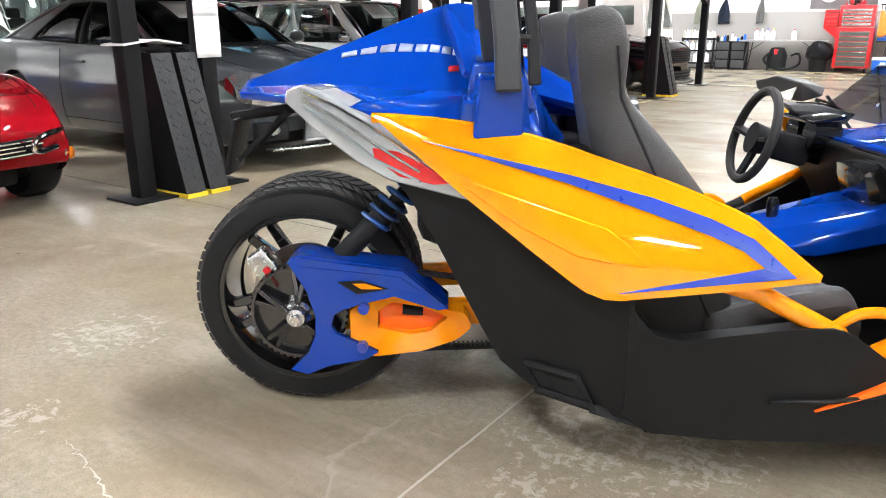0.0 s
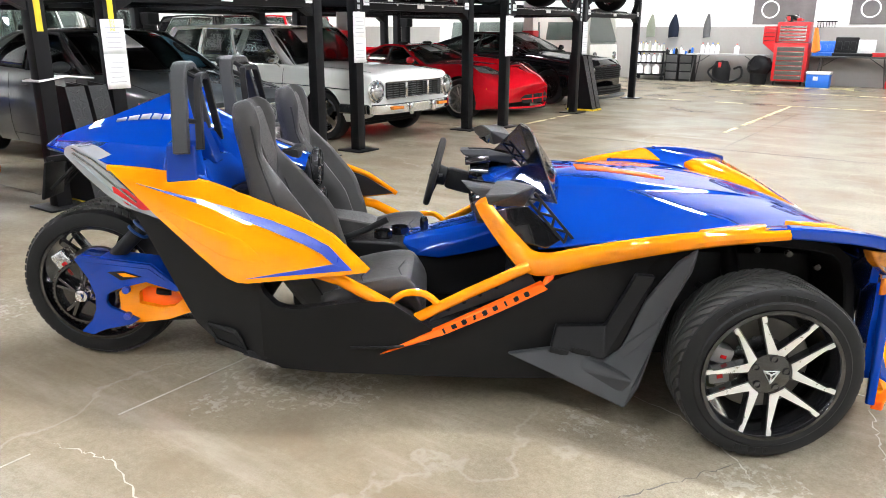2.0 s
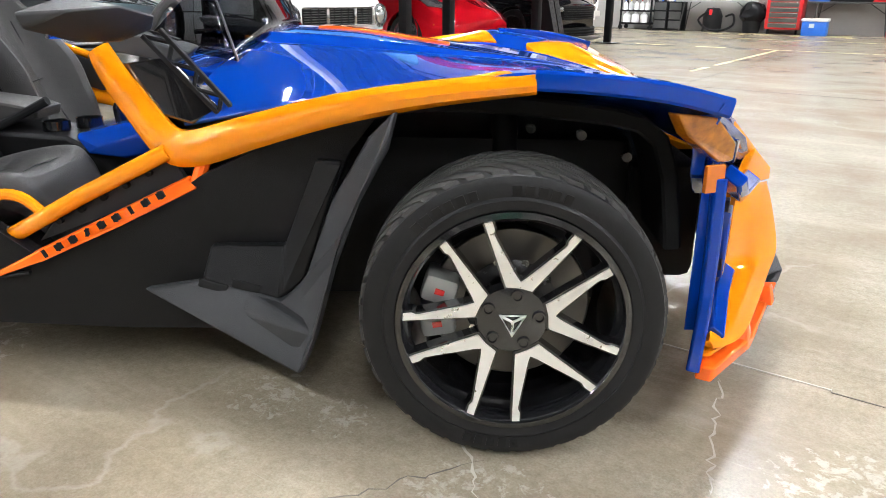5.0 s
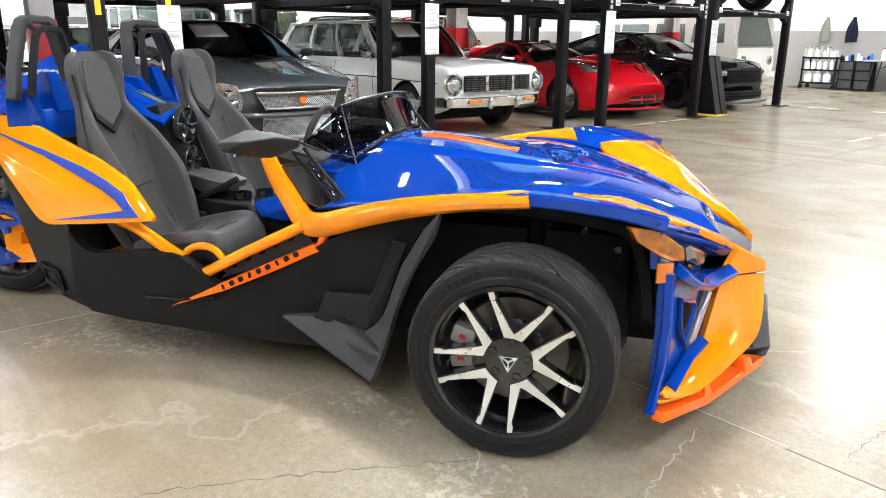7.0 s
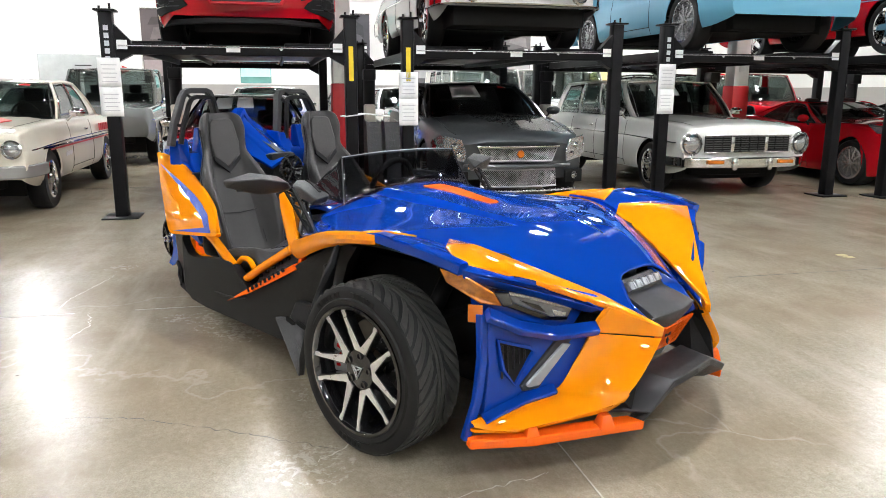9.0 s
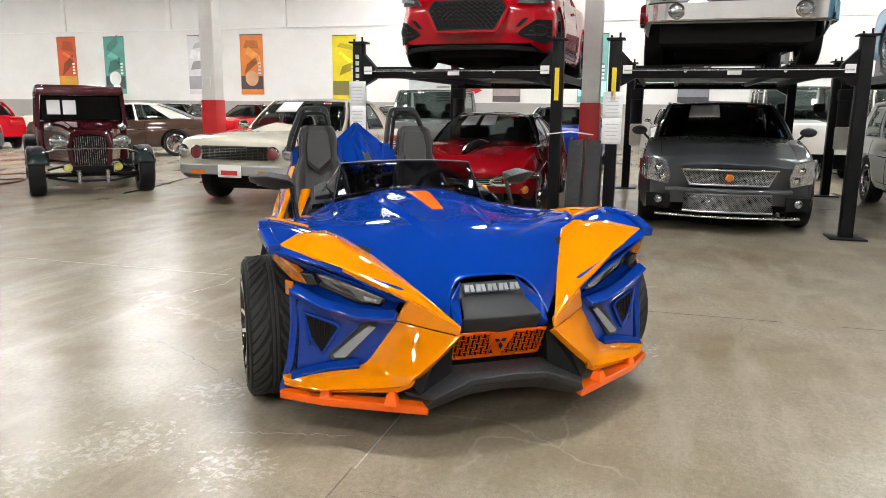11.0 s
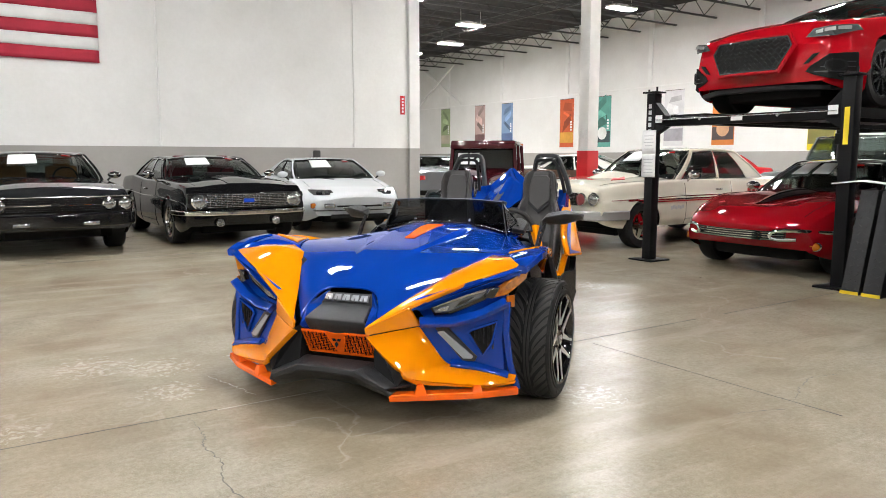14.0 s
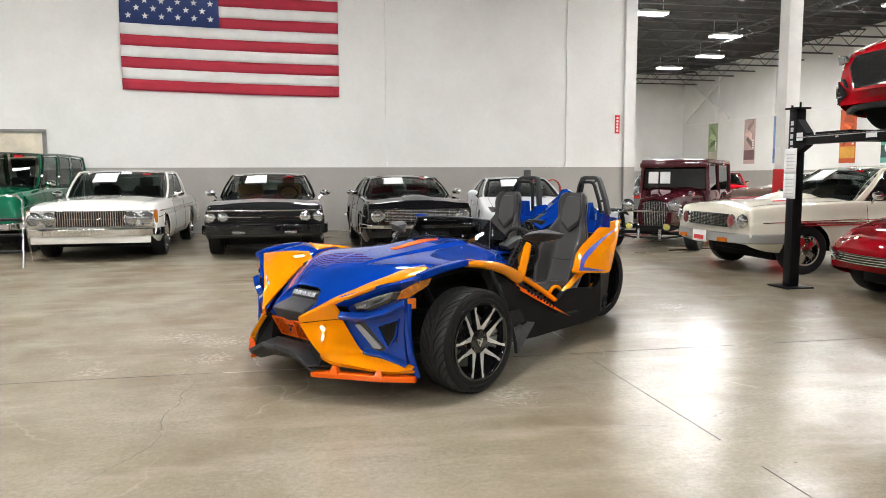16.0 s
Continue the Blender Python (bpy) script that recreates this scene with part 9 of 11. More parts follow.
# seats
def seat(s):
    st = new("seat")
    st.parent = sling
    yc = s * 0.385

    def loft(rows, cols=None):
        b_ = bmesh.new()
        g = [[b_.verts.new(p) for p in r] for r in rows]
        n = len(g[0])
        for a_, c_ in zip(g, g[1:]):
            for k in range(n):
                b_.faces.new((a_[k], a_[(k + 1) % n], c_[(k + 1) % n], c_[k]))
        b_.faces.new(g[0][::-1])
        b_.faces.new(g[-1])
        return b_
    back = []
    CEN = [(1.10, 0, 0.38), (1.0, 0, 0.52), (0.93, 0, 0.68), (0.875, 0, 0.84), (0.838, 0, 0.98), (0.812, 0, 1.09), (0.797, 0, 1.16), (0.785, 0, 1.188)]
    HW = [0.19, 0.215, 0.222, 0.2, 0.142, 0.148, 0.13, 0.09]
    BO = [0.05, 0.13, 0.15, 0.09, 0.018, 0.05, 0.04, 0.012]
    TH = [0.13, 0.13, 0.11, 0.1, 0.09, 0.085, 0.075, 0.05]
    n = 26
    for k in range(n + 1):
        f = k / n
        c = cr(CEN, f)
        w_, bo, th = (float(np.interp(f * 7, range(8), v)) for v in (HW, BO, TH))
        nx, nz = 0.96, 0.27
        prof = [(-1.0, 0.1), (-1.0, 0.8), (-0.92, 1.06), (-0.8, 1.0), (-0.66, 0.3), (-0.55, 0.0), (-0.3, -0.0), (0.0, 0.0), (0.3, 0.0), (0.55, 0.0), (0.66, 0.3), (0.8, 1.0), (0.92, 1.06), (1.0, 0.8), (1.0, 0.1), (0.8, -1.0), (-0.8, -1.0)]
        ring = []
        for u, q in prof:
            d_ = bo * q if q >= 0 else 0.0
            dep = -th if q < 0 else 0.0
            ring.append(Vector((c.x + nx * (d_ + dep), yc + u * w_, c.z + nz * (d_ + dep))))
        back.append(ring)
    o = sub("backrest", loft(back), SEAT_CLOTH, st, "", smooth=50)
    m_ = o.modifiers.new("soft", "SUBSURF")
    m_.levels = m_.render_levels = 1
    bm = bmesh.new()
    pts = [(0.852, -0.088, 0.945), (0.83, -0.098, 1.03), (0.807, -0.08, 1.13), (0.802, -0.055, 1.15), (0.802, 0.055, 1.15), (0.807, 0.08, 1.13), (0.83, 0.098, 1.03), (0.852, 0.088, 0.945), (0.868, 0.0, 0.88)]
    plate(bm, [(x + 0.016, yc + y, z + 0.008) for x, y, z in pts], (-0.02, 0, -0.008))
    sub("head_pad", bm, SEAT_CLOTH, st, "hexagonal head pad", bevel=0.007)
    # dark strip painting in the shade below the head pad
    bm = bmesh.new()
    plate(bm, [(0.866, yc - 0.09, 0.955), (0.872, yc - 0.09, 0.93), (0.889, yc, 0.862), (0.872, yc + 0.09, 0.93), (0.866, yc + 0.09, 0.955), (0.883, yc, 0.888)], (-0.012, 0, -0.005))
    sub("head_pad_shade", bm, SEAT_DARK, st, "dark strip for the shade under the head pad", smooth=0)
    for z_ in (0.64,):
        bm = bmesh.new()
        x_ = float(np.interp(z_, [p[2] for p in CEN], [p[0] for p in CEN])) + 0.012
        tube(bm, [(x_, yc - 0.13, z_ + 0.01), (x_ + 0.002, yc, z_), (x_, yc + 0.13, z_ + 0.01)], 0.003, 6)
        sub("seam", bm, SEAT_DARK, st)
    for side_ in (-1, 1):
        bm = bmesh.new()
        tube(bm, [(float(np.interp(z_, [p[2] for p in CEN], [p[0] for p in CEN])) + 0.35 * float(np.interp(z_, [0.38, 0.52, 0.68, 0.84, 0.98, 1.09], BO[:6])), yc + side_ * (0.003 + float(np.interp(z_, [0.38, 0.52, 0.68, 0.84, 0.98, 1.09], HW[:6]))), z_) for z_ in (0.42, 0.52, 0.6, 0.68, 0.76, 0.84, 0.92, 0.98, 1.05, 1.1)], 0.004, 6)
        sub("side_piping", bm, SEAT_DARK, st)
    for u_ in (-0.6, 0.6):
        bm = bmesh.new()
        tube(bm, [(float(np.interp(z_, [p[2] for p in CEN], [p[0] for p in CEN])) + 0.012, yc + u_ * float(np.interp(z_, [0.38, 0.52, 0.68, 0.84, 0.98], HW[:5])), z_ + 0.006) for z_ in (0.46, 0.55, 0.65, 0.75, 0.85)], 0.003, 5)
        sub("seam", bm, SEAT_DARK, st)
    base = []
    for k in range(15):
        f = k / 14
        x = 1.06 + 0.42 * f
        zt = 0.405 + 0.1 * math.sin(f * 1.7) - (0.1 * max(0, f - 0.85) / 0.15 if f > 0.85 else 0)
        w_ = 0.235 - 0.04 * max(0, f - 0.7) / 0.3
        bo = 0.06 * (1 - f * 0.6)
        base.append([Vector((x, yc + u * w_, zt + (bo * q if q >= 0 else -0.14))) for u, q in ((-1.0, 0.3), (-0.9, 0.9), (-0.75, 0.8), (-0.55, 0.1), (0, 0), (0.55, 0.1), (0.75, 0.8), (0.9, 0.9), (1.0, 0.3), (0.9, -1), (-0.9, -1))])
    for q_ in (0.35, 0.72):
        bm = bmesh.new()
        tube(bm, [(1.06 + 0.42 * (q_ + 0.06 * abs(u_)), yc + u_ * 0.13, 0.405 + 0.1 * math.sin((q_ + 0.06 * abs(u_)) * 1.7) + 0.003) for u_ in (-1, -0.5, 0, 0.5, 1)], 0.003, 5)
        sub("seam", bm, SEAT_DARK, st)
    o = sub("cushion", loft(base), SEAT_CLOTH, st, "", smooth=50)
    m_ = o.modifiers.new("soft", "SUBSURF")
    m_.levels = m_.render_levels = 1
    bm = bmesh.new()
    box(bm, (1.25, yc, 0.27), (0.4, 0.4, 0.12), bevel=0.02)
    sub("seat_mount", bm, TUB, st)
    bm = bmesh.new()
    tube(bm, [(1.0, yc + s * -0.2, 0.5), (1.1, yc + s * -0.22, 0.46)], 0.012, flat=(0.04, 0.02))
    box(bm, (1.12, yc + s * -0.22, 0.47), (0.05, 0.03, 0.06), bevel=0.008)
    sub("belt_buckle", bm, BLACK_PLASTIC, st)


for s in (1, -1):
    seat(s)

# blue ridge with a grey band running down between the seats, and the plate bracket at the tail
bm = bmesh.new()
for x, y, z in ((0.42, 0.05, 1.13), (0.42, 0.13, 0.93), (0.66, 0.05, 1.035), (0.88, 0.055, 0.95), (0.9, 0.075, 0.93), (0.9, 0.11, 0.885), (0.66, 0.13, 0.93)):
    for s in (1, -1):
        bm.verts.new((x, s * y, z))
bmesh.ops.convex_hull(bm, input=bm.verts)
bmesh.ops.delete(bm, geom=[v for v in bm.verts if not v.link_faces], context="VERTS")
ridge = sub("centre_ridge", bm, BLUE, None, "gloss blue ridge between the seats", bevel=0.008)
bm = bmesh.new()
tube(bm, [(0.47, 0, 1.112), (0.66, 0, 1.037), (0.88, 0, 0.953)], 0.01, flat=(0.05, 0.008), up=(0, 0, 1))
sub("ridge_band", bm, GREY_PLASTIC, ridge, "satin grey band")
bm = bmesh.new()
box(bm, (-0.1, 0, 0.9), (0.26, 0.05, 0.03), (0, -8, 0), bevel=0.006)
bracket = sub("plate_bracket", bm, BLACK_PLASTIC, None, "black bracket hanging behind the tail")
sub("bracket_plate", box(bmesh.new(), (-0.215, 0, 0.8), (0.014, 0.2, 0.17), (0, 12, 0), bevel=0.006), BLACK_PLASTIC, bracket)
for s in (1, -1):
    sub("bracket_stay", cyl(bmesh.new(), (-0.05, s * 0.05, 0.9), (-0.2, s * 0.07, 0.76), 0.008, 8), BLACK_PLASTIC, bracket)

# console, dash, steering
con = new("centre_console")
con.parent = sling
bm = bmesh.new()
plate(bm, [(1.0, -0.13, 0.3), (1.0, -0.13, 0.56), (1.34, -0.13, 0.54), (1.42, -0.13, 0.5), (1.62, -0.13, 0.5), (1.86, -0.13, 0.6), (1.88, -0.13, 0.3)], (0, 0.26, 0))
sub("console_body", bm, TUB, con, "", bevel=0.012)
bm = bmesh.new()
for s in (1, -1):
    for x, y, z in ((1.36, 0.1, 0.546), (1.45, 0.13, 0.54), (1.62, 0.13, 0.56), (1.85, 0.15, 0.66), (1.365, 0.12, 0.534), (1.45, 0.165, 0.517), (1.6, 0.172, 0.53), (1.85, 0.17, 0.64), (1.41, 0.15, 0.492), (1.53, 0.162, 0.482), (1.72, 0.16, 0.52), (1.87, 0.15, 0.56)):
        bm.verts.new((x, s * y, z))
bmesh.ops.convex_hull(bm, input=bm.verts)
bmesh.ops.delete(bm, geom=[v for v in bm.verts if not v.link_faces], context="VERTS")
sub("console_cover", bm, BLUE, con, "gloss blue console cover with flat faces", bevel=0.008)
bm = bmesh.new()
for x, y, z in ((0.97, 0.085, 0.66), (0.98, 0.07, 0.6), (1.17, 0.1, 0.632), (1.235, 0.085, 0.615), (1.23, 0.08, 0.585), (1.1, 0.095, 0.57)):
    for s in (1, -1):
        bm.verts.new((x, s * y, z))
bmesh.ops.convex_hull(bm, input=bm.verts)
bmesh.ops.delete(bm, geom=[v for v in bm.verts if not v.link_faces], context="VERTS")
sub("armrest", bm, SEAT_CLOTH, con, "faceted grey armrest", bevel=0.008)
for k in range(2):
    bm = bmesh.new()
    lathe(bm, [(0.036, 0.03), (0.042, 0.032), (0.042, 0.0), (0.036, 0.0), (0.036, 0.03)], 20)
    bmesh.ops.transform(bm, verts=bm.verts, matrix=Matrix.Translation((1.27 + 0.07 * k, -0.04 + 0.08 * k, 0.545)) @ Matrix.Rotation(radians(90), 4, "X"))
    sub("cup_holder", bm, GLOSS_BLACK, con)
bm = bmesh.new()
cyl(bm, (1.456, 0.02, 0.52), (1.454, 0.02, 0.56), 0.012, 10, 0.01)
cyl(bm, (1.454, 0.02, 0.555), (1.452, 0.02, 0.61), 0.017, 14, 0.02)
cyl(bm, (1.452, 0.02, 0.61), (1.452, 0.02, 0.626), 0.02, 14, 0.014)
box(bm, (1.47, 0.02, 0.545), (0.12, 0.1, 0.012), (0, -4, 0), bevel=0.004)
sub("gear_lever", bm, GLOSS_BLACK, con)
bm = bmesh.new()
tube(bm, [(1.08, -0.12, 0.55), (1.2, -0.13, 0.6), (1.3, -0.13, 0.65)], 0.014, 10)
sub("hand_brake", bm, BLACK_PLASTIC, con)
bm = bmesh.new()
box(bm, (1.76, 0, 0.66), (0.16, 0.2, 0.2), (0, -20, 0), bevel=0.03)
box(bm, (1.675, 0, 0.69), (0.012, 0.15, 0.1), (0, -20, 0), bevel=0.006)
sub("switch_panel", bm, GLOSS_BLACK, con)
# speakers behind the seats
for y, z, r_ in ((0.0, 0.86, 0.075), (0.0, 0.70, 0.06)):
    bm = bmesh.new()
    lathe(bm, [(0, 0.01), (0.02, 0.016), (r_ * 0.5, 0.0), (r_ * 0.9, 0.012), (r_ * 1.05, 0.02), (r_ * 1.1, 0.0)], 28)
    bmesh.ops.transform(bm, verts=bm.verts, matrix=Matrix.Translation((0.965 - (0.86 - z) * -0.1, y, z)) @ Matrix.Rotation(radians(-90), 4, "Z"))
    spk = sub("speaker", bm, GLOSS_BLACK)
    for k in range(6):
        q = 2 * math.pi * k / 6
        bm = bmesh.new()
        xs_ = 0.965 - (0.86 - z) * -0.1 + 0.026
        tube(bm, [(xs_, y + 0.01 * math.cos(q), z + 0.01 * math.sin(q)), (xs_, y + r_ * math.cos(q), z + r_ * math.sin(q))], 0.006, 5)
        sub("grille_spoke", bm, DARK_ALLOY, spk)
    bm = bmesh.new()
    lathe(bm, [(r_ * 1.02, 0.0), (r_ * 1.06, 0.024), (r_ * 1.13, 0.02), (r_ * 1.14, 0.0)], 28)
    bmesh.ops.transform(bm, verts=bm.verts, matrix=Matrix.Translation((0.97 - (0.86 - z) * -0.1, y, z)) @ Matrix.Rotation(radians(-90), 4, "Z"))
    sub("speaker_ring", bm, DARK_ALLOY, spk)
bm = bmesh.new()
box(bm, (0.87, 0, 0.72), (0.16, 0.2, 0.46), (0, -8, 0), bevel=0.03)
sub("rear_bulkhead", bm, TUB)
for s in (1, -1):
    sub("bulkhead_side", box(bmesh.new(), (0.76, s * 0.5, 0.76), (0.06, 0.16, 0.2), bevel=0.02), TUB)
dash = new("dashboard")
dash.parent = sling
bm = skin(bmesh.new(), net([[(1.73, -0.5, 0.77), (1.72, -0.25, 0.785), (1.72, 0, 0.79), (1.72, 0.25, 0.785), (1.73, 0.5, 0.77)],
                            [(1.84, -0.5, 0.785), (1.84, -0.25, 0.81), (1.84, 0, 0.82), (1.84, 0.25, 0.81), (1.84, 0.5, 0.785)],
                            [(2.0, -0.5, 0.77), (2.0, -0.25, 0.83), (2.01, 0, 0.845), (2.0, 0.25, 0.83), (2.0, 0.5, 0.77)]], 0, 0), 24, 8)
sub("dash_top", bm, BLUE, dash, "gloss blue cowl top", 0.02, 0.006)
DASH_GREY = mat("dash_grey", (0.05, 0.051, 0.053), 0.5, vary=0.1, grain=0.3, grain_scale=400)
for s in (1, -1):
    bm = bmesh.new()
    for x, y, z in ((1.615, 0.39, 0.878), (1.62, 0.46, 0.884), (1.64, 0.5, 0.865), (1.63, 0.38, 0.858), (1.76, 0.44, 0.872), (1.76, 0.54, 0.868), (1.9, 0.47, 0.838), (1.9, 0.55, 0.825), (1.7, 0.41, 0.83), (1.86, 0.46, 0.8), (1.86, 0.55, 0.8), (1.7, 0.53, 0.825)):
        bm.verts.new((x, s * y, z))
    bmesh.ops.convex_hull(bm, input=bm.verts)
    bmesh.ops.delete(bm, geom=[v for v in bm.verts if not v.link_faces], context="VERTS")
    pad_ = sub("dash_pad", bm, DASH_GREY, dash, "grey wedge-shaped pad beside the screen", bevel=0.006)
    bm = bmesh.new()
    tube(bm, [my((1.66, 0.425, 0.884), s), my((1.75, 0.46, 0.878), s), my((1.86, 0.5, 0.853), s)], 0.004, flat=(0.012, 0.005), up=(0, 0, 1))
    sub("pad_groove", bm, BLACK_PLASTIC, pad_)
bm = skin(bmesh.new(), net([[(1.74, -0.55, 0.76), (1.73, -0.3, 0.775), (1.73, 0, 0.78), (1.73, 0.3, 0.775), (1.74, 0.55, 0.76)], [(1.8, -0.57, 0.66), (1.78, -0.3, 0.66), (1.78, 0, 0.68), (1.76, 0.3, 0.68), (1.78, 0.57, 0.66)], [(1.9, -0.57, 0.5), (1.88, -0.3, 0.5), (1.86, 0, 0.5), (1.86, 0.3, 0.5), (1.88, 0.57, 0.5)]], 0, 0), 16, 8)
sub("dash_face", bm, TUB, dash, "", 0.03)
for y in (0.3, 0.44):
    sub("gauge", cyl(bmesh.new(), (1.66, y, 0.79), (1.75, y, 0.78), 0.05, 20), GLOSS_BLACK, dash)
sub("gauge_hood", box(bmesh.new(), (1.7, 0.37, 0.842), (0.12, 0.24, 0.016), (0, -8, 0), bevel=0.006), GLOSS_BLACK, dash)
bm = bmesh.new()
box(bm, (1.735, 0.0, 0.72), (0.03, 0.22, 0.12), (0, -12, 0), bevel=0.01)
sub("touch_screen", bm, GLOSS_BLACK, dash)
sw = new("steering_wheel")
sw.parent = sling
c_ = Vector((1.49, 0.355, 0.77))
ax_ = Vector((0.93, 0, -0.26)).normalized()
e1, e2 = Vector((0, 1, 0)), ax_.cross(Vector((0, 1, 0))).normalized()
bm = bmesh.new()
tube(bm, [c_ + e1 * (0.165 * math.cos(q)) + e2 * (0.165 * math.sin(q) * (0.9 if math.sin(q) * e2.z < 0 else 1.0)) for q in np.linspace(0, 2 * math.pi, 40, endpoint=False)], 0.016, 10, closed=True)
sub("wheel_rim", bm, LEATHER, sw)
for q in (0.1, math.pi - 0.1, -math.pi / 2, math.pi / 2 * 3):
    bm = bmesh.new()
    tube(bm, [c_ + ax_ * 0.03, c_ + e1 * (0.155 * math.cos(q)) + e2 * (0.155 * math.sin(q))], 0.012, flat=(0.045, 0.014))
    sub("wheel_spoke", bm, BLACK_PLASTIC, sw)
bm = bmesh.new()
cyl(bm, c_ + ax_ * -0.005, c_ + ax_ * 0.06, 0.055, 18, 0.045)
cyl(bm, c_ + ax_ * 0.05, c_ + ax_ * 0.3, 0.03, 12)
box(bm, c_ + ax_ * 0.13 + Vector((0, 0, 0)), (0.14, 0.1, 0.1), (0, 15, 0), bevel=0.02)
sub("wheel_hub", bm, BLACK_PLASTIC, sw)

# windscreen
LOW = [(1.79, 0.485, 0.84), (1.99, 0.46, 0.80), (2.02, 0.25, 0.85), (2.03, 0.0, 0.868)]
TOP = [(1.785, 0.48, 0.868), (1.91, 0.4, 1.01), (1.92, 0.2, 1.022), (1.925, 0.0, 1.025)]
scr = new("windscreen")
scr.parent = sling
scr["label"] = "low smoked plastic wind deflector"
full_low = [(x, -y, z) for x, y, z in LOW[1:]] + LOW[-2:0:-1]
full_top = [(x, -y, z) for x, y, z in TOP[1:]] + TOP[-2:0:-1]
bm = skin(bmesh.new(), lambda u, v: cr(full_low, u).lerp(cr(full_top, u), v), 24, 6)
sub("front_pane", bm, SMOKE, scr, "", 0.005)
# pale tube in place of the highlight along the pane's top edge
bm = bmesh.new()
tube(bm, [cr(full_top, k / 24) for k in range(25)], 0.0028, 6)
sub("pane_edge", bm, DRL, scr, "pale line for the highlight on the top edge")
for s in (1, -1):
    bm = skin(bmesh.new(), lambda u, v: Vector(LOW[0]).lerp(Vector(LOW[1]), u).lerp(Vector(TOP[0]).lerp(Vector(TOP[1]), u), v), 6, 6, mirror=s < 0)
    sub("side_pane", bm, SMOKE, scr, "", 0.005)
    bm = bmesh.new()
    tube(bm, [my(LOW[1], s), my(TOP[1], s)], 0.003, 6)
    sub("pane_edge", bm, GREY_PLASTIC, scr)
for s in (1, -1):
    for p in ((1.93, 0.4, 0.875), (2.0, 0.2, 0.89)):
        bm = bmesh.new()
        bmesh.ops.create_icosphere(bm, subdivisions=1, radius=0.011, matrix=Matrix.Translation(my(p, s)))
        sub("screen_screw", bm, ALLOY, scr)

# the whole vehicle stands a little askew on the floor; its sides narrow slightly towards the tail
WHEEL_NAMES = ("front_wheel", "rear_wheel")


def under_wheel(o):
    while o is not None and o is not sling:
        if o.name.split(".")[0] in WHEEL_NAMES:
            return True
        o = o.parent
    return False


done = set()
for o in sling.children_recursive:
    if o.type != "MESH" or under_wheel(o) or o.data.name in done:
        continue
    done.add(o.data.name)
    for v in o.data.vertices:
        k = max(-1.0, min(1.0, v.co.y / 0.5))
        v.co.y -= k * max(0.0, 0.022 * (3.0 - v.co.x))
sling.matrix_basis = Matrix.Translation((3.0, 0.008, 0)) @ Matrix.Rotation(math.atan(0.022), 4, "Z") @ Matrix.Translation((-3.0, 0, 0))

# ---- hot rod ----
P_WING = car_paint("paint_wing_grey", (0.016, 0.023, 0.024))


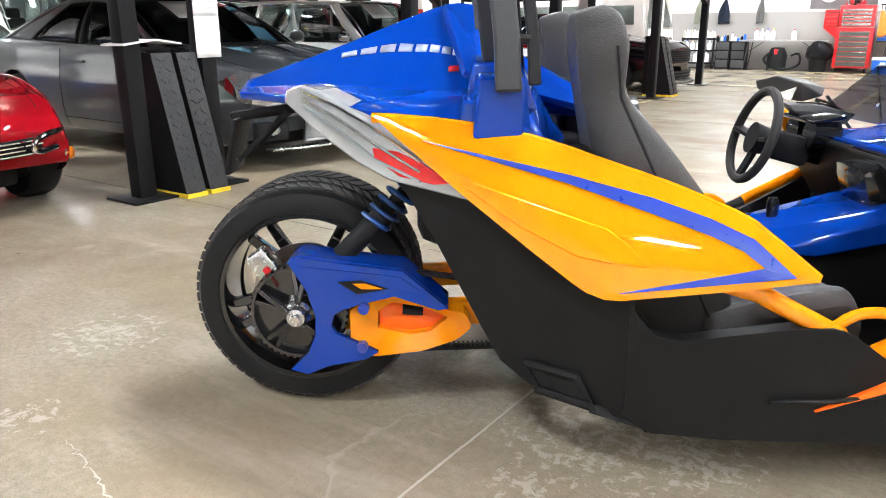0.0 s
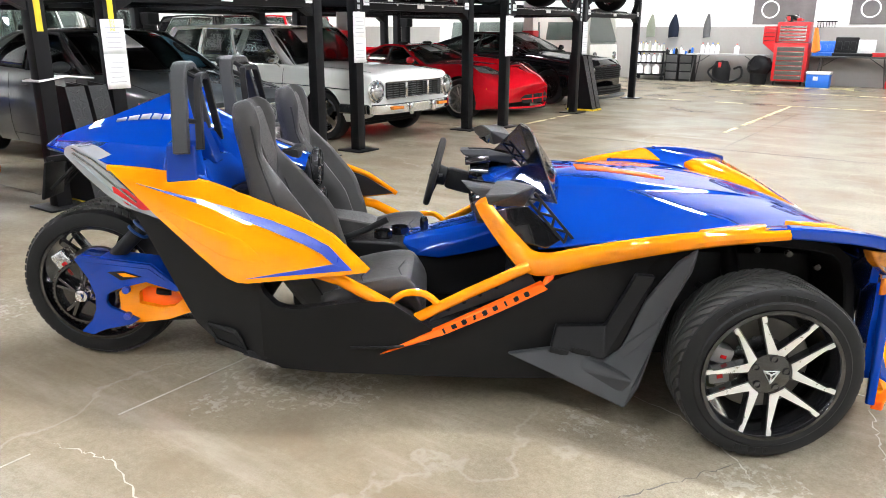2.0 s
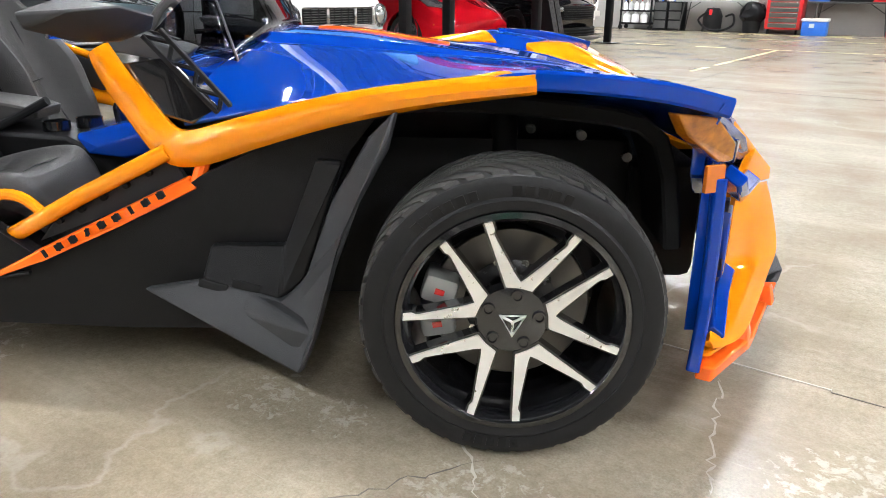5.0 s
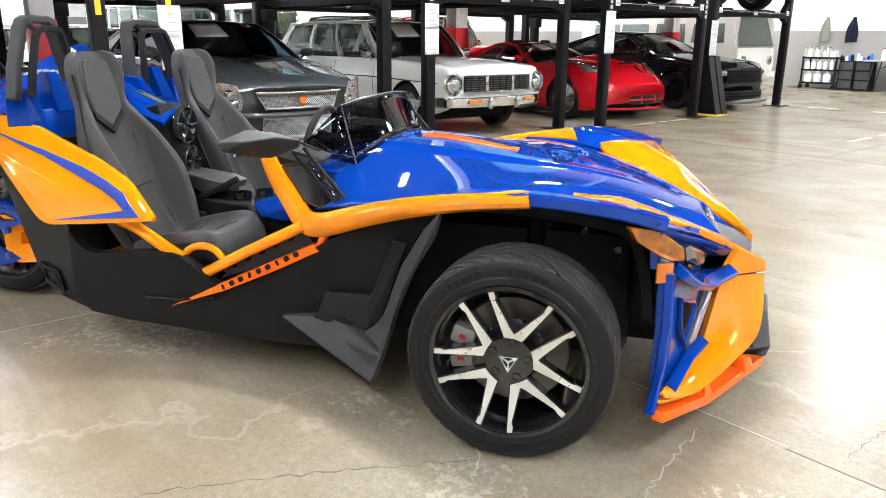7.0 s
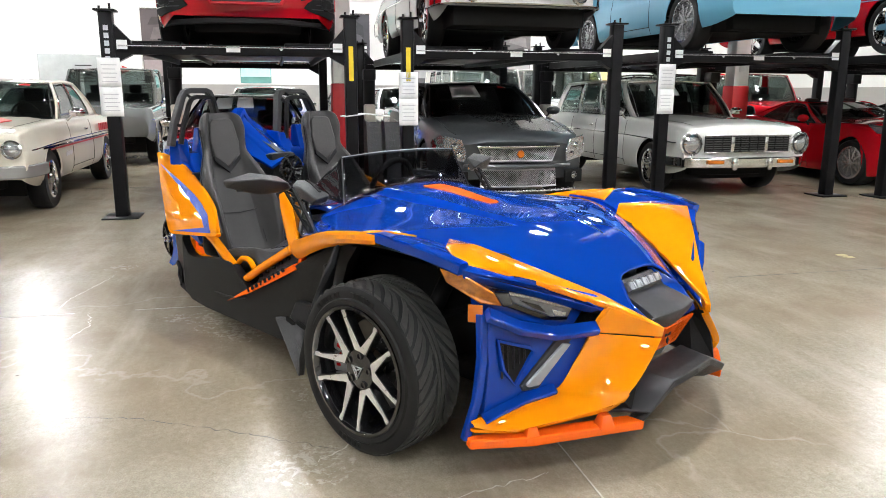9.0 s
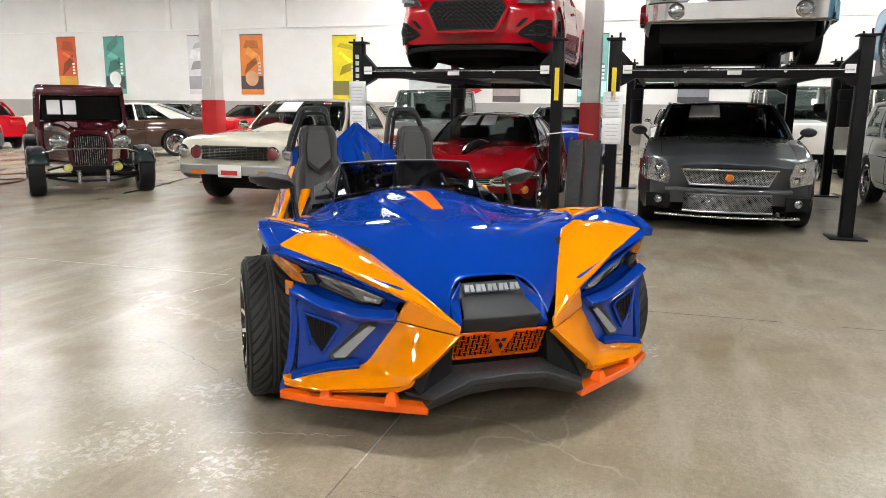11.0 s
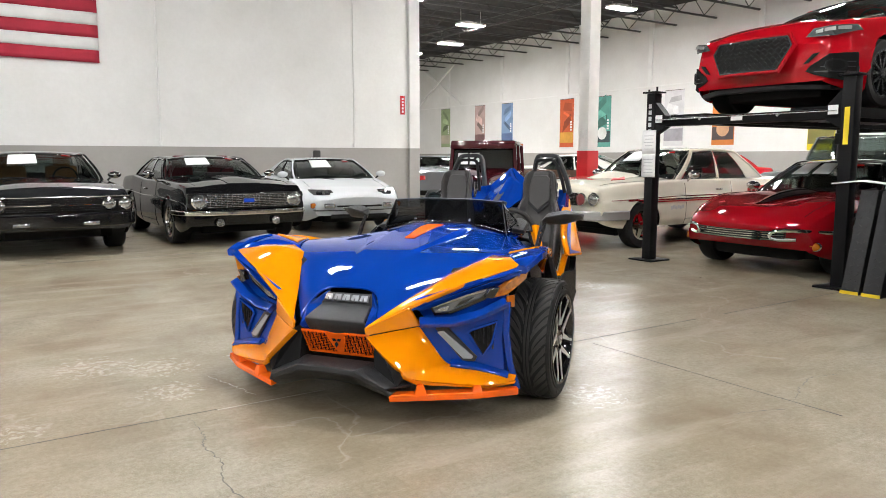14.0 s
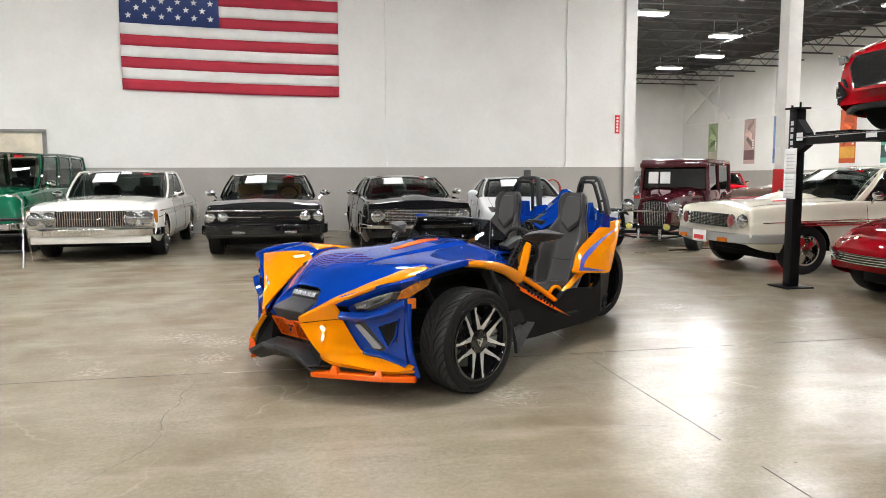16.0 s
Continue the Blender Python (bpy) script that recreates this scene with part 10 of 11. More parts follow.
def hot_rod(m):
    t = thing("hot_rod", "dark maroon vintage hot rod with chrome lamps", "car", "parked cars", m)
    bm = bmesh.new()
    fn = net([[(-0.25, -0.27, 0.45), (-0.25, -0.27, 1.0), (-0.25, 0, 1.07), (-0.25, 0.27, 1.0), (-0.25, 0.27, 0.45)],
              [(-0.8, -0.38, 0.45), (-0.8, -0.37, 1.1), (-0.8, 0, 1.18), (-0.8, 0.37, 1.1), (-0.8, 0.38, 0.45)],
              [(-1.4, -0.6, 0.45), (-1.4, -0.58, 1.16), (-1.4, 0, 1.24), (-1.4, 0.58, 1.16), (-1.4, 0.6, 0.45)]], 0, 0)
    skin(bm, fn, 24, 12)
    shell(part("bonnet", bm, P_MAROON, t), 0.02)
    bm = bmesh.new()
    box(bm, (-2.4, 0, 0.82), (2.0, 1.42, 0.76), bevel=0.08)
    part("body", bm, P_MAROON, t)
    bm = bmesh.new()
    box(bm, (-2.3, 0, 1.8), (1.9, 1.36, 0.14), bevel=0.05)
    box(bm, (-1.32, 0, 1.74), (0.1, 1.34, 0.12), bevel=0.03)
    part("roof", bm, P_MAROON, t)
    for x in (-1.4, -2.2, -3.2):
        for s in (1, -1):
            bm = bmesh.new()
            tube(bm, [(x, s * 0.68, 1.1), (x - 0.04, s * 0.64, 1.8)], 0.035, flat=(0.07, 0.06))
            part("pillar", bm, P_MAROON, t)
    for pts, th in (([(-1.42, -0.62, 1.22), (-1.42, 0.62, 1.22), (-1.45, 0.6, 1.68), (-1.45, -0.6, 1.68)], (0.01, 0, 0)), ([(-3.3, -0.6, 1.2), (-3.3, 0.6, 1.2), (-3.25, 0.56, 1.7), (-3.25, -0.56, 1.7)], (0.01, 0, 0)),
                    ([(-1.45, 0.67, 1.18), (-3.2, 0.67, 1.18), (-3.2, 0.63, 1.72), (-1.48, 0.63, 1.72)], (0, 0.01, 0)), ([(-1.45, -0.67, 1.18), (-3.2, -0.67, 1.18), (-3.2, -0.63, 1.72), (-1.48, -0.63, 1.72)], (0, 0.01, 0))):
        bm = bmesh.new()
        plate(bm, pts, th)
        part("window", bm, DARK_GLASS, t)
    for y in (-0.42, -0.18):
        bm = bmesh.new()
        box(bm, (-1.405, y, 1.46), (0.006, 0.2, 0.26), (0, -4, 3))
        part("price_card", bm, PAPER, t, "white printed sheet in the windscreen", smooth=0)
    bm = bmesh.new()
    tube(bm, [(-0.2, 0, 0.38), (-0.2, -0.22, 0.41), (-0.2, -0.27, 0.55), (-0.2, -0.29, 0.8), (-0.2, -0.25, 0.99), (-0.2, 0, 1.05), (-0.2, 0.25, 0.99), (-0.2, 0.29, 0.8), (-0.2, 0.27, 0.55), (-0.2, 0.22, 0.41)], 0.045, 10, closed=True)
    shl = part("radiator_shell", bm, P_MAROON, t)
    bm = bmesh.new()
    box(bm, (-0.24, 0, 0.72), (0.04, 0.5, 0.6), bevel=0.03)
    part("radiator", bm, UNDERBODY, shl)
    for k in range(15):
        bm = bmesh.new()
        cyl(bm, (-0.19, -0.22 + 0.0315 * k, 0.44), (-0.19, -0.22 + 0.0315 * k, 0.97), 0.006, 6)
        part("grille_bar", bm, ALLOY, shl)
    for s in (1, -1):
        bm = bmesh.new()
        def hood_(u, v):
            q = radians(20 + 125 * v)
            r_ = 0.405 + (0.3 * max(0.0, v - 0.55) ** 1.4)
            w = 2 * u - 1
            r_ -= 0.06 * abs(w) ** 2.6
            return Vector((-0.12 + r_ * math.cos(q), s * (0.75 + 0.155 * w), 0.4 + r_ * 1.02 * math.sin(q)))
        skin(bm, hood_, 12, 24)
        shell(part("front_wing", bm, P_WING, t, "dark green-grey rounded front wing"), 0.02)
        round_lamp(t, 0.06, s * 0.44, 0.9, 0.115)
        round_lamp(t, -0.7, s * 0.54, 1.12, 0.055)
        round_lamp(t, 0.2, s * 0.35, 0.48, 0.066, CHROME, mat("fog_yellow", (0.65, 0.6, 0.15), 0.15, coat=1.0))
        add_wheel(t, "steel", 0.36, 0.22, -0.12, s * 0.74, s)
        add_wheel(t, "steel", 0.4, 0.26, -2.9, s * 0.74, s)
        bm = bmesh.new()
        box(bm, (-1.6, s * 0.78, 0.36), (1.6, 0.26, 0.05), bevel=0.01)
        part("running_board", bm, P_WING, t)
        bm = bmesh.new()
        cyl(bm, (0.1, s * 0.2, 0.2), (0.1, s * 0.2, 0.42), 0.035, 12)
        part("shock_absorber", bm, ALLOY, t)
    bm = bmesh.new()
    tube(bm, [(0.06, -0.66, 0.72), (0.08, -0.5, 0.78), (0.1, 0, 0.785), (0.08, 0.5, 0.78), (0.06, 0.66, 0.72)], 0.016, 8)
    part("lamp_bar", bm, CHROME, t)
    bm = bmesh.new()
    cyl(bm, (-0.1, -0.7, 0.33), (-0.1, 0.7, 0.33), 0.035, 10)
    tube(bm, [(0.05, -0.6, 0.3), (0.1, -0.3, 0.24), (0.1, 0.3, 0.24), (0.05, 0.6, 0.3)], 0.02, 8)
    for s in (1, -1):
        tube(bm, [(-0.1, s * 0.62, 0.28), (0.0, s * 0.3, 0.36)], 0.016, 8)
        tube(bm, [(-0.1, s * 0.62, 0.42), (-0.1, s * 0.3, 0.5)], 0.016, 8)
    box(bm, (-1.6, 0, 0.42), (3.2, 0.6, 0.12), bevel=0.02)
    part("chassis", bm, UNDERBODY, t)
    for o in t.children_recursive:
        if o.name.split(".")[0] not in ("tyre", "rim"):
            o.data.transform(Matrix.Diagonal((1, 0.96, 0.87, 1)))


hot_rod(place(-3.45, -5.7, 0, 46))


def camper_van(m):
    t = thing("camper_van", "white vintage camper van with a flat front", "van", "parked cars", m)
    bm = bmesh.new()
    rows = []
    for x, f in ((0.0, 0.0), (-0.06, 0.5), (-0.2, 1.0), (-2.2, 1.0), (-4.2, 1.0), (-4.35, 0.4)):
        w = 0.84 + 0.02 * f
        rows.append([(x, -w * 0.9, 0.35), (x, -w, 0.7), (x - 0.03, -w, 1.1), (x - 0.16 * (1 - f), -w * 0.93, 1.55), (x - 0.3 * (1 - f), -w * 0.8, 1.9), (x - 0.35 * (1 - f), 0, 1.97), (x - 0.3 * (1 - f), w * 0.8, 1.9), (x - 0.16 * (1 - f), w * 0.93, 1.55), (x - 0.03, w, 1.1), (x, w, 0.7), (x, w * 0.9, 0.35)])
    skin(bm, net(rows, 0, 0), 40, 30)
    es = [v for v in bm.verts if abs(v.co.x) < 0.35]
    b_ = part("body", bm, P_WHITE, t, smooth=50)
    shell(b_, 0.03)
    bm = bmesh.new()
    plate(bm, [(0.0, -0.76, 0.35), (0.03, -0.84, 0.7), (0.0, -0.83, 1.1), (0.0, 0.83, 1.1), (0.03, 0.84, 0.7), (0.0, 0.76, 0.35)], (-0.05, 0, 0))
    part("front_panel", bm, P_WHITE, t)
    bm = bmesh.new()
    plate(bm, [(0.0, -0.78, 1.14), (-0.2, -0.7, 1.78), (-0.2, 0.7, 1.78), (0.0, 0.78, 1.14)], (0.012, 0, 0))
    part("windscreen", bm, CAR_GLASS, t)
    for s in (1, -1):
        round_lamp(t, 0.04, s * 0.6, 0.82, 0.1)
        for x in (-0.75, -1.75, -2.75, -3.6):
            bm = bmesh.new()
            plate(bm, [(x - 0.42, s * 0.87, 1.2), (x + 0.42, s * 0.87, 1.2), (x + 0.38, s * 0.835, 1.62), (x - 0.38, s * 0.835, 1.62)], (0, s * 0.012, 0))
            part("side_window", bm, CAR_GLASS, t)
        add_wheel(t, "steel", 0.33, 0.18, -0.95, s * 0.72, s)
        add_wheel(t, "steel", 0.33, 0.18, -3.3, s * 0.72, s)
    bm = bmesh.new()
    tube(bm, [(-0.3, -0.9, 0.5), (0.08, -0.8, 0.5), (0.1, 0, 0.5), (0.08, 0.8, 0.5), (-0.3, 0.9, 0.5)], 0.05, flat=(0.05, 0.13), up=(0, 0, 1))
    part("front_bumper", bm, P_WHITE, t)
    bm = bmesh.new()
    box(bm, (-2.2, 0, 0.4), (4.1, 1.5, 0.25))
    part("underbody", bm, UNDERBODY, t)


camper_van(place(-4.5, 16.0))

# ---- workshop corner ----
STEEL_GREY = mat("steel_top", (0.4, 0.41, 0.4), 0.4, 0.3, vary=0.2)
RED_STEEL = mat("toolbox_red", (0.55, 0.012, 0.015), 0.3, coat=0.5, vary=0.1)
BLUE_PLASTIC = mat("cooler_blue", (0.02, 0.14, 0.6), 0.4)
WHITE_PLASTIC = mat("white_plastic", (0.75, 0.75, 0.74), 0.45)
ORANGE_CLOTH = mat("vest_orange", (0.85, 0.2, 0.02), 0.8)


def bench(a0, a1, b, label, top_mat):
    t = thing("folding_table", label, "table", "work tables", place((a0 + a1) / 2, b))
    w = a1 - a0
    bm = bmesh.new()
    box(bm, (0, 0, 0.78), (w, 0.62, 0.04), bevel=0.008)
    part("tabletop", bm, top_mat, t)
    for s in (1, -1):
        for d in (1, -1):
            bm = bmesh.new()
            cyl(bm, (s * (w / 2 - 0.15), d * 0.25, 0.0), (s * (w / 2 - 0.25), d * 0.25, 0.76), 0.016, 8)
            part("leg", bm, STEEL_DARK, t)
        bm = bmesh.new()
        cyl(bm, (s * (w / 2 - 0.22), 0, 0.5), (s * (w / 2 - 0.6), 0, 0.76), 0.01, 6)
        part("brace", bm, STEEL_DARK, t)


def jug(a, b, z, h, r, body, cap, label):
    t = thing("bottle", label, "bottle", "workshop bottles", place(a, b, z))
    bm = bmesh.new()
    lathe(bm, [(0, 0), (r, 0.0), (r, h * 0.6), (r * 0.85, h * 0.72), (r * 0.3, h * 0.85), (r * 0.3, h * 0.92), (0, h * 0.92)], 14)
    bmesh.ops.transform(bm, verts=bm.verts, matrix=Matrix.Rotation(radians(90), 4, "X"))
    part("body", bm, body, t)
    bm = bmesh.new()
    cyl(bm, (0, 0, h * 0.9), (0, 0, h), r * 0.35, 10)
    part("cap", bm, cap, t)


bench(-3.75, -1.6, 20.5, "long steel-topped folding work table", STEEL_GREY)
bench(-0.45, 1.5, 20.55, "long dark-topped folding work table", STEEL_DARK)

# red tool chest
t_ = thing("tool_chest", "tall red rolling tool chest with steel drawers", "tool chest", m=place(-0.95, 20.4))
bm = bmesh.new()
box(bm, (0, 0, 0.62), (0.84, 0.5, 1.0), bevel=0.015)
box(bm, (0, 0, 1.4), (0.8, 0.45, 0.52), bevel=0.015)
part("cabinet", bm, RED_STEEL, t_)
for k in range(7):
    bm = bmesh.new()
    box(bm, (0, -0.255, 0.22 + 0.125 * k), (0.68, 0.012, 0.108), bevel=0.004)
    d_ = part("drawer", bm, mat("drawer_grey", (0.1, 0.105, 0.1), 0.35, 0.4), t_, "dark steel drawer front")
    bm = bmesh.new()
    box(bm, (0, -0.265, 0.26 + 0.125 * k), (0.62, 0.014, 0.016), bevel=0.003)
    part("handle", bm, CHROME, d_)
for k in range(5):
    bm = bmesh.new()
    box(bm, (0, -0.23, 1.2 + 0.085 * k), (0.66, 0.012, 0.07), bevel=0.003)
    d_ = part("drawer", bm, ALLOY, t_)
    bm = bmesh.new()
    box(bm, (0, -0.24, 1.225 + 0.085 * k), (0.6, 0.012, 0.012))
    part("handle", bm, RED_STEEL, d_)
for x in (-0.34, 0.34):
    bm = bmesh.new()
    cyl(bm, (x - 0.02, -0.18, 0.06), (x + 0.02, -0.18, 0.06), 0.06, 14)
    part("castor", bm, BLACK_PLASTIC, t_)
t_ = thing("side_tool_box", "small red tool box hung on the chest", "tool box", m=place(-1.53, 20.38))
bm = bmesh.new()
box(bm, (0, 0, 1.33), (0.32, 0.4, 0.44), bevel=0.012)
plate(bm, [(-0.16, -0.2, 1.11), (0.16, -0.2, 1.11), (0.16, -0.2, 0.85)], (0, 0.3, 0))
part("cabinet", bm, RED_STEEL, t_)
for k in range(4):
    bm = bmesh.new()
    box(bm, (0, -0.205, 1.18 + 0.1 * k), (0.28, 0.01, 0.016))
    part("handle", bm, CHROME, t_)
t_ = thing("engine_model", "small red and chrome parts piled on the chest", "clutter", m=place(-0.95, 20.4, 1.66))
rng = random.Random(7)
for k in range(9):
    bm = bmesh.new()
    box(bm, (rng.uniform(-0.3, 0.3), rng.uniform(-0.1, 0.1), 0.05 + rng.uniform(0, 0.09)), (rng.uniform(0.06, 0.16), 0.1, rng.uniform(0.08, 0.16)), (0, rng.uniform(-20, 20), rng.uniform(-40, 40)), bevel=0.01)
    part("piece", bm, rng.choice((RED_STEEL, CHROME, BLACK_PLASTIC)), t_)
t_ = thing("safety_vest", "orange cloth hung on the tool chest", "cloth", m=place(-0.45, 20.3))
bm = skin(bmesh.new(), net([[(0, -0.1, 0.9), (0.1, -0.12, 0.88), (0.22, -0.1, 0.95)], [(0, -0.08, 1.2), (0.08, -0.12, 1.2), (0.16, -0.06, 1.2)], [(0.0, -0.03, 1.5), (0.05, -0.05, 1.52), (0.08, 0, 1.5)]], 0, 0), 8, 10)
shell(part("cloth", bm, ORANGE_CLOTH, t_), 0.01)

# cooler
t_ = thing("cool_box", "blue cool box with a white lid on the floor", "cool box", m=place(-0.15, 20.0))
bm = bmesh.new()
box(bm, (0, 0, 0.17), (0.56, 0.34, 0.34), bevel=0.02)
part("body", bm, BLUE_PLASTIC, t_)
bm = bmesh.new()
box(bm, (0, 0, 0.375), (0.59, 0.37, 0.07), bevel=0.015)
part("lid", bm, WHITE_PLASTIC, t_, "white lid")
bm = bmesh.new()
box(bm, (-0.05, -0.175, 0.24), (0.12, 0.012, 0.1), bevel=0.004)
part("badge", bm, WHITE_PLASTIC, t_)

# cases on the second table
for a, w, h, mt, lb in ((-0.2, 0.5, 0.34, BLUE_PLASTIC, "open blue plastic tool case on the table"), (0.3, 0.58, 0.44, BLACK_PLASTIC, "open black plastic tool case on the table"), (0.76, 0.46, 0.38, WHITE_PLASTIC, "open tool case with a pale lining on the table")):
    t_ = thing("tool_case", lb, "tool case", "tool cases", place(a, 20.55, 0.8))
    bm = bmesh.new()
    box(bm, (0, -0.05, 0.04), (w, 0.36, 0.08), bevel=0.015)
    part("base", bm, mt if mt is not WHITE_PLASTIC else BLACK_PLASTIC, t_)
    bm = bmesh.new()
    box(bm, (0, 0.16, h / 2 + 0.04), (w * 0.96, 0.05, h), (-12, 0, 0), bevel=0.02)
    lid = part("lid", bm, mt, t_)
    for k in range(3):
        bm = bmesh.new()
        box(bm, ((k - 1) * w * 0.28, 0.12, h / 2 + 0.04), (w * 0.2, 0.03, h * 0.5), (-12, 0, 0), bevel=0.01)
        part("recess", bm, mt, lid)
t_ = thing("red_tray", "flat red plastic tray on the table", "tray", m=place(1.1, 20.45, 0.8))
bm = bmesh.new()
box(bm, (0, 0, 0.05), (0.3, 0.26, 0.1), bevel=0.01)
part("tray", bm, RED_STEEL, t_)
t_ = thing("carton", "small brown cardboard carton on the table", "box", m=place(1.36, 20.5, 0.8))
bm = bmesh.new()
box(bm, (0, 0, 0.08), (0.2, 0.2, 0.16), bevel=0.004)
part("carton", bm, mat("cardboard", (0.4, 0.27, 0.15), 0.8), t_)
t_ = thing("perforated_stand", "red perforated metal stand on the floor", "stand", m=place(1.75, 20.5))
bm = bmesh.new()
plate(bm, [(-0.45, 0, 0), (0.5, 0, 0), (0.5, 0, 1.06), (-0.35, 0, 1.06), (-0.38, 0, 0.3)], (0, 0.12, 0))
part("panel", bm, RED_STEEL, t_)
for i in range(5):
    for j in range(7):
        bm = bmesh.new()
        cyl(bm, (-0.25 + 0.16 * i, -0.004, 0.2 + 0.125 * j), (-0.25 + 0.16 * i, 0.0, 0.2 + 0.125 * j), 0.025, 8)
        part("hole", bm, UNDERBODY, t_)

# vacuum, bag, drawers, cart
t_ = thing("shop_vacuum", "black and red wheeled shop vacuum with a hose", "vacuum cleaner", m=place(-2.75, 20.35))
bm = bmesh.new()
lathe(bm, [(0, 0.06), (0.24, 0.06), (0.25, 0.4), (0.22, 0.48), (0.16, 0.6), (0, 0.62)], 20)
bmesh.ops.transform(bm, verts=bm.verts, matrix=Matrix.Rotation(radians(90), 4, "X"))
part("drum", bm, BLACK_PLASTIC, t_)
bm = bmesh.new()
box(bm, (0.0, -0.2, 0.5), (0.08, 0.08, 0.14), bevel=0.01)
part("switch_block", bm, RED_STEEL, t_)
bm = bmesh.new()
tube(bm, [cr([(-0.1, -0.22, 0.5), (-0.28, -0.3, 0.3), (0.0, -0.34, 0.08), (0.35, -0.28, 0.06), (0.6, -0.2, 0.2), (0.55, -0.1, 0.45), (0.35, -0.05, 0.4)], k / 30) for k in range(31)], 0.028, 8)
part("hose", bm, BLACK_PLASTIC, t_)
for x in (-0.2, 0.2):
    bm = bmesh.new()
    cyl(bm, (x, -0.15, 0.05), (x + 0.03, -0.15, 0.05), 0.05, 12)
    part("castor", bm, BLACK_PLASTIC, t_)
t_ = thing("rubbish_bag", "black rubbish bag in a bin under the table", "rubbish bag", m=place(-1.72, 20.3))
bm = bmesh.new()
bmesh.ops.create_icosphere(bm, subdivisions=3, radius=0.3, matrix=Matrix.Translation((0, 0, 0.5)))
for v in bm.verts:
    n_ = noise.noise(v.co * 7)
    v.co = Vector((v.co.x * (1.1 + 0.25 * n_), v.co.y * (1 + 0.25 * n_), v.co.z + 0.05 * n_))
part("bag", bm, mat("bag_film", (0.01, 0.01, 0.011), 0.25, vary=0.2), t_)
bm = bmesh.new()
lathe(bm, [(0, 0), (0.2, 0), (0.24, 0.4), (0.22, 0.4), (0, 0.35)], 18)
bmesh.ops.transform(bm, verts=bm.verts, matrix=Matrix.Rotation(radians(90), 4, "X"))
part("bin", bm, BLACK_PLASTIC, t_)
for k in range(2):
    t_ = thing("drawer_unit", "black plastic drawer unit beside the table", "drawers", "drawer units", place(-4.22 + 0.42 * k, 20.6))
    bm = bmesh.new()
    box(bm, (0, 0, 0.38), (0.38, 0.4, 0.76), bevel=0.012)
    part("body", bm, BLACK_PLASTIC, t_)
    for j in range(3):
        bm = bmesh.new()
        box(bm, (0, -0.205, 0.15 + 0.24 * j), (0.33, 0.012, 0.2), bevel=0.006)
        part("drawer", bm, STEEL_DARK, t_)
t_ = thing("supply_cart", "black utility cart loaded with spray bottles", "cart", m=place(-4.88, 20.5))
for z in (0.16, 0.5, 0.82):
    part("shelf", box(bmesh.new(), (0, 0, z), (0.95, 0.5, 0.05), bevel=0.01), BLACK_PLASTIC, t_)
for x in (-0.44, 0.44):
    for y in (-0.22, 0.22):
        bm = bmesh.new()
        box(bm, (x, y, 0.46), (0.04, 0.04, 0.8))
        part("upright", bm, BLACK_PLASTIC, t_)
        bm = bmesh.new()
        cyl(bm, (x, y - 0.02, 0.06), (x, y + 0.02, 0.06), 0.06, 12)
        part("castor", bm, BLACK_PLASTIC, t_)
rng = random.Random(11)
caps = [RED_STEEL, WHITE_PLASTIC, BLUE_PLASTIC, YELLOW_PAINT, BLACK_PLASTIC]
for k in range(13):
    jug(-5.3 + 0.07 * k, 20.33 + rng.uniform(-0.04, 0.04), 0.845, rng.uniform(0.2, 0.3), 0.035, WHITE_PLASTIC if k % 3 else mat("bottle_tint", (0.5, 0.5, 0.42), 0.4), caps[k % 5], "white plastic spray bottle on the cart")
for k in range(5):
    jug(-5.2 + 0.16 * k, 20.3, 0.52, 0.26, 0.06, WHITE_PLASTIC, caps[(k + 2) % 5], "white plastic bottle on the cart shelf")
for k in range(3):
    jug(-5.15 + 0.25 * k, 20.32, 0.185, 0.3, 0.1, WHITE_PLASTIC, WHITE_PLASTIC, "large white plastic jug on the lower shelf")
for k in range(4):
    jug(-3.35 + 0.14 * k, 20.4, 0.8, 0.3, 0.06, WHITE_PLASTIC, caps[k % 5], "white plastic jug on the table")
jug(-2.4, 20.4, 0.8, 0.28, 0.07, WHITE_PLASTIC, RED_STEEL, "white plastic jug with a red cap on the table")
for k in range(9):
    jug(-4.4 + 0.09 * k, 20.55 + rng.uniform(-0.08, 0.08), 0.76, rng.uniform(0.1, 0.24), 0.04, rng.choice((WHITE_PLASTIC, BLACK_PLASTIC, BLUE_PLASTIC)), caps[k % 5], "small bottle on the drawer unit")
# things hung on the wall
for a, w, mt, lb in ((-4.4, 0.3, mat("navy_cloth", (0.015, 0.02, 0.035), 0.8), "dark jacket hung on a wall hook"), (-3.42, 0.2, mat("grey_cloth", (0.12, 0.12, 0.12), 0.8), "grey cloth hung on a wall hook"), (-5.1, 0.26, mat("olive_cloth", (0.22, 0.24, 0.18), 0.8), "pale bags hung on a wall hook")):
    t_ = thing("hung_cloth", lb, "cloth", "hung cloths", place(a, 20.93, 1.22))
    bm = skin(bmesh.new(), net([[(-w / 2, -0.05, 0), (0, -0.12, 0.02), (w / 2, -0.05, 0.03)], [(-w / 2, -0.04, 0.35), (0, -0.13, 0.35), (w / 2, -0.04, 0.3)], [(-0.03, 0, 0.66), (0, -0.03, 0.68), (0.04, 0, 0.66)]], 0, 0), 8, 12)
    shell(part("cloth", bm, mt, t_), 0.02)
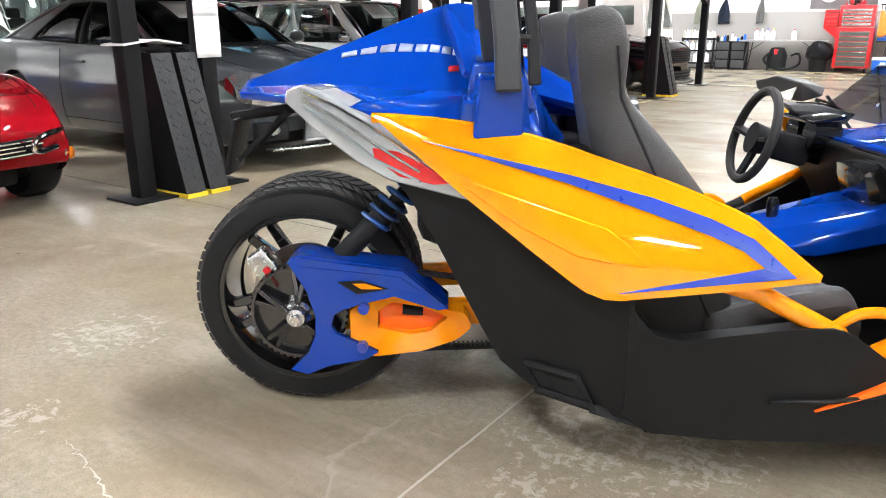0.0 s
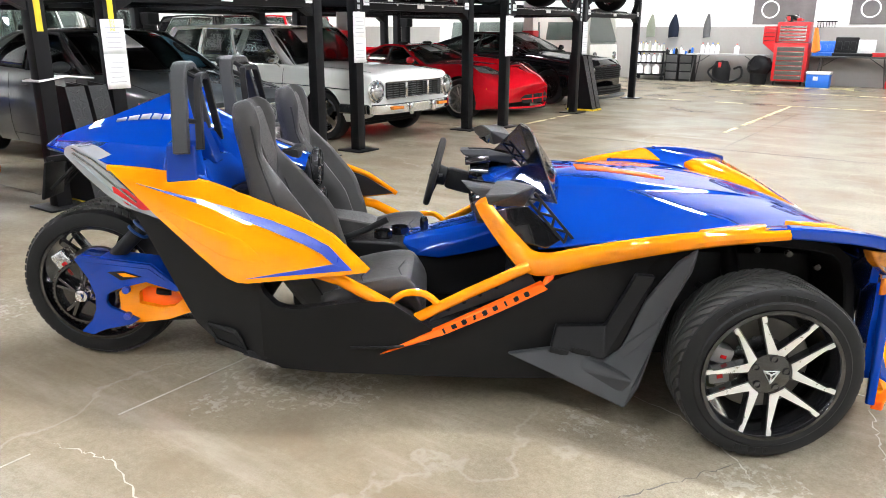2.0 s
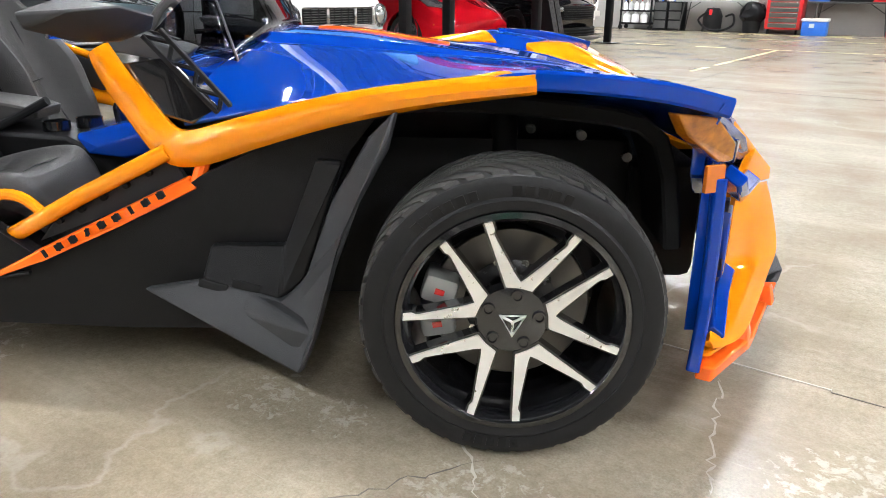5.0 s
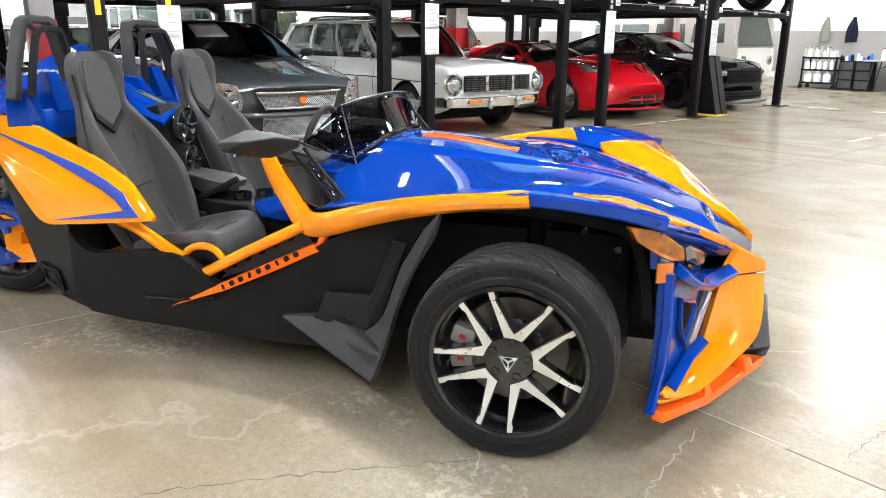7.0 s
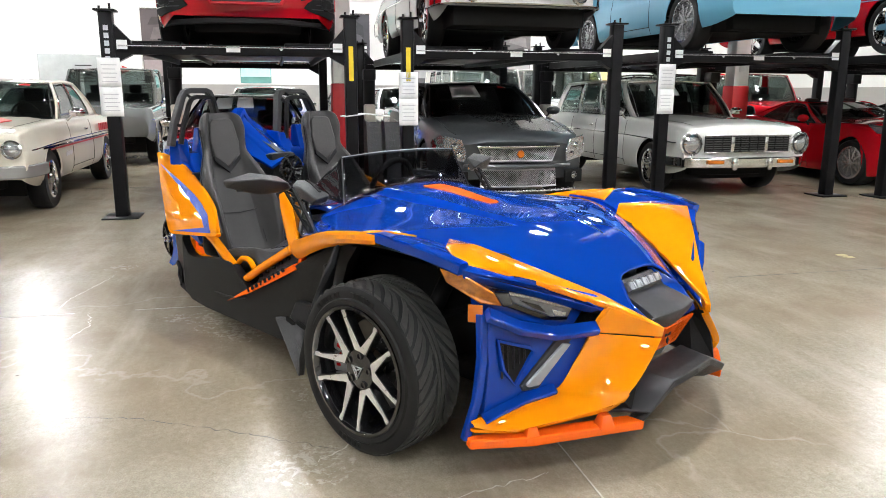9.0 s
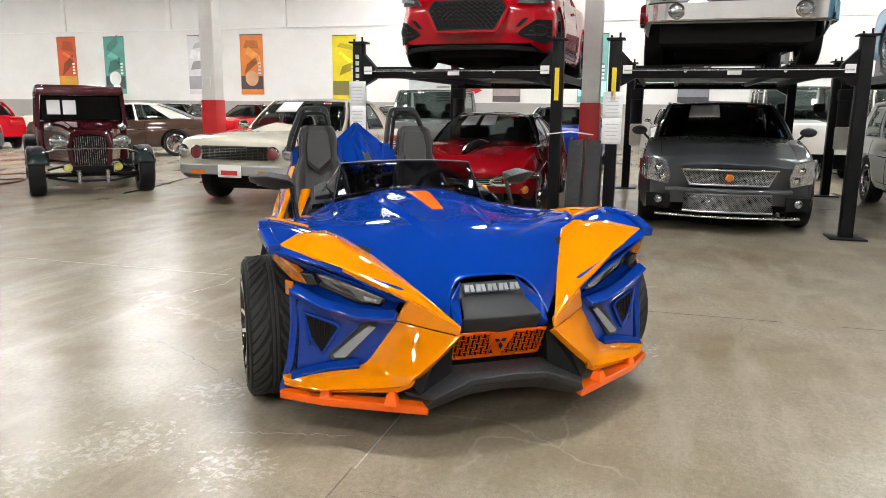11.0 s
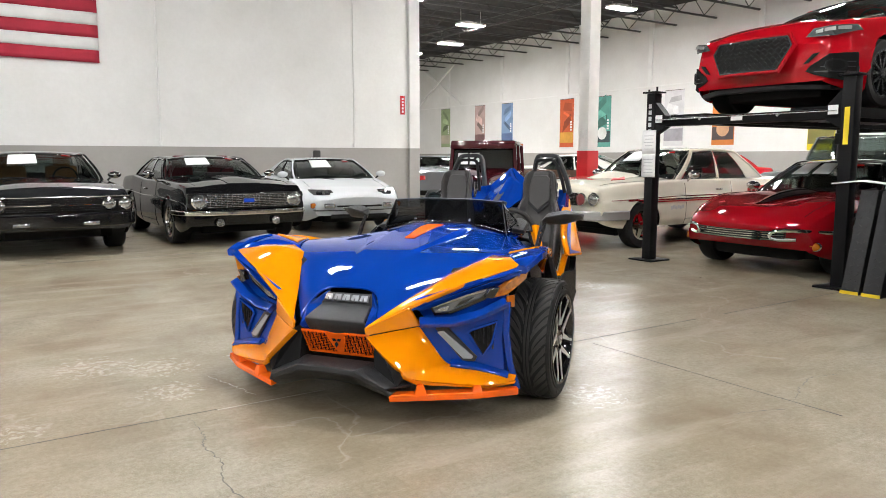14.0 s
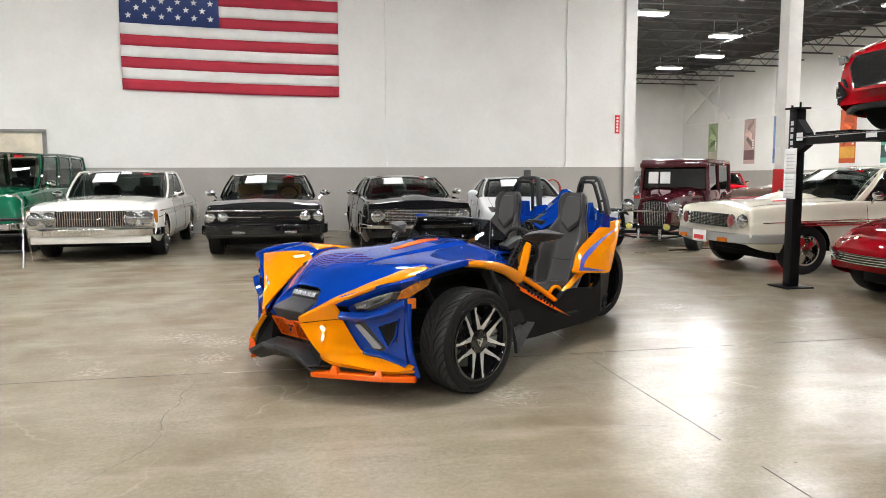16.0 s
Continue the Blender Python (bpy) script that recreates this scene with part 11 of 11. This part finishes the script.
for a0, a1 in ((-2.2, -0.62), (0.25, 1.85)):
    t_ = thing("wall_banner", "grey printed banner hung on the workshop wall", "banner", "workshop banners", place((a0 + a1) / 2, 20.98))
    bm = bmesh.new()
    box(bm, (0, 0, 2.05), (a1 - a0, 0.02, 0.9))
    part("cloth", bm, mat("banner_grey", (0.13, 0.12, 0.12), 0.6, vary=0.5, scale=1.2), t_, smooth=0)
    bm = bmesh.new()
    lathe(bm, [(0.2, 0.0), (0.24, 0.0), (0.24, 0.01), (0.2, 0.01)], 28)
    bmesh.ops.transform(bm, verts=bm.verts, matrix=Matrix.Translation((-0.35, -0.022, 2.0)))
    part("print", bm, PAPER, t_)
    bm = bmesh.new()
    box(bm, (0.3, -0.014, 1.72), (0.5, 0.006, 0.05))
    part("print", bm, STRIPE_RED, t_, smooth=0)
t_ = thing("tool_rack", "small black rack screwed to the wall", "rack", m=place(-0.28, 20.95, 1.58))
bm = bmesh.new()
box(bm, (0, 0, 0.1), (0.5, 0.03, 0.03))
for k in range(7):
    cyl(bm, (-0.22 + 0.07 * k, -0.02, -0.06), (-0.22 + 0.07 * k, -0.02, 0.1), 0.008, 6)
part("rack", bm, BLACK_PLASTIC, t_)
# yellow worn floor paint by the bench
t_ = bmesh.new()
rng = random.Random(3)
for k in range(60):
    box(t_, (rng.uniform(-2.6, 0.8), 19.75 + rng.gauss(0, 0.22), 0.002), (rng.uniform(0.08, 0.4), rng.uniform(0.03, 0.12), 0.003), (0, 0, rng.uniform(-12, 12)))
o_ = part("worn_floor_paint", t_, LINE_YELLOW, smooth=0)
o_.matrix_basis = place(0, 0)
tagged(o_, "worn patches of yellow paint on the concrete", "floor marking", kind="stuff")

# step ladder
t_ = thing("step_ladder", "grey folding metal step ladder with two treads", "step ladder", m=place(7.0, -5.35, 0, 95))
for s in (1, -1):
    bm = bmesh.new()
    tube(bm, [(0.25, s * 0.25, 0.0), (0.02, s * 0.22, 0.62), (-0.1, s * 0.2, 0.98), (-0.12, s * 0.12, 1.05), (-0.12, 0, 1.06)], 0.013, 8)
    tube(bm, [(-0.35, s * 0.24, 0.0), (-0.05, s * 0.22, 0.75)], 0.012, 8)
    part("rail", bm, ALLOY, t_)
for x, z in ((0.17, 0.24), (0.08, 0.48)):
    bm = bmesh.new()
    box(bm, (x, 0, z), (0.2, 0.44, 0.03), bevel=0.008)
    part("tread", bm, BLACK_PLASTIC, t_)
bm = bmesh.new()
box(bm, (-0.02, 0, 0.7), (0.26, 0.42, 0.035), bevel=0.008)
part("platform", bm, BLACK_PLASTIC, t_)

# cables on the floor by the wall end
t_ = thing("air_hose", "thin red hose lying in loops on the floor", "hose", m=place(-4.4, -9.6))
bm = bmesh.new()
tube(bm, [cr([(-1.6, 0.6, 0.012), (-0.6, 0.1, 0.012), (0.2, 0.7, 0.012), (-0.4, 1.2, 0.012), (0.6, 1.6, 0.012), (1.6, 1.0, 0.012), (1.3, -0.6, 0.012), (0.9, -1.5, 0.012)], k / 60) for k in range(61)], 0.012, 6)
part("hose", bm, mat("hose_brown_red", (0.2, 0.03, 0.02), 0.5), t_)
t_ = thing("floor_cable", "thin dark cable lying across the floor", "cable", m=place(-6.0, -5.6))
bm = bmesh.new()
tube(bm, [cr([(-3.0, -1.2, 0.008), (-1.4, -0.6, 0.008), (0.0, -0.3, 0.008), (1.4, 0.1, 0.008), (2.4, 0.3, 0.008)], k / 40) for k in range(41)], 0.008, 6)
part("cable", bm, BLACK_PLASTIC, t_)
# grey machine cabinet against the far wall
t_ = thing("electrical_cabinet", "grey louvred electrical cabinet at the wall", "cabinet", m=place(-21.6, -5.9))
bm = bmesh.new()
box(bm, (0, 0, 1.5), (0.6, 1.9, 1.9), bevel=0.02)
part("cabinet", bm, mat("cabinet_grey", (0.4, 0.42, 0.41), 0.5), t_)
for k in range(6):
    bm = bmesh.new()
    box(bm, (0.31, 0.4, 1.6 + 0.1 * k), (0.02, 0.5, 0.04))
    part("louvre", bm, STEEL_DARK, t_)
t_ = thing("arrow_sign", "red arrow sign on the far wall", "sign", m=place(-21.97, -4.9))
bm = bmesh.new()
plate(bm, [(0, -0.75, 1.95), (0, 0.45, 1.95), (0, 0.45, 1.86), (0, 0.75, 2.0), (0, 0.45, 2.14), (0, 0.45, 2.05), (0, -0.75, 2.05)], (0.02, 0, 0))
part("arrow", bm, COLUMN_RED, t_)
